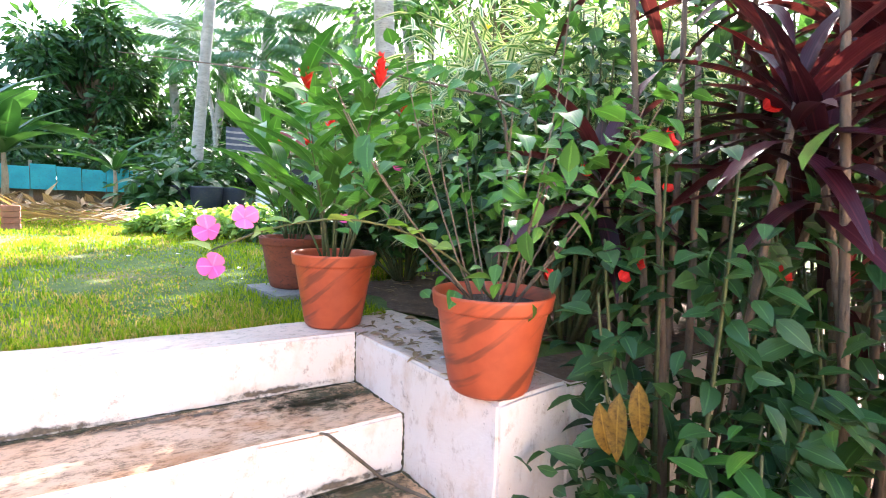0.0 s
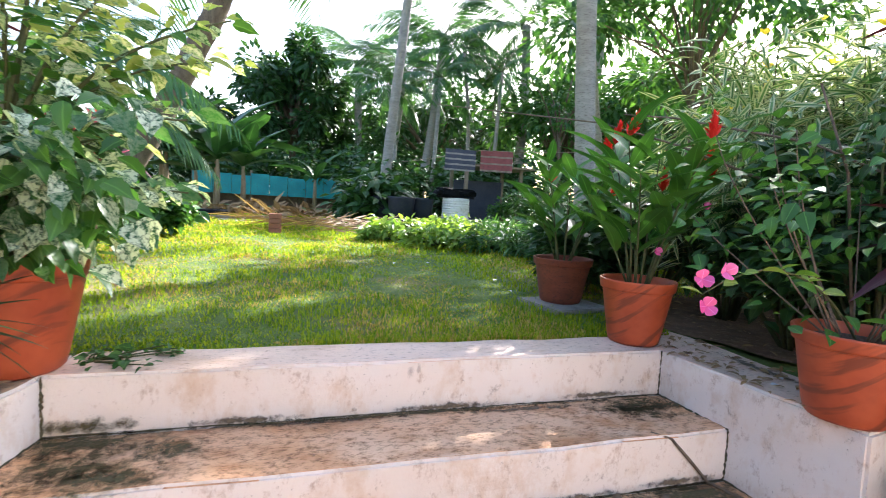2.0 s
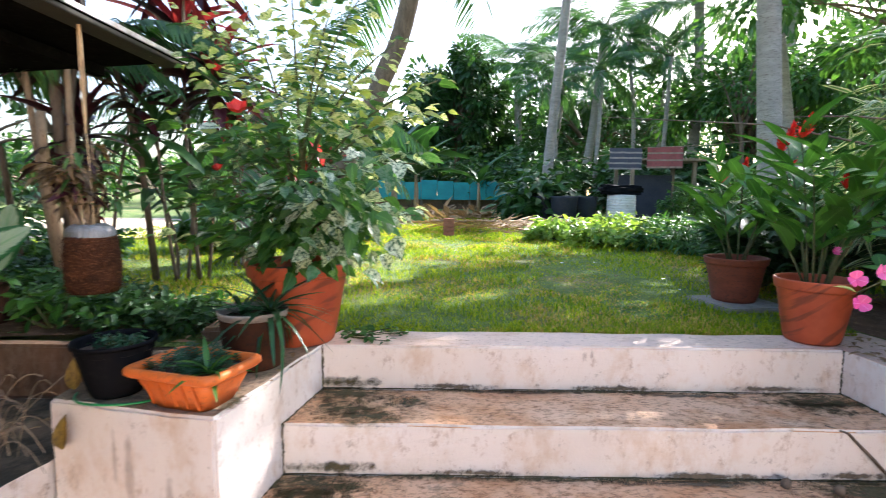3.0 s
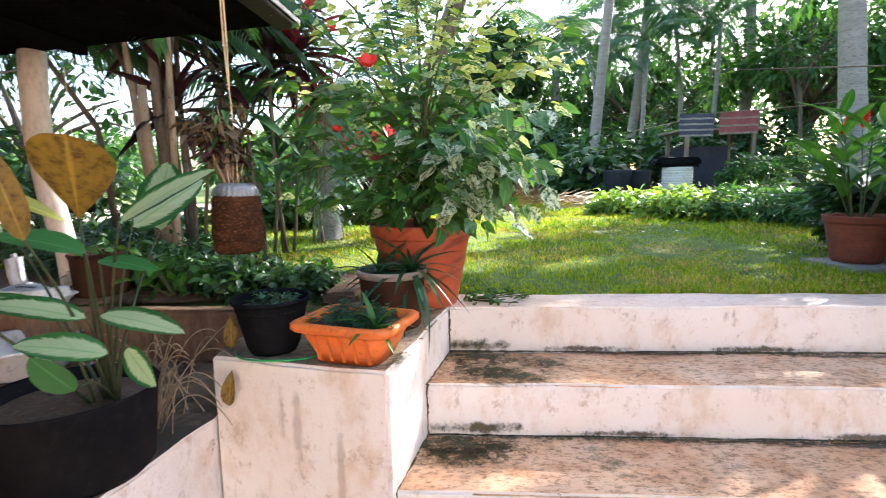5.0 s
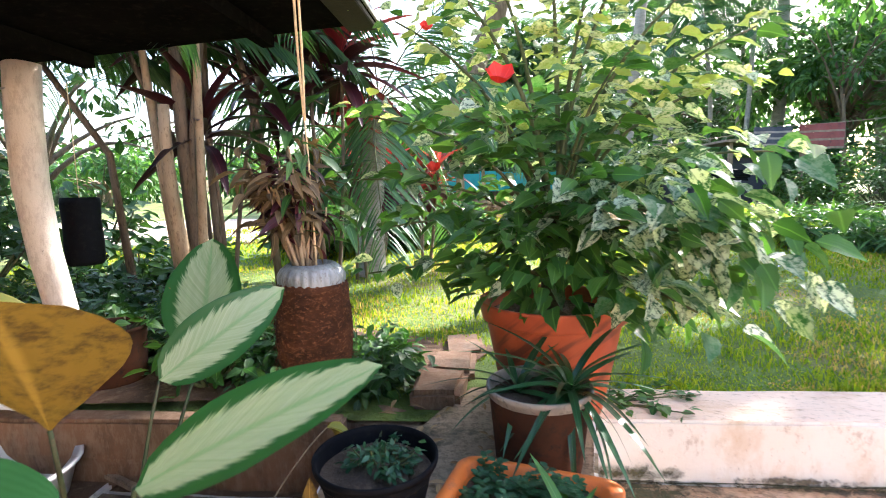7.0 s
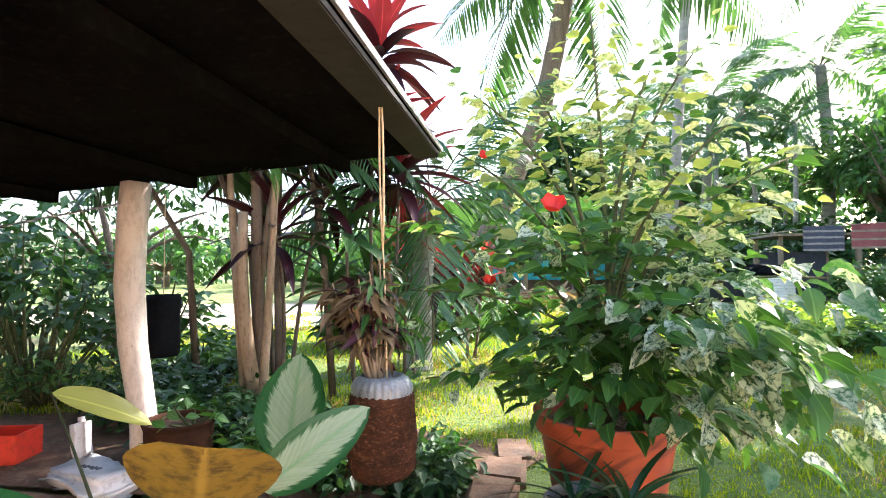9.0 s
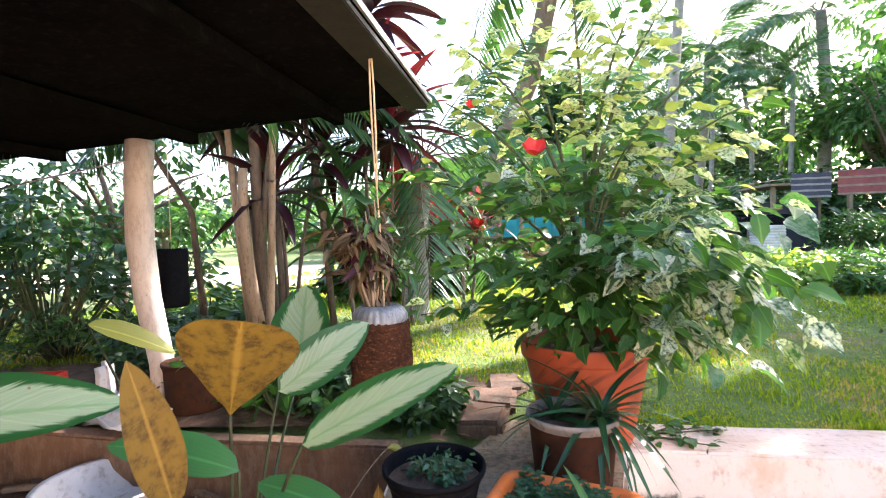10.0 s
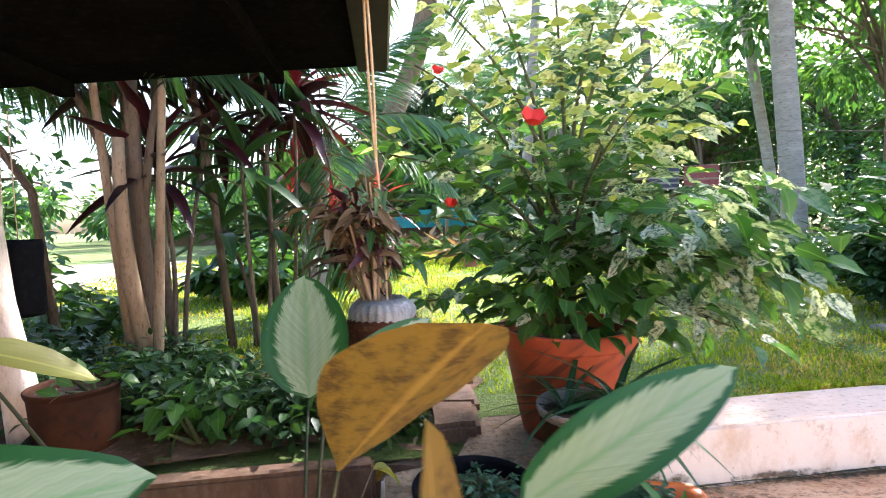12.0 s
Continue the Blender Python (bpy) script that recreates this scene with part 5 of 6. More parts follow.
def flower_mesh(name, size, petals, mat, cup=0.35, wide=0.75):
    v0, f0, u0 = leaf(size, size * wide, 4, 0.7, 0.25, -cup, 0.6)
    return scatter(name, (v0, f0, u0), [place((0, 0, 0), (math.cos(2 * math.pi * i / petals), math.sin(2 * math.pi * i / petals), 0.35), 1, 0) for i in range(petals)], [mat])


YF = flower_mesh("flower", 0.035, 5, L_YELLOW)
ry = random.Random(8)
spray = thing("yellow_flowers", "yellow trumpet flowers among the tall shrubs", "flowers")
for k in range(12):
    child("flower", YF, spray, m=place((ry.uniform(1.9, 2.8), ry.uniform(1.2, 2.2), ry.uniform(1.15, 1.75)), (ry.gauss(0, 1), -1, ry.gauss(0, .4)), ry.uniform(0.8, 1.3)))


# ---------------------------------------------------------------- pots
def pot(name, label, x, y, z, r_top, h, taper=0.68, mat=None, rim=0.16, rim_mat=None, soil=0.86, group="pots", seed=0, turn=0.0):
    ob = thing(name, label, "plant pot", Matrix.Translation((x, y, z)) @ Matrix.Rotation(turn, 4, 'Z'), group)
    rb = r_top * taper
    at = lambda s: rb + (r_top * 0.955 - rb) * s
    wall = [(0.0, 0.0), (rb * 0.93, 0.0), (rb, 0.010)]
    for s in (0.12, 0.28, 0.44, 0.60, 0.74):
        wall += [(at(s), h * s)]
    wall += [(at(1 - rim), h * (1 - rim))]
    v, f = lathe(wall, 44, 0.006, seed)
    child("body", mesh_of("body", v, f, [mat or M_TERRA], smooth=True), ob)
    ro, s0 = r_top, h * (1 - rim)
    ring = [(at(1 - rim), s0), (ro * 0.965, s0 + 0.004), (ro * 0.975, s0 + 0.012), (ro * 0.99, h - 0.014), (ro, h - 0.008), (ro, h - 0.002), (ro * 0.985, h), (ro * 0.95, h - 0.001), (ro * 0.93, h - 0.012), (ro * 0.90, h * soil)]
    v, f = lathe(ring, 44, 0.006, seed)
    child("rim", mesh_of("rim", v, f, [rim_mat or mat or M_TERRA], smooth=True), ob, "pale worn rim" if rim_mat else "")
    v, f = disc_top(ro * 0.905, h * soil, seed=seed)
    child("soil", mesh_of("soil", v, f, [M_SOIL], smooth=True), ob, "dark soil")
    return ob


BIG = (-1.235, 1.50)
pot("plant_pot", "large terracotta-coloured pot with dark slanting streaks on the wall corner", *BIG, 0.0, 0.222, 0.35, 0.66, M_TERRA, 0.17, seed=1)
GREY = (-1.31, 1.16)
pot("plant_pot", "brown clay pot with a pale grey rim", *GREY, 0.0, 0.128, 0.215, 0.80, M_BROWNPOT, 0.13, M_GREYRIM, seed=2)
BLK = (-1.655, 0.89)
pot("plant_pot", "small black plastic pot with weeds on the wall", *BLK, 0.0, 0.124, 0.175, 0.62, M_BLACK, 0.07, M_BLACK, seed=3, soil=0.80)
POTC = (1.07, 1.575)
pot("plant_pot", "terracotta-coloured pot with dark slanting streaks on the wall corner", *POTC, 0.0, 0.165, 0.285, 0.66, M_TERRA, 0.17, seed=4)
POTD = (1.185, 0.735)
pot("plant_pot", "terracotta-coloured pot on the flanking wall", *POTD, 0.0, 0.165, 0.265, 0.66, M_TERRA, 0.17, seed=5)
POTE = (1.16, 2.37)
pot("plant_pot", "darker terracotta pot standing on a slab", *POTE, 0.02, 0.178, 0.265, 0.68, M_TERRADARK, 0.17, seed=6)
slab = thing("paving_slab", "grey cement slab lying on the lawn", "slab", Matrix.Translation((1.16, 2.33, 0.0)) @ Matrix.Rotation(0.15, 4, 'Z'),
             me=bm_mesh("paving_slab", box_bm(-0.2, 0.2, -0.2, 0.2, -0.02, 0.02, 0.006, 2, 0.004, 2), M_GREYRIM))
POT2 = (-2.82, 1.66)
pot("plant_pot", "brown clay pot at the foot of the pillar", *POT2, 0.0, 0.132, 0.215, 0.86, M_BROWNPOT, 0.12, seed=7)


# orange tray
def tray():
    ob = thing("planter_tray", "orange plastic trough with succulents on the wall", "planter", Matrix.Translation((-1.365, 0.822, 0.0)) @ Matrix.Rotation(radians(-16), 4, 'Z'))

    def ring(w, d, z, n=4):
        pts, c = [], 0.035
        for cx, cy, a0 in ((w - c, d - c, 0), (-w + c, d - c, 90), (-w + c, -d + c, 180), (w - c, -d + c, 270)):
            for i in range(n + 1):
                a = radians(a0 + 90 * i / n)
                pts.append((cx + c * math.cos(a), cy + c * math.sin(a), z))
        return pts

    def shell(rows):
        verts, faces = [p for q in rows for p in q], []
        n = len(rows[0])
        for k in range(len(rows) - 1):
            for i in range(n):
                faces.append((k * n + i, k * n + (i + 1) % n, (k + 1) * n + (i + 1) % n, (k + 1) * n + i))
        return verts, faces, n
    W, D = 0.160, 0.122
    v, f, n = shell([ring(W * 0.58, D * 0.58, 0.008), ring(W * 0.60, D * 0.60, 0.0), ring(W * 0.74, D * 0.74, 0.05), ring(W * 0.88, D * 0.88, 0.10), ring(W * 0.84, D * 0.84, 0.10), ring(W * 0.70, D * 0.70, 0.05)])
    f.append(tuple(range(n))[::-1])
    child("body", mesh_of("body", v, f, [M_ORANGE], smooth=True), ob)
    v, f, n = shell([ring(W * 0.87, D * 0.87, 0.094), ring(W * 0.98, D * 0.98, 0.100), ring(W * 1.03, D * 1.04, 0.108), ring(W * 1.03, D * 1.04, 0.122), ring(W * 0.99, D * 0.99, 0.128), ring(W * 0.87, D * 0.86, 0.126), ring(W * 0.82, D * 0.81, 0.10)])
    child("rim", mesh_of("rim", v, f, [M_ORANGE], smooth=True), ob)
    for s in (-1, 1):
        for k in range(5):
            x = W * 0.52 * (k / 2 - 1)
            part("rib", box_bm(x - 0.007, x + 0.007, -0.003, 0.003, -0.045, 0.045, 0.003), M_ORANGE, ob, m=Matrix.Translation((0, s * D * 0.745, 0.051)) @ Matrix.Rotation(s * -0.33, 4, 'X'))
    v, f, n = shell([ring(W * 0.82, D * 0.81, 0.104), ring(W * 0.5, D * 0.5, 0.109), ring(W * 0.2, D * 0.25, 0.111)])
    f.append(tuple(range(2 * n, 3 * n)))
    child("soil", mesh_of("soil", v, f, [M_SOIL], smooth=True), ob)
    return ob


tray()
TRAY_M = Matrix.Translation((-1.365, 0.822, 0.0)) @ Matrix.Rotation(radians(-16), 4, 'Z')
rs = random.Random(21)
succ = thing("succulent", "mat of small dark green succulents in the trough", "plant", TRAY_M)
mats4 = []
for k in range(60):
    c = Vector((rs.uniform(-.125, .11), rs.uniform(-.085, .09), 0.104))
    hh = rs.uniform(0.015, 0.06)
    for j in range(14):
        a = 2.4 * j + k
        mats4.append(place(c + Vector((0.012 * math.sin(k), 0.012 * math.cos(k), hh * j / 14)), (math.cos(a), math.sin(a), 0.25), rs.uniform(0.7, 1.3)))
child("foliage", scatter("foliage", leaf(0.018, 0.012, 3, 0.7, 0.3, 0.1), mats4, [L_SUCC]), succ, kind="stuff")


def rosette(name, label, base, n, length, width, mat, seed, el0=1.3, el1=0.2, droop=0.6, stem=0.0, category="plant", folds=0.35, group="", tip=0.75):
    """Strap leaves from one crown, each a part."""
    r = random.Random(seed)
    ob = thing(name, label, category, Matrix.Translation(base), group)
    if stem:
        v, f = tube([(0, 0, -0.01), (0.01, 0, stem * 0.5), (0, 0.01, stem)], [0.011, 0.009, 0.008], 7)
        child("stem", mesh_of("stem", v, f, [M_CANE], smooth=True), ob)
    lv, lf, luv = leaf(1.0, width / length, 8, tip, folds, droop, 0.4)
    me = mesh_of("leaf", lv, lf, [mat], luv, True)
    for k in range(n):
        a = 2.4 * k + r.uniform(-.2, .2)
        el = el0 + (el1 - el0) * (k + r.random()) / n
        d = Vector((math.cos(a) * math.cos(el), math.sin(a) * math.cos(el), math.sin(el)))
        child("leaf", me, ob, m=place((0, 0, stem * (1 - 0.35 * k / n)), d, length * r.uniform(0.7, 1.1), r.gauss(0, 0.25)))
    return ob


rosette("spider_plant", "dark green strap-leaved plant arching over a grey-rimmed pot", (GREY[0] + 0.07, GREY[1] - 0.02, 0.20), 42, 0.205, 0.020, L_SPIDER, 1, 1.35, -0.45, 0.95)
rosette("spider_plant", "dark green strap-leaved plant arching over a grey-rimmed pot", (GREY[0] - 0.05, GREY[1] + 0.02, 0.18), 16, 0.19, 0.018, L_SPIDER, 2, 1.4, 0.1, 0.7)
rosette("spider_plant", "young bright strap-leaved plant in the trough", (-1.295, 0.765, 0.105), 12, 0.13, 0.018, L_GINGER, 3, 1.2, 0.0, 0.5)
bush("weed", "small dark weeds in the black pot", (BLK[0] + 0.01, BLK[1] + 0.01, 0.138), 0.055, 0.08, 20, 10, leaf(0.02, 0.010, 3), L_SUCC, (0.7, 1.3), 5, jitter=0.008, r0=0.002, category="plant")
bush("weed", "small trailing weed on the step edge", (-1.02, 1.55, 0.0), 0.03, 0.16, 10, 8, leaf(0.035, 0.024, 3), L_SHRUB, (0.7, 1.3), 6, jitter=0.012, r0=0.002, category="plant", lean=(0.12, -0.02))


ring_pts = [(BLK[0] + 0.03 + 0.15 * math.cos(a_), BLK[1] + 0.01 + 0.135 * math.sin(a_), 0.004 + 0.003 * math.sin(3 * a_)) for a_ in [radians(-165 + 5 * i) for i in range(31)]]
for k in range(2):
    v, f = tube([(x + 0.006 * k, y - 0.008 * k, z + 0.002 * k) for x, y, z in ring_pts], 0.0032, 6)
    thing("garden_wire", "loop of bright green plastic garden wire on the wall", "wire", me=mesh_of("garden_wire", v, f, [M_GREENWIRE], smooth=True), group="green wires")


# ---------------------------------------------------------------- variegated hibiscus
def hibiscus():
    r = random.Random(31)
    base = Vector((BIG[0], BIG[1], 0.32))
    ob = thing("hibiscus", "variegated hibiscus with white-splashed leaves in a large pot", "shrub", Matrix.Translation(base))
    tmpl = [lobed_leaf(1.0, 0.72), lobed_leaf(1.0, 0.6), leaf(1.0, 0.5, 6, 0.9, 0.3, 0.35, 0.42)]
    shapes = [mesh_of("leaf", v, f, [m_], uv, True) for m_ in (L_HIB, L_HIBTOP, L_HIBDARK) for v, f, uv in tmpl]
    ends = [(-0.02, 0.02, 1.30), (0.16, 0.02, 1.10), (-0.22, 0.02, 1.12), (-0.46, 0.02, 0.86), (-0.58, 0.08, 0.60), (0.42, -0.02, 0.94), (0.56, 0.02, 0.66), (0.52, -0.22, 0.44),
            (0.34, -0.46, 0.24), (0.24, -0.46, 0.10), (0.20, -0.38, 0.30), (-0.52, -0.08, 0.25), (-0.58, 0.05, 0.10), (-0.25, -0.22, 0.55), (0.12, -0.24, 0.66), (0.05, -0.26, 0.36), (0.36, -0.22, 0.38),
            (-0.32, 0.26, 0.62), (0.15, 0.30, 0.75), (0.46, 0.24, 0.50), (-0.10, 0.30, 0.35), (0.52, -0.18, 0.24), (-0.20, -0.24, 0.20), (0.30, 0.0, 1.16), (-0.40, -0.02, 1.04), (0.60, 0.10, 0.82), (-0.62, 0.0, 0.40)]
    spots = []

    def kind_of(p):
        """Leaves coloured sunlit-pale on top, white-splashed on the sunny side, shade-dark below."""
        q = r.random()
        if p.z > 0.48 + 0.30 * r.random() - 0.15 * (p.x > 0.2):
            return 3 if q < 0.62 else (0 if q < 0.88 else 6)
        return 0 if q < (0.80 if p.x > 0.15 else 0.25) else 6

    for k, e in enumerate(ends):
        e = Vector(e)
        root = Vector((0.025 * math.cos(k), 0.025 * math.sin(k), 0))
        pts = curve_pts(root, e, 0, (-0.26 * e.x, -0.26 * e.y, 0.06 + 0.08 * r.random()), 10)
        v, f = tube(pts, [(0.007 if e.z < 0.8 else 0.009) * (1 - 0.85 * i / 10) + 0.0015 for i in range(11)], 6)
        child("stem", mesh_of("stem", v, f, [M_STEM], smooth=True), ob)
        n = 54 if e.z < 0.9 else 74
        for j in range(n):
            s0 = 0.34 if e.z < 0.5 else 0.52
            s = s0 + (1 - s0) * (j + r.random()) / n
            i = min(9, int(s * 10))
            p = pts[i].lerp(pts[i + 1], s * 10 - i)
            a = 2.4 * j + k
            d = Vector((math.cos(a), math.sin(a), r.uniform(-0.5, 0.25))) + 0.5 * (e - root).normalized()
            tw = p + d.normalized() * r.uniform(0.02, 0.13) + Vector((0, 0, 0.01))
            size = (0.052 + 0.046 * r.random()) * (1.0 if e.z < 0.85 else 0.75) * (1 - 0.25 * (s > 0.93))
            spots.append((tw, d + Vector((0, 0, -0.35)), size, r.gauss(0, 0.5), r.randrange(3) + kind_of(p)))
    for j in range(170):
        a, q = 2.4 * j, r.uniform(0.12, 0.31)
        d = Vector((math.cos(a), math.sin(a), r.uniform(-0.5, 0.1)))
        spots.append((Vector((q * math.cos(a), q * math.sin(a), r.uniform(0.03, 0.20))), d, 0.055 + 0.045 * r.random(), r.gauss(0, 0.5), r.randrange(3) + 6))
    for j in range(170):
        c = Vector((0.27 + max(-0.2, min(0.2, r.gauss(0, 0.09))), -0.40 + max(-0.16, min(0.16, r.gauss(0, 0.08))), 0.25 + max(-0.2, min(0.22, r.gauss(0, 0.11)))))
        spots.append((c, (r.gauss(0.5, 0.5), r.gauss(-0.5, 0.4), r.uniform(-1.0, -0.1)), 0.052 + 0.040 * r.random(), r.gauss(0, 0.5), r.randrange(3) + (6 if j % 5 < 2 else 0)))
    r.shuffle(spots)
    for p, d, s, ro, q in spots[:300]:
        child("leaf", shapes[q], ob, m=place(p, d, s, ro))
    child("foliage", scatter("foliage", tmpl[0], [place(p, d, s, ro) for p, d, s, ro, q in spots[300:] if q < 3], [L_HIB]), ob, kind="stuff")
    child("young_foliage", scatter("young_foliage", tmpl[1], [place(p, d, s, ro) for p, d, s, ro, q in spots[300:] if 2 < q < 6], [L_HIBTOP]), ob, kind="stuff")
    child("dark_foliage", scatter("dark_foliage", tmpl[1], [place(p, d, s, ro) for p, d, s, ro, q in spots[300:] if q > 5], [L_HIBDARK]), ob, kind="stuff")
    red = flower_mesh("flower", 0.05, 5, L_RED, 0.5, 0.9)
    for x, y, z in ((-1.397 - base.x, 1.30 - base.y, 0.95 - base.z), (-0.36, 0.05, 0.42), (-0.38, 0.12, 0.86)):
        child("flower", red, ob, "red hanging flower", m=place((x, y, z), (0.1, -0.7, -0.6), 1.0 if y < -0.1 else 0.6))
    return ob


hibiscus()


# ---------------------------------------------------------------- red ginger in the right-hand pots
def ginger(x, y, z, seed, n, h, spread, flowers):
    r = random.Random(seed)
    ob = thing("ginger_plant", "leafy ginger plant with red flower spikes in a pot", "plant", Matrix.Translation((x, y, z)), "ginger plants")
    lv, lf, luv = leaf(1.0, 0.24, 8, 0.7, 0.3, 0.35, 0.42)
    me = mesh_of("leaf", lv, lf, [L_GINGER], luv, True)
    for k in range(n):
        a = 2.4 * k + r.uniform(-.3, .3)
        top = Vector((spread * r.uniform(.3, 1) * math.cos(a), spread * r.uniform(.3, 1) * math.sin(a), h * r.uniform(.6, 1)))
        pts = curve_pts((0.04 * math.cos(a), 0.04 * math.sin(a), 0), top, 0, (0, 0, 0.05), 8)
        v, f = tube(pts, [0.0055 * (1 - 0.6 * i / 8) for i in range(9)], 5)
        stem = child("stem", mesh_of("stem", v, f, [M_STEM], smooth=True), ob)
        for j in range(7):
            i = 2 + j if j < 6 else 8
            d = Vector((math.cos(a + 1.57 * (-1) ** j), math.sin(a + 1.57 * (-1) ** j), 0.35)) + (pts[min(i, 8)] - pts[min(i, 8) - 1]).normalized() * 0.8
            child("leaf", me, stem, m=place(pts[min(i, 8)], d, r.uniform(0.20, 0.33), r.gauss(0, 0.3)))
        if k < flowers:
            bracts = [place((0, 0, 0.0045 * q), (math.cos(2.4 * q), math.sin(2.4 * q), 0.75 + 0.06 * q), 1 - 0.022 * q, 0) for q in range(22)]
            child("flower_spike", scatter("flower_spike", leaf(0.058, 0.030, 3, 0.8, 0.5, -0.1), bracts, [L_RED]), stem, "red flower spike",
                  m=place(pts[-1], Vector((0, 0, 1)), 1.0) @ Matrix.Rotation(-math.pi / 2, 4, 'X') @ Matrix.Rotation(0.3 * r.gauss(0, 1), 4, 'Y'))
    return ob


ginger(POTC[0], POTC[1], 0.24, 1, 13, 0.66, 0.32, 7)
ginger(POTE[0], POTE[1], 0.25, 2, 10, 0.60, 0.36, 4)
bush("shrub", "broad-leaved plant in a terracotta pot", (POTD[0], POTD[1], 0.22), 0.84, 0.50, 16, 30, leaf(0.06, 0.038, 4, 0.8, 0.3, 0.3, 0.36), L_GINGER, (0.45, 1.15), 9, jitter=0.065, low=0.10, r0=0.002, stem=M_BARK)

# bougainvillea sprig
boug = thing("bougainvillea", "pink bougainvillea sprig reaching over the pots", "plant", Matrix.Translation((POTD[0], POTD[1], 0.24)))
tipb = Vector((0.47 - POTD[0], 0.61 - POTD[1], 0.40 - 0.24))
pts = curve_pts((0, 0, 0), tipb, 0, (0, 0, 0.12), 10)
v, f = tube(pts, [0.004 * (1 - 0.6 * i / 10) for i in range(11)], 5)
sprig = child("stem", mesh_of("stem", v, f, [M_STEM], smooth=True), boug)
rb = random.Random(4)
bl = leaf(0.055, 0.038, 4, 0.8, 0.3, 0.2)
blm = mesh_of("leaf", bl[0], bl[1], [L_LIME], bl[2], True)
for k in range(15):
    p = pts[3 + k // 2] if 3 + k // 2 < 11 else pts[10]
    child("leaf", blm, sprig, m=place(p, (rb.gauss(0, 1), rb.gauss(0, 1), 0.3), rb.uniform(.6, 1.1), rb.gauss(0, .4)))
bq = leaf(0.042, 0.046, 5, 0.55, 0.25, -0.15, 0.5)
bract = mesh_of("bract", bq[0], bq[1], [L_PINK], bq[2], True)


def bracts_at(p, d, s, spin):
    for i in range(3):
        a = spin + 2.094 * i
        m = place(p, d, s) @ Matrix.Rotation(a, 4, 'Y')
        child("bract", bract, sprig, "bright pink bract", m=m @ Matrix.Rotation(0.75, 4, 'X'))


for dx, dy, dz in ((-0.005, 0, 0.035), (0.05, -0.01, 0.055), (0.0, -0.015, -0.025)):
    bracts_at(tipb + Vector((dx, dy, dz)), (-0.3 + 5 * dx, -0.8, 0.2), 0.66, rb.random() * 3)
for x, y, z in ((1.25, 1.42, 0.62), (1.05, 1.45, 0.42)):
    bracts_at(Vector((x, y, z)) - Vector((POTD[0], POTD[1], 0.24)), (0, -1, 0.3), 0.6, 1.0)


# ---------------------------------------------------------------- right-hand corner: cordyline and leaning shrubs
def cordyline(label, base, canes, h, n, length, width, mat, seed, spread=0.2, group="cordylines", top_mat=None):
    r = random.Random(seed)
    ob = thing("cordyline", label, "cordyline", Matrix.Translation(base), group)
    lv, lf, luv = leaf(1.0, width / length, 7, 0.75, 0.4, 0.45, 0.45)
    me = mesh_of("leaf", lv, lf, [mat], luv, True)
    me2 = mesh_of("leaf", lv, lf, [top_mat or mat], luv, True)
    for c in range(canes):
        a = 2.1 * c + r.random()
        top = Vector((spread * math.cos(a) * r.uniform(.3, 1), spread * math.sin(a) * r.uniform(.3, 1), h * r.uniform(.6, 1.0)))
        pts = curve_pts((0.05 * math.cos(a), 0.05 * math.sin(a), -0.02), top, 0, (0.03 * r.gauss(0, 1), 0.03 * r.gauss(0, 1), 0), 8)
        v, f = tube(pts, [0.014 - 0.0006 * i for i in range(9)], 7)
        cane = child("cane", mesh_of("cane", v, f, [M_BARK], smooth=True), ob)
        for k in range(n):
            q = 2.4 * k
            el = 1.35 - 1.75 * k / n
            d = Vector((math.cos(q) * math.cos(el), math.sin(q) * math.cos(el), math.sin(el)))
            child("leaf", me2 if k < n * 0.4 else me, cane, m=place(top - Vector((0, 0, 0.006 * k)), d, length * r.uniform(.75, 1.1), r.gauss(0, .2)))
    return ob


cordyline("tall maroon cordyline with crimson tips behind the wall", (1.85, 0.50, LOW), 6, 2.25, 22, 0.36, 0.055, L_CORDY, 1, 0.38)
cordyline("tall maroon cordyline with crimson tips behind the wall", (2.15, 0.25, LOW), 4, 1.65, 14, 0.36, 0.06, L_CORDY, 2, 0.30, top_mat=L_PINKRED)
cordyline("dark maroon cordyline crowding the corner", (1.95, 0.10, LOW), 6, 2.25, 22, 0.38, 0.05, L_CORDY, 3, 0.36)
T_MED = leaf(0.078, 0.042, 4, 0.85, 0.3, 0.3)
bush("shrub", "dense green shrub hanging over the flanking wall", (1.62, 0.42, LOW), 1.45, 0.40, 24, 30, T_MED, L_DARK, (0.6, 1.35), 201, jitter=0.06, low=0.3)
bush("shrub", "dense green shrub hanging over the flanking wall", (1.55, 0.10, LOW), 0.85, 0.36, 18, 24, T_MED, L_GINGER, (0.5, 1.5), 202, jitter=0.05, low=0.3)
bush("shrub", "dark green shrub at the foot of the retaining wall", (2.05, 0.0, LOW), 1.6, 0.5, 26, 34, T_MED, L_DARK, (0.8, 1.5), 203, jitter=0.07, low=0.2)
bush("shrub", "tall green shrub behind the flanking wall", (1.75, 0.98, 0.0), 1.25, 0.40, 20, 40, T_MED, L_DARK, (0.6, 1.1), 204, jitter=0.06, low=0.25)
bush("shrub", "tall dark shrub closing the corner", (2.65, 0.35, LOW), 2.9, 0.75, 40, 60, T_MED, L_DARK, (0.9, 1.5), 205, jitter=0.10, low=0.1)
bush("shrub", "bright young shoots before the dark shrubs", (1.42, -0.12, LOW), 0.72, 0.26, 14, 26, leaf(0.075, 0.045, 4, 0.85, 0.3, 0.3), L_GINGER, (0.6, 1.2), 206, jitter=0.04, low=0.3)
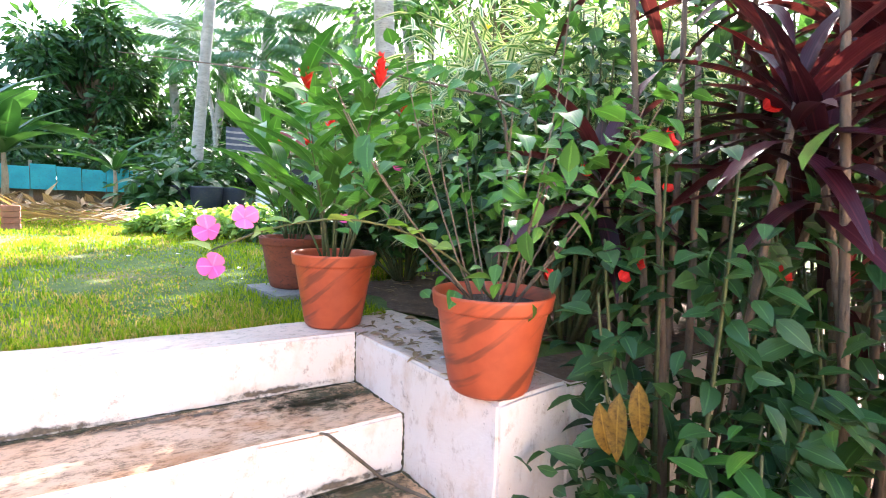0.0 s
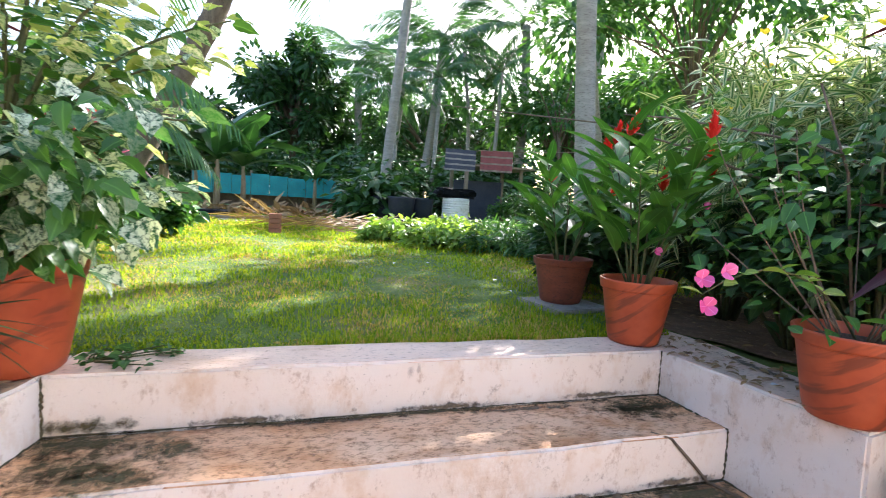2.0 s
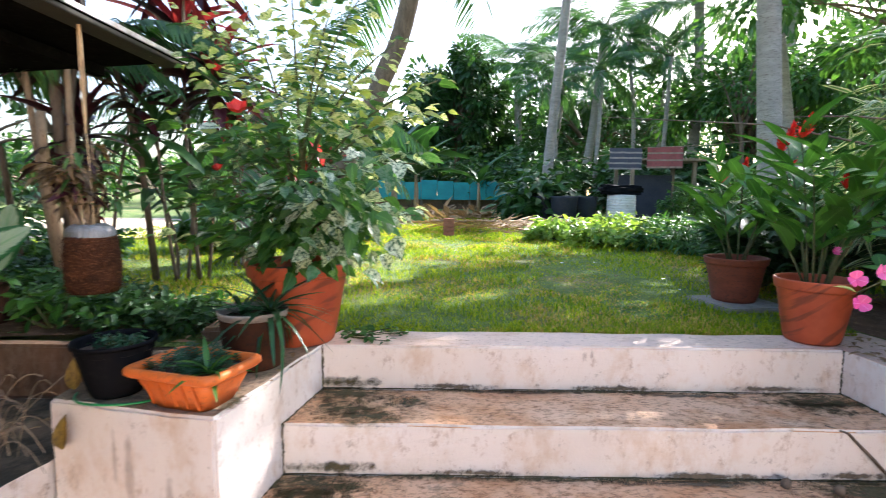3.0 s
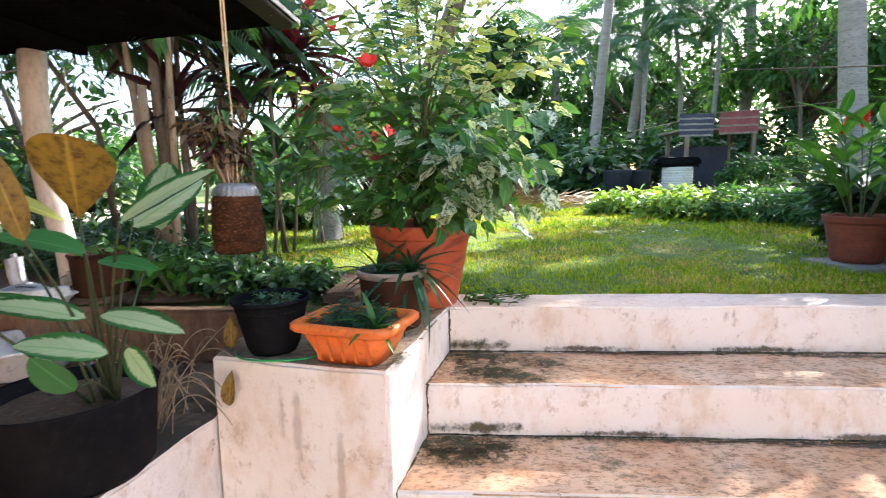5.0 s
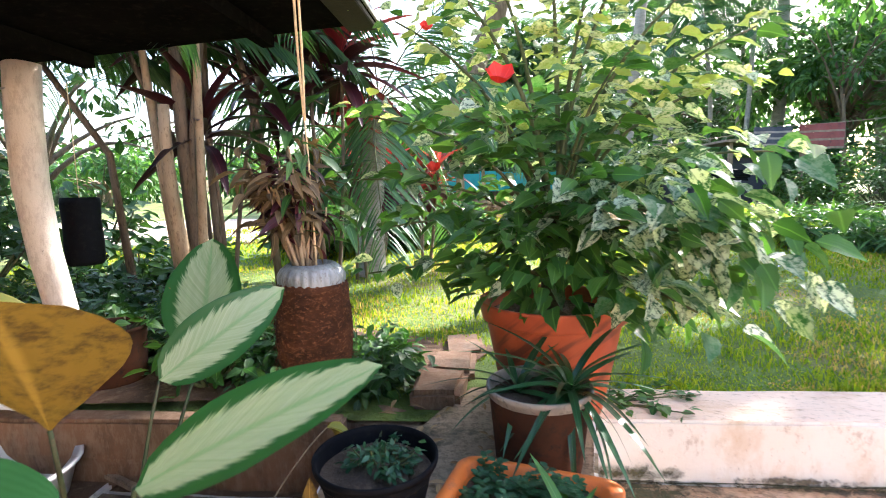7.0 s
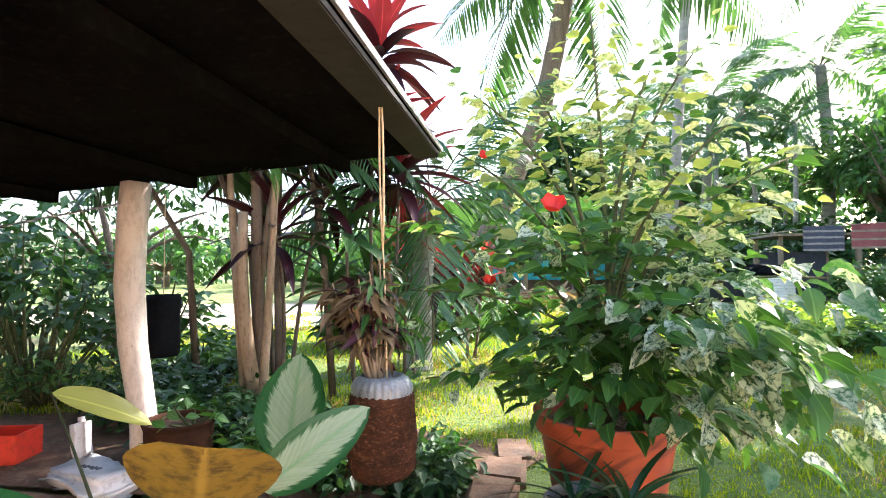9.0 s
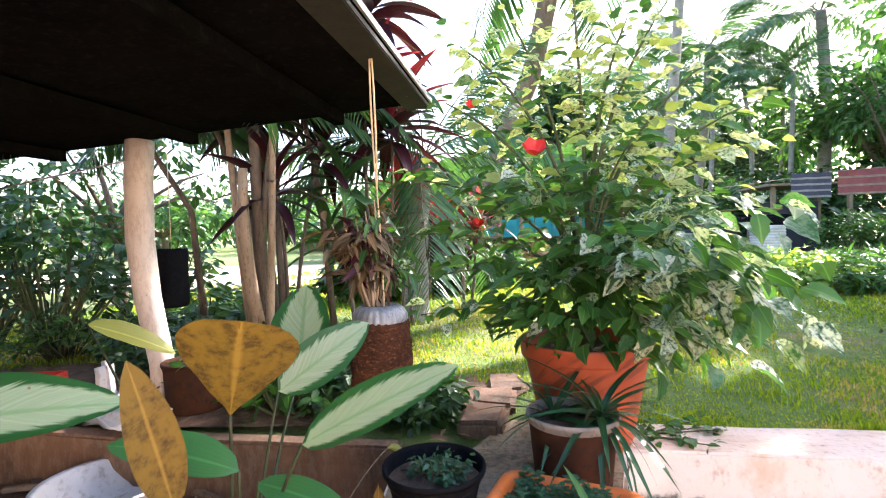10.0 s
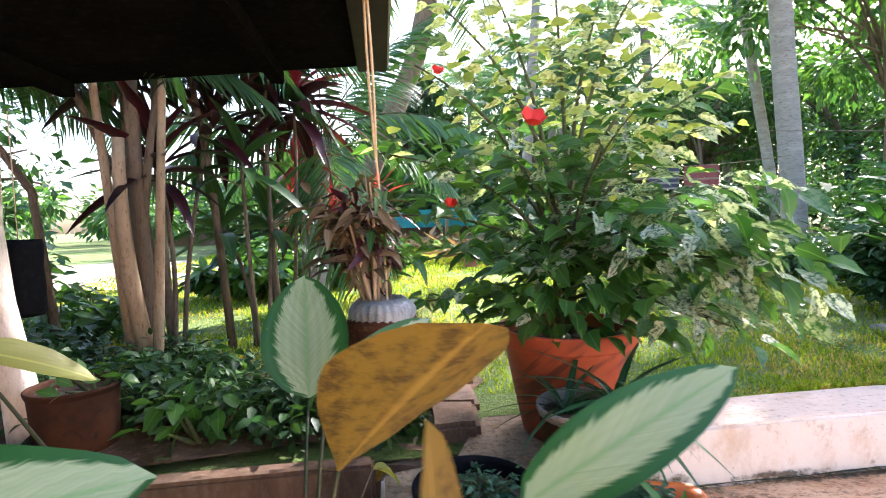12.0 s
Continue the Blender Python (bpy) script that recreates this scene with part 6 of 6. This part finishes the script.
for k, (x, y, x2, y2, z2) in enumerate(((1.70, 0.55, 1.74, 0.60, 1.15), (1.76, 0.50, 1.70, 0.52, 0.95), (1.62, 0.45, 1.50, 0.50, 0.7))):
    v, f = tube(curve_pts((x, y, LOW - 0.02), (x2, y2, z2), 0, (0.03, 0, 0), 8), [0.016 - 0.001 * i for i in range(9)], 7)
    thing("sapling", "thin bare grey-brown sapling among the shrubs", "sapling", group="saplings", me=mesh_of("sapling", v, f, [M_BARK], smooth=True))
dryl = thing("dead_leaves", "yellowed leaves hanging over the wall end", "leaves")
old_m = mesh_of("leaf", *leaf(0.16, 0.045, 6, 0.8, 0.5, 0.4)[:2], [L_OLD], leaf(0.16, 0.045, 6)[2], True)
for k, (x, y, z) in enumerate(((1.24, 0.36, 0.10), (1.29, 0.35, 0.12), (1.20, 0.38, 0.08))):
    child("leaf", old_m, dryl, m=place((x, y, z), (0.2 * (k - 1), -0.1, -1), 1.0, k))
RW = flower_mesh("flower", 0.03, 5, L_RED, 0.5, 0.9)
redf = thing("red_flowers", "red hanging flowers in the dark shrubs", "flowers")
rr = random.Random(12)
for k in range(9):
    child("flower", RW, redf, m=place((rr.uniform(1.35, 1.9), rr.uniform(0.25, 0.85), rr.uniform(0.25, 0.75)), (rr.gauss(0, .4), -0.5, -0.8), rr.uniform(.7, 1.2)))


# ---------------------------------------------------------------- shelter on the left
shelter = thing("shelter_roof", "low dark sheet roof of an open shelter", "roof", kind="structure")
X1, Y1, ZR = -1.775, 1.67, 1.215
def roof_z(x):
    return ZR - 0.062 * (X1 - x)


def roof_block(x0, x1, y0, y1, dz0, dz1, name, mat, corr=0.0):
    n = 40
    verts, faces = [], []
    for i in range(n + 1):
        for j in (0, 1):
            y = y0 + (y1 - y0) * i / n
            x = (x0, x1)[j]
            c = corr * math.sin(i * 2.2)
            verts += [(x, y, roof_z(x) + dz0 + c), (x, y, roof_z(x) + dz1 + c)]
    for i in range(n):
        a, b = 4 * i, 4 * (i + 1)
        faces += [(a, a + 2, b + 2, b), (a + 1, b + 1, b + 3, a + 3), (a, b, b + 1, a + 1), (a + 2, a + 3, b + 3, b + 2)]
    faces += [(0, 1, 3, 2), (4 * n, 4 * n + 2, 4 * n + 3, 4 * n + 1)]
    child(name, mesh_of(name, verts, faces, [mat]), shelter)


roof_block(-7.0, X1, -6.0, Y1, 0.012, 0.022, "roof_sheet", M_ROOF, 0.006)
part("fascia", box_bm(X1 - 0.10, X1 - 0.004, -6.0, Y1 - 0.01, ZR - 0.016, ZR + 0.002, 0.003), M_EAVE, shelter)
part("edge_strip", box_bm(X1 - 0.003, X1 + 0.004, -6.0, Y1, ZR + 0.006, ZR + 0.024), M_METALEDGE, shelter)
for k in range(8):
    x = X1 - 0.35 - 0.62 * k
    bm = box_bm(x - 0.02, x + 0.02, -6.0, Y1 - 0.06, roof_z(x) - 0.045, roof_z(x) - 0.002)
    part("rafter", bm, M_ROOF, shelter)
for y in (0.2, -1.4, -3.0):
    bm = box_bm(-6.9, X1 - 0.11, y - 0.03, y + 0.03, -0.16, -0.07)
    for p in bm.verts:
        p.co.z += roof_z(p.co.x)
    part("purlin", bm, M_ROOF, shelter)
thing("wall_shelter_back", "dark back wall of the shelter", "wall", me=bm_mesh("wall_shelter_back", box_bm(-7.2, -7.0, -6.0, 1.6, LOW, 1.7), M_OLDWALL), kind="structure")
thing("wall_house", "cream house wall behind the yard", "wall", me=bm_mesh("wall_house", box_bm(-7.0, 6.0, -6.2, -6.0, LOW, 2.6), M_PAINT), kind="structure")

pillar = thing("pillar", "bent cream-painted post under the shelter roof", "post", Matrix.Translation((-3.0, 1.68, -0.02)))
v, f = tube([(0.035, -0.02, -0.1), (0.005, 0.0, 0.22), (-0.04, -0.01, 0.5), (-0.055, -0.02, 0.75), (-0.04, -0.03, 1.0), (-0.025, -0.03, 1.17)], [0.050, 0.050, 0.053, 0.056, 0.056, 0.056], 18)
child("shaft", mesh_of("shaft", v, f, [M_PAINT], smooth=True), pillar)

# hanging coir pot on a rope
hx, hy = -1.822, 1.05
hang = thing("hanging_planter", "coir-wrapped bottle planter hanging on a jute rope", "hanging planter", Matrix.Translation((hx, hy, 0.50)))
v, f = lathe([(0, -0.205), (0.070, -0.205), (0.081, -0.185), (0.085, -0.12), (0.079, -0.05), (0.078, -0.02), (0.072, -0.008), (0.0, -0.01)], 36, 0.02)
bmx = mesh_of("coir_wrap", v, f, [M_COIR], smooth=True)
child("coir_wrap", bmx, hang, "shaggy brown coir")
v, f = lathe([(0.073, -0.012), (0.074, 0.006), (0.066, 0.020), (0.050, 0.032), (0.046, 0.022), (0.0, 0.018)], 130)
v = [(x * (1 + 0.018 * math.cos(26 * math.atan2(y, x))), y * (1 + 0.018 * math.cos(26 * math.atan2(y, x))), z) for x, y, z in v]
child("bottle_top", mesh_of("bottle_top", v, f, [M_CLEAR], smooth=True), hang, "cloudy plastic shoulder")
rf = random.Random(2)
fib = []
for k in range(1800):
    a, z = rf.uniform(0, 6.28), rf.uniform(-0.2, -0.01)
    rad = 0.079 + 0.004 * (z < -0.06)
    fib.append(place((rad * math.cos(a), rad * math.sin(a), z), (-math.sin(a) + 0.5 * rf.gauss(0, 1), math.cos(a) + 0.5 * rf.gauss(0, 1), rf.gauss(0, 0.7)), rf.uniform(.5, 1.3)))
child("fibre_mat", scatter("fibre_mat", leaf(0.03, 0.0016, 2, 0.6, 0.2, 0.2), fib, [M_COIR]), hang, kind="stuff")
for q in (-1, 1):
    v, f = tube(curve_pts((0.0, 0.008, 0.34), (0.002 * q - 0.01, 0.02, 0.735), 0, (0.004 * q, 0, 0), 12), 0.0031, 6)
    child("rope", mesh_of("rope", v, f, [M_ROPE], smooth=True), hang, "pale jute rope")
v, f = tube(curve_pts((0.012, 0.0, 0.02), (0.0, 0.008, 0.345), 0, (0.002, 0, 0), 8), 0.0024, 6)
child("rope", mesh_of("rope", v, f, [M_ROPE], smooth=True), hang, "thin single jute strand")
v, f = tube([(-0.01, 0.02, 0.72), (-0.008, 0.02, 0.735), (-0.012, 0.02, 0.75)], 0.003, 6)
child("hook", mesh_of("hook", v, f, [M_METALEDGE]), hang)
for k, (m_, h_, br, pr, lab) in enumerate(((L_DRYDARK, 0.36, 8, 26, "dried brown leafy stems in the hanging planter"), (L_CORDY, 0.26, 5, 22, "dull purple leafy stems in the hanging planter"), (L_SHRUB, 0.36, 3, 14, "small green shoots above the hanging planter"))):
    bush("orchid", lab, (hx - 0.02, hy + 0.01 * k, 0.510), h_, 0.10, br, pr, leaf(0.055, 0.017, 5, 0.8, 0.5, 0.6), m_, (0.6, 1.2), 310 + k, stem=M_CANE, r0=0.004, jitter=0.018, low=0.2, category="plant", group="orchids", lean=(-0.03, 0.0))

bagp = thing("hanging_grow_bag", "black grow bag hanging beyond the pillar", "grow bag", Matrix.Translation((-3.2, 2.04, 0.385)) @ Matrix.Diagonal((0.82, 0.82, 0.82, 1)))
v, f = lathe([(0, 0), (0.075, 0.0), (0.085, 0.02), (0.088, 0.12), (0.084, 0.24), (0.090, 0.33), (0.086, 0.36), (0.078, 0.35), (0, 0.32)], 20, 0.05)
child("bag", mesh_of("bag", v, f, [M_BLACK], smooth=True), bagp)
v, f = tube(curve_pts((0, 0, 0.32), (0, 0, 0.95), 0), 0.003, 5)
child("cord", mesh_of("cord", v, f, [M_ROPE]), bagp)

# clump of old stems with cordylines
clump = thing("stem_clump", "clump of old bare brown stems", "shrub", Matrix.Translation((-2.94, 2.62, 0)))
rc = random.Random(6)
for k in range(7):
    x, y = rc.gauss(0, 0.07), rc.gauss(0, 0.10)
    pts = curve_pts((x, y, -0.05), (x * 2.2 + rc.gauss(0.03, 0.12), y * 2 + rc.gauss(0, .1), rc.uniform(1.1, 1.9)), 0, (rc.gauss(0, .04), rc.gauss(0, .04), 0), 8)
    v, f = tube(pts, [(0.045 if k < 3 else 0.026) * (1 - 0.45 * i / 8) for i in range(9)], 7)
    child("stem", mesh_of("stem", v, f, [M_BARK if k % 3 else M_CANE], smooth=True), clump)
cordyline("tall green and maroon cordyline over the clump", (-2.92, 2.68, 0.0), 3, 1.65, 20, 0.42, 0.07, L_CORDY, 11, 0.35)
cordyline("tall crimson cordyline above the shelter roof", (-2.45, 3.10, 0.0), 3, 2.35, 34, 0.52, 0.10, L_CORDY, 12, 0.18, top_mat=L_PINKRED)
cordyline("crimson cordyline beside the lawn", (-2.36, 4.1, 0.0), 4, 0.90, 16, 0.38, 0.065, L_CORDY, 13, 0.18, top_mat=L_PINKRED)
cordyline("crimson cordyline beside the lawn", (-2.0, 4.5, 0.0), 4, 0.92, 16, 0.38, 0.065, L_CORDY, 14, 0.18, top_mat=L_PINKRED)
cordyline("slender cordyline with hanging crimson leaves", (-2.36, 3.57, 0.0), 2, 1.5, 9, 0.34, 0.07, L_PINKRED, 16, 0.10)
cordyline("dark green cordyline beside the clump", (-2.55, 3.0, 0.0), 3, 1.1, 14, 0.42, 0.08, L_DARK, 15, 0.25)
for k, (x, y, z, s) in enumerate(((-3.75, 2.40, 1.52, 0.8), (-3.2, 2.35, 1.50, 0.75), (-2.75, 2.60, 1.62, 0.75))):
    fan = thing("hanging_palm", "dark drooping palm leaves behind the roof", "palm", Matrix.Translation((x, y, 0)), "hanging palm leaves")
    v, f = tube([(0.25 - 0.1 * k, 0.35, -0.05), (0.2 - 0.1 * k, 0.3, z * 0.6), (0, 0, z)], [0.026, 0.02, 0.014], 7)
    child("trunk", mesh_of("trunk", v, f, [M_BARK], smooth=True), fan)
    for j in range(9):
        a = 0.7 * j + k
        child("frond", DROOP_FRONDS[j % 2], fan, m=place((0, 0, z), (math.cos(a), math.sin(a), 0.35), s * rc.uniform(0.8, 1.1), rc.gauss(0, .3)))


# ---------------------------------------------------------------- the big-leaved plant on the ledge
planter = thing("planter_bag", "black planter on the white ledge", "planter", Matrix.Translation((-2.02, 0.50, -0.20)))
v, f = lathe([(0, 0), (0.15, 0.0), (0.165, 0.02), (0.185, 0.22), (0.19, 0.23), (0.18, 0.22), (0.165, 0.19), (0, 0.19)], 30, 0.03)
child("body", mesh_of("body", v, f, [M_BLACK], smooth=True), planter)
v, f = disc_top(0.165, 0.195)
child("soil", mesh_of("soil", v, f, [M_SOIL], smooth=True), planter)
BASE = Vector((-1.93, 0.50, -0.03))
dumb = thing("dumb_cane", "big-leaved plant with pale-centred leaves, some withered", "plant", Matrix.Translation(BASE))


def big_leaf(tip_from, tip_to, width, mat, roll=0.0, up=(0, -0.5, 1), label="", droop=0.18, belly=0.45):
    a, b = Vector(tip_from) - BASE, Vector(tip_to) - BASE
    L = (b - a).length
    v, f = tube(curve_pts((0.03 * math.cos(9 * L), 0.03 * math.sin(9 * L), 0), a, 0, (0, 0, 0.04), 6), [0.0046 * (1 - 0.5 * i / 6) for i in range(7)], 6)
    stalk = child("stalk", mesh_of("stalk", v, f, [M_STALK], smooth=True), dumb)
    lv, lf, luv = leaf(L, width, 14, 0.62, 0.22, droop, belly, 0.008)
    child("leaf", mesh_of("leaf", lv, lf, [mat], luv, True), stalk, label, m=place(a, b - a + Vector((0, 0, droop * L * 0.7)), 1.0, roll, up))


big_leaf((-1.955, 0.82, 0.395), (-1.965, 0.90, 0.605), 0.155, L_DUMB, 0.0, (0, -1, 0.25), "pale leaf with a green edge", 0.05)
big_leaf((-1.905, 0.629, 0.425), (-1.738, 0.70, 0.54), 0.095, L_DUMB, 0.2, (0.1, -1, 0.6), "pale leaf with a green edge", 0.08)
big_leaf((-1.865, 0.405, 0.462), (-1.748, 0.255, 0.632), 0.150, L_OLD, 0.0, (-0.15, 0.55, 0.62), "yellow-brown withering leaf", 0.04, 0.66)
big_leaf((-1.80, 0.195, 0.440), (-1.782, 0.125, 0.605), 0.050, L_OLD, 0.5, (0.5, -1, 0.1), "brown rolled leaf", 0.1)
big_leaf((-1.712, 0.318, 0.460), (-1.512, 0.316, 0.562), 0.072, L_DUMB, 0.1, (0, -0.6, 0.9), "pale leaf with a green edge", 0.08)
big_leaf((-2.29, 0.22, 0.482), (-2.01, 0.36, 0.488), 0.135, L_DUMB, 0.0, (0.1, -0.55, 0.8), "pale leaf with brown rusty patches", 0.16, 0.42)
big_leaf((-2.48, 0.79, 0.525), (-2.36, 0.95, 0.42), 0.085, L_YOUNGDUMB, 0.0, (0, -0.6, 0.8), "yellowing drooping leaf", 0.12)
big_leaf((-2.02, 0.46, 0.25), (-2.32, 0.36, 0.24), 0.10, L_DUMB, 0.0, (0, -0.4, 1), "pale leaf with a green edge", 0.25)
big_leaf((-1.80, 0.36, 0.17), (-1.95, 0.29, 0.215), 0.085, L_DUMB, 0.0, (0, -0.5, 1), "pale leaf with a green edge", 0.1)
big_leaf((-1.82, 0.38, 0.255), (-1.60, 0.31, 0.235), 0.065, L_DUMB, 0.0, (0, -0.5, 1), "pale leaf with a green edge", 0.1)
big_leaf((-1.745, 0.345, 0.19), (-1.655, 0.29, 0.125), 0.055, L_DUMB, 0.3, (0.3, -1, 0.4), "pale drooping leaf", 0.05)
big_leaf((-1.86, 0.33, 0.10), (-1.90, 0.27, 0.19), 0.07, L_GREEN, 0.0, (0, -1, 0.4), "green leaf", 0.05)
big_leaf((-1.84, 0.36, 0.25), (-2.02, 0.30, 0.30), 0.07, L_DUMB, 0.0, (0, -0.5, 1), "pale leaf with a green edge", 0.15)
big_leaf((-1.81, 0.38, 0.375), (-1.66, 0.34, 0.36), 0.05, L_GREEN, 0.0, (0, -0.4, 1), "green leaf", 0.1)
big_leaf((-1.84, 0.38, 0.39), (-2.02, 0.34, 0.44), 0.075, L_GREEN, 0.0, (0, -0.4, 1), "green leaf", 0.2)
rd = random.Random(9)
stalks = []
for k in range(48):
    L = rd.uniform(0.18, 0.48)
    p0 = Vector((-1.99 + rd.gauss(0, .04), 0.72 + rd.gauss(0, .05), -0.18))
    p1 = p0 + Vector((L * rd.uniform(-0.5, 0.7), -0.25 * L * rd.random(), rd.uniform(0.06, 0.30)))
    stalks.append(tube(curve_pts(p0, p1, 0, (0, 0, 0.10), 16), 0.0016, 4))
v, f = join(stalks)
thing("dry_grass", "tuft of dry bent straw stalks beside the planter", "dry grass", me=mesh_of("dry_grass", v, f, [M_DRY]), kind="stuff")
wilt = thing("wilted_leaf", "small wilted yellow leaf on a long dry stalk", "leaf")
v, f = tube(curve_pts((-1.98, 0.74, -0.17), (-1.865, 1.22, 0.06), 0, (0, 0, 0.05), 10), 0.002, 5)
stalk = child("stalk", mesh_of("stalk", v, f, [M_DRY]), wilt)
lv, lf, luv = leaf(0.09, 0.045, 8, 0.8, 0.7, 0.5, 0.4, 0.02)
for k, (d, m_) in enumerate((((0.9, 0.3, -0.25), L_YOUNGDUMB), ((0.4, 0.8, -0.5), L_OLD))):
    child("leaf", mesh_of("leaf", lv, lf, [m_], luv, True), stalk, m=place((-1.865, 1.22, 0.06), d, 1.0 - 0.25 * k, 0.4 * k))
for k, (x, y, z, a) in enumerate(((-1.755, 0.775, -0.14, 0.0), (-1.80, 0.90, 0.0, 0.4))):
    lv, lf, luv = leaf(0.11, 0.045, 6, 0.8, 0.6, 0.2)
    thing("dead_leaf", "curled brown dead leaf clinging to the wall", "leaf", place((x, y - 0.005, z), (0.1, -0.1, 1), 1.0, a, (0, -1, 0)), "dead leaves", me=mesh_of("dead_leaf", lv, lf, [L_OLD], luv, True))
lv, lf, luv = leaf(0.09, 0.03, 6, 0.8, 0.8, 0.4)
thing("dead_leaf", "pale curled dead leaf on the lawn", "leaf", place((0.705, 3.17, 0.035), (0.5, 0.9, 0.1), 1.0, 0.6), "dead leaves", me=mesh_of("dead_leaf", lv, lf, [M_DRY], luv, True))
lv, lf, luv = leaf(0.12, 0.06, 6, 0.8, 0.8, 0.4)
thing("dead_leaf", "brown curled dead leaf on the lawn", "leaf", place((-1.25, 2.60, 0.05), (-0.5, 0.4, 0.5), 1.0, 0.6), "dead leaves", me=mesh_of("dead_leaf", lv, lf, [L_DRY], luv, True))

# clutter under the shelter
tub_v, tub_f = lathe([(0, 0), (0.15, 0.0), (0.17, 0.01), (0.20, 0.11), (0.215, 0.115), (0.215, 0.125), (0.195, 0.12), (0.16, 0.02), (0, 0.015)], 34)
thing("basin", "scuffed white plastic basin on the earth bed", "basin", Matrix.Translation((-2.84, 1.20, -0.20)), me=mesh_of("basin", tub_v, tub_f, [M_PALEPLASTIC], smooth=True))
rbx = thing("red_container", "open red plastic container beside the kerb", "container", Matrix.Translation((-3.64, 1.66, 0.0)) @ Matrix.Rotation(0.25, 4, 'Z'))
for x0, x1, y0, y1, z0, z1 in ((-0.11, 0.11, -0.08, 0.08, 0.0, 0.008), (-0.11, 0.11, -0.08, -0.073, 0.008, 0.13), (-0.11, 0.11, 0.073, 0.08, 0.008, 0.13), (-0.11, -0.103, -0.073, 0.073, 0.008, 0.13), (0.103, 0.11, -0.073, 0.073, 0.008, 0.13)):
    part("panel", box_bm(x0, x1, y0, y1, z0, z1, 0.002), M_REDPLASTIC, rbx)
sack = thing("sack", "crumpled white plastic sack with printed marks", "sack", Matrix.Translation((-3.04, 1.50, -0.002)) @ Matrix.Rotation(-0.35, 4, 'Z'))
bm = box_bm(-0.20, 0.20, -0.10, 0.10, 0, 0.075, 0.034, 3, 0.030, 5, 7)
part("body", bm, M_PALEPLASTIC, sack, smooth=True)
bm = box_bm(-0.035, 0.035, -0.028, 0.028, 0, 0.17, 0.022, 2, 0.022, 4, 11)
part("gathered_mouth", bm, M_PALEPLASTIC, sack, "gathered crumpled mouth", m=Matrix.Translation((-0.16, 0.04, 0.05)) @ Matrix.Rotation(-0.35, 4, 'Y'), smooth=True)
for k in range(5):
    part("printed_bar", box_bm(-0.006, 0.006 + 0.002 * (k % 2), -0.012 + 0.004 * (k % 3), 0.010, 0, 0.003), M_DARK, sack, "unreadable dark print", m=Matrix.Translation((-0.03 + 0.020 * k, -0.03 + 0.004 * k, 0.083)))
for k in range(9):
    thing("stick", "broken grey stick on the earth bed", "stick", Matrix.Translation((-3.4 + rd.uniform(-.6, .9), 1.35 + rd.uniform(-.25, .3), -0.19)) @ Matrix.Rotation(rd.uniform(-.6, .6), 4, 'Z'), "sticks",
          me=bm_mesh("stick", box_bm(-0.2, 0.2, -0.012, 0.012, 0, 0.02, 0.004), M_WOOD))
bush("shrub", "bright green seedling by the pillar", (-2.42, 1.62, 0.0), 0.22, 0.14, 9, 8, leaf(0.09, 0.05, 4), L_GINGER, (0.6, 1.1), 301, jitter=0.03, category="plant")
bush("shrub", "small plant in the brown pot", (POT2[0] + 0.06, POT2[1], 0.18), 0.1, 0.1, 5, 3, leaf(0.055, 0.035, 4), L_GINGER, (0.7, 1.2), 302, jitter=0.02, category="plant")

v, f = tube([(-3.9, 1.55, 0.92), (-3.4, 1.57, 1.0), (-3.03, 1.60, 1.06)], 0.004, 5)
thing("wire", "thin pale wire under the shelter roof", "wire", me=mesh_of("wire", v, f, [M_METALEDGE]))
for k, pts in enumerate((((1.85, 0.92, 0.69), (1.52, 1.20, 0.89), (1.11, 1.50, 0.985), (0.95, 1.62, 1.0)), ((1.45, 1.35, 0.75), (1.17, 1.53, 0.88), (0.96, 1.81, 0.99), (0.39, 2.6, 1.14)), ((1.5, 0.95, 0.2), (1.38, 0.95, 0.75), (1.27, 1.0, 1.05)))):
    v, f = tube(pts, [0.006, 0.005, 0.004, 0.002][:len(pts)], 6)
    thing("bare_twig", "thin dark bare twig reaching out of the shrubs", "twig", group="bare twigs", me=mesh_of("bare_twig", v, f, [M_BARK], smooth=True))

# fallen leaves and petals
rl = random.Random(77)
litter = []
for k in range(420):
    if k < 120:
        p = (rl.uniform(1.12, 1.40), rl.uniform(0.75, 1.65), 0.006)
    elif k < 260:
        p = (rl.uniform(1.45, 2.6), rl.uniform(1.0, 2.4), 0.02)
    elif k < 360:
        p = (rl.uniform(-3.6, -2.0), rl.uniform(0.5, 1.25), -0.192)
    else:
        p = (rl.uniform(-1.80, -1.15), rl.uniform(0.85, 1.6), 0.006)
    litter.append(place(p, (rl.gauss(0, 1), rl.gauss(0, 1), rl.uniform(-0.05, 0.2)), rl.uniform(0.35, 1.0), rl.gauss(0, 0.2)))
thing("leaf_litter", "scattered brown fallen leaves on wall tops and earth", "leaf litter", me=scatter("leaf_litter", leaf(0.06, 0.022, 4, 0.8, 0.4, 0.15), litter, [L_DRY]), kind="stuff")
pm = mesh_of("petal", *leaf(0.03, 0.022, 4, 0.6, 0.3, 0.1)[:2], [M_PALEPLASTIC], leaf(0.03, 0.022, 4)[2], True)
for k, (x, y) in enumerate(((0.95, 2.65), (1.05, 3.1), (0.45, 3.9), (0.8, 4.0), (1.22, 0.98), (1.30, 1.05))):
    thing("petal", "small pale petal lying on the ground", "petal", place((x, y, (0.03 if y > 2 else 0.006)), (rl.gauss(0, 1), rl.gauss(0, 1), 0.1), rl.uniform(0.8, 1.4)), "petals", me=pm)
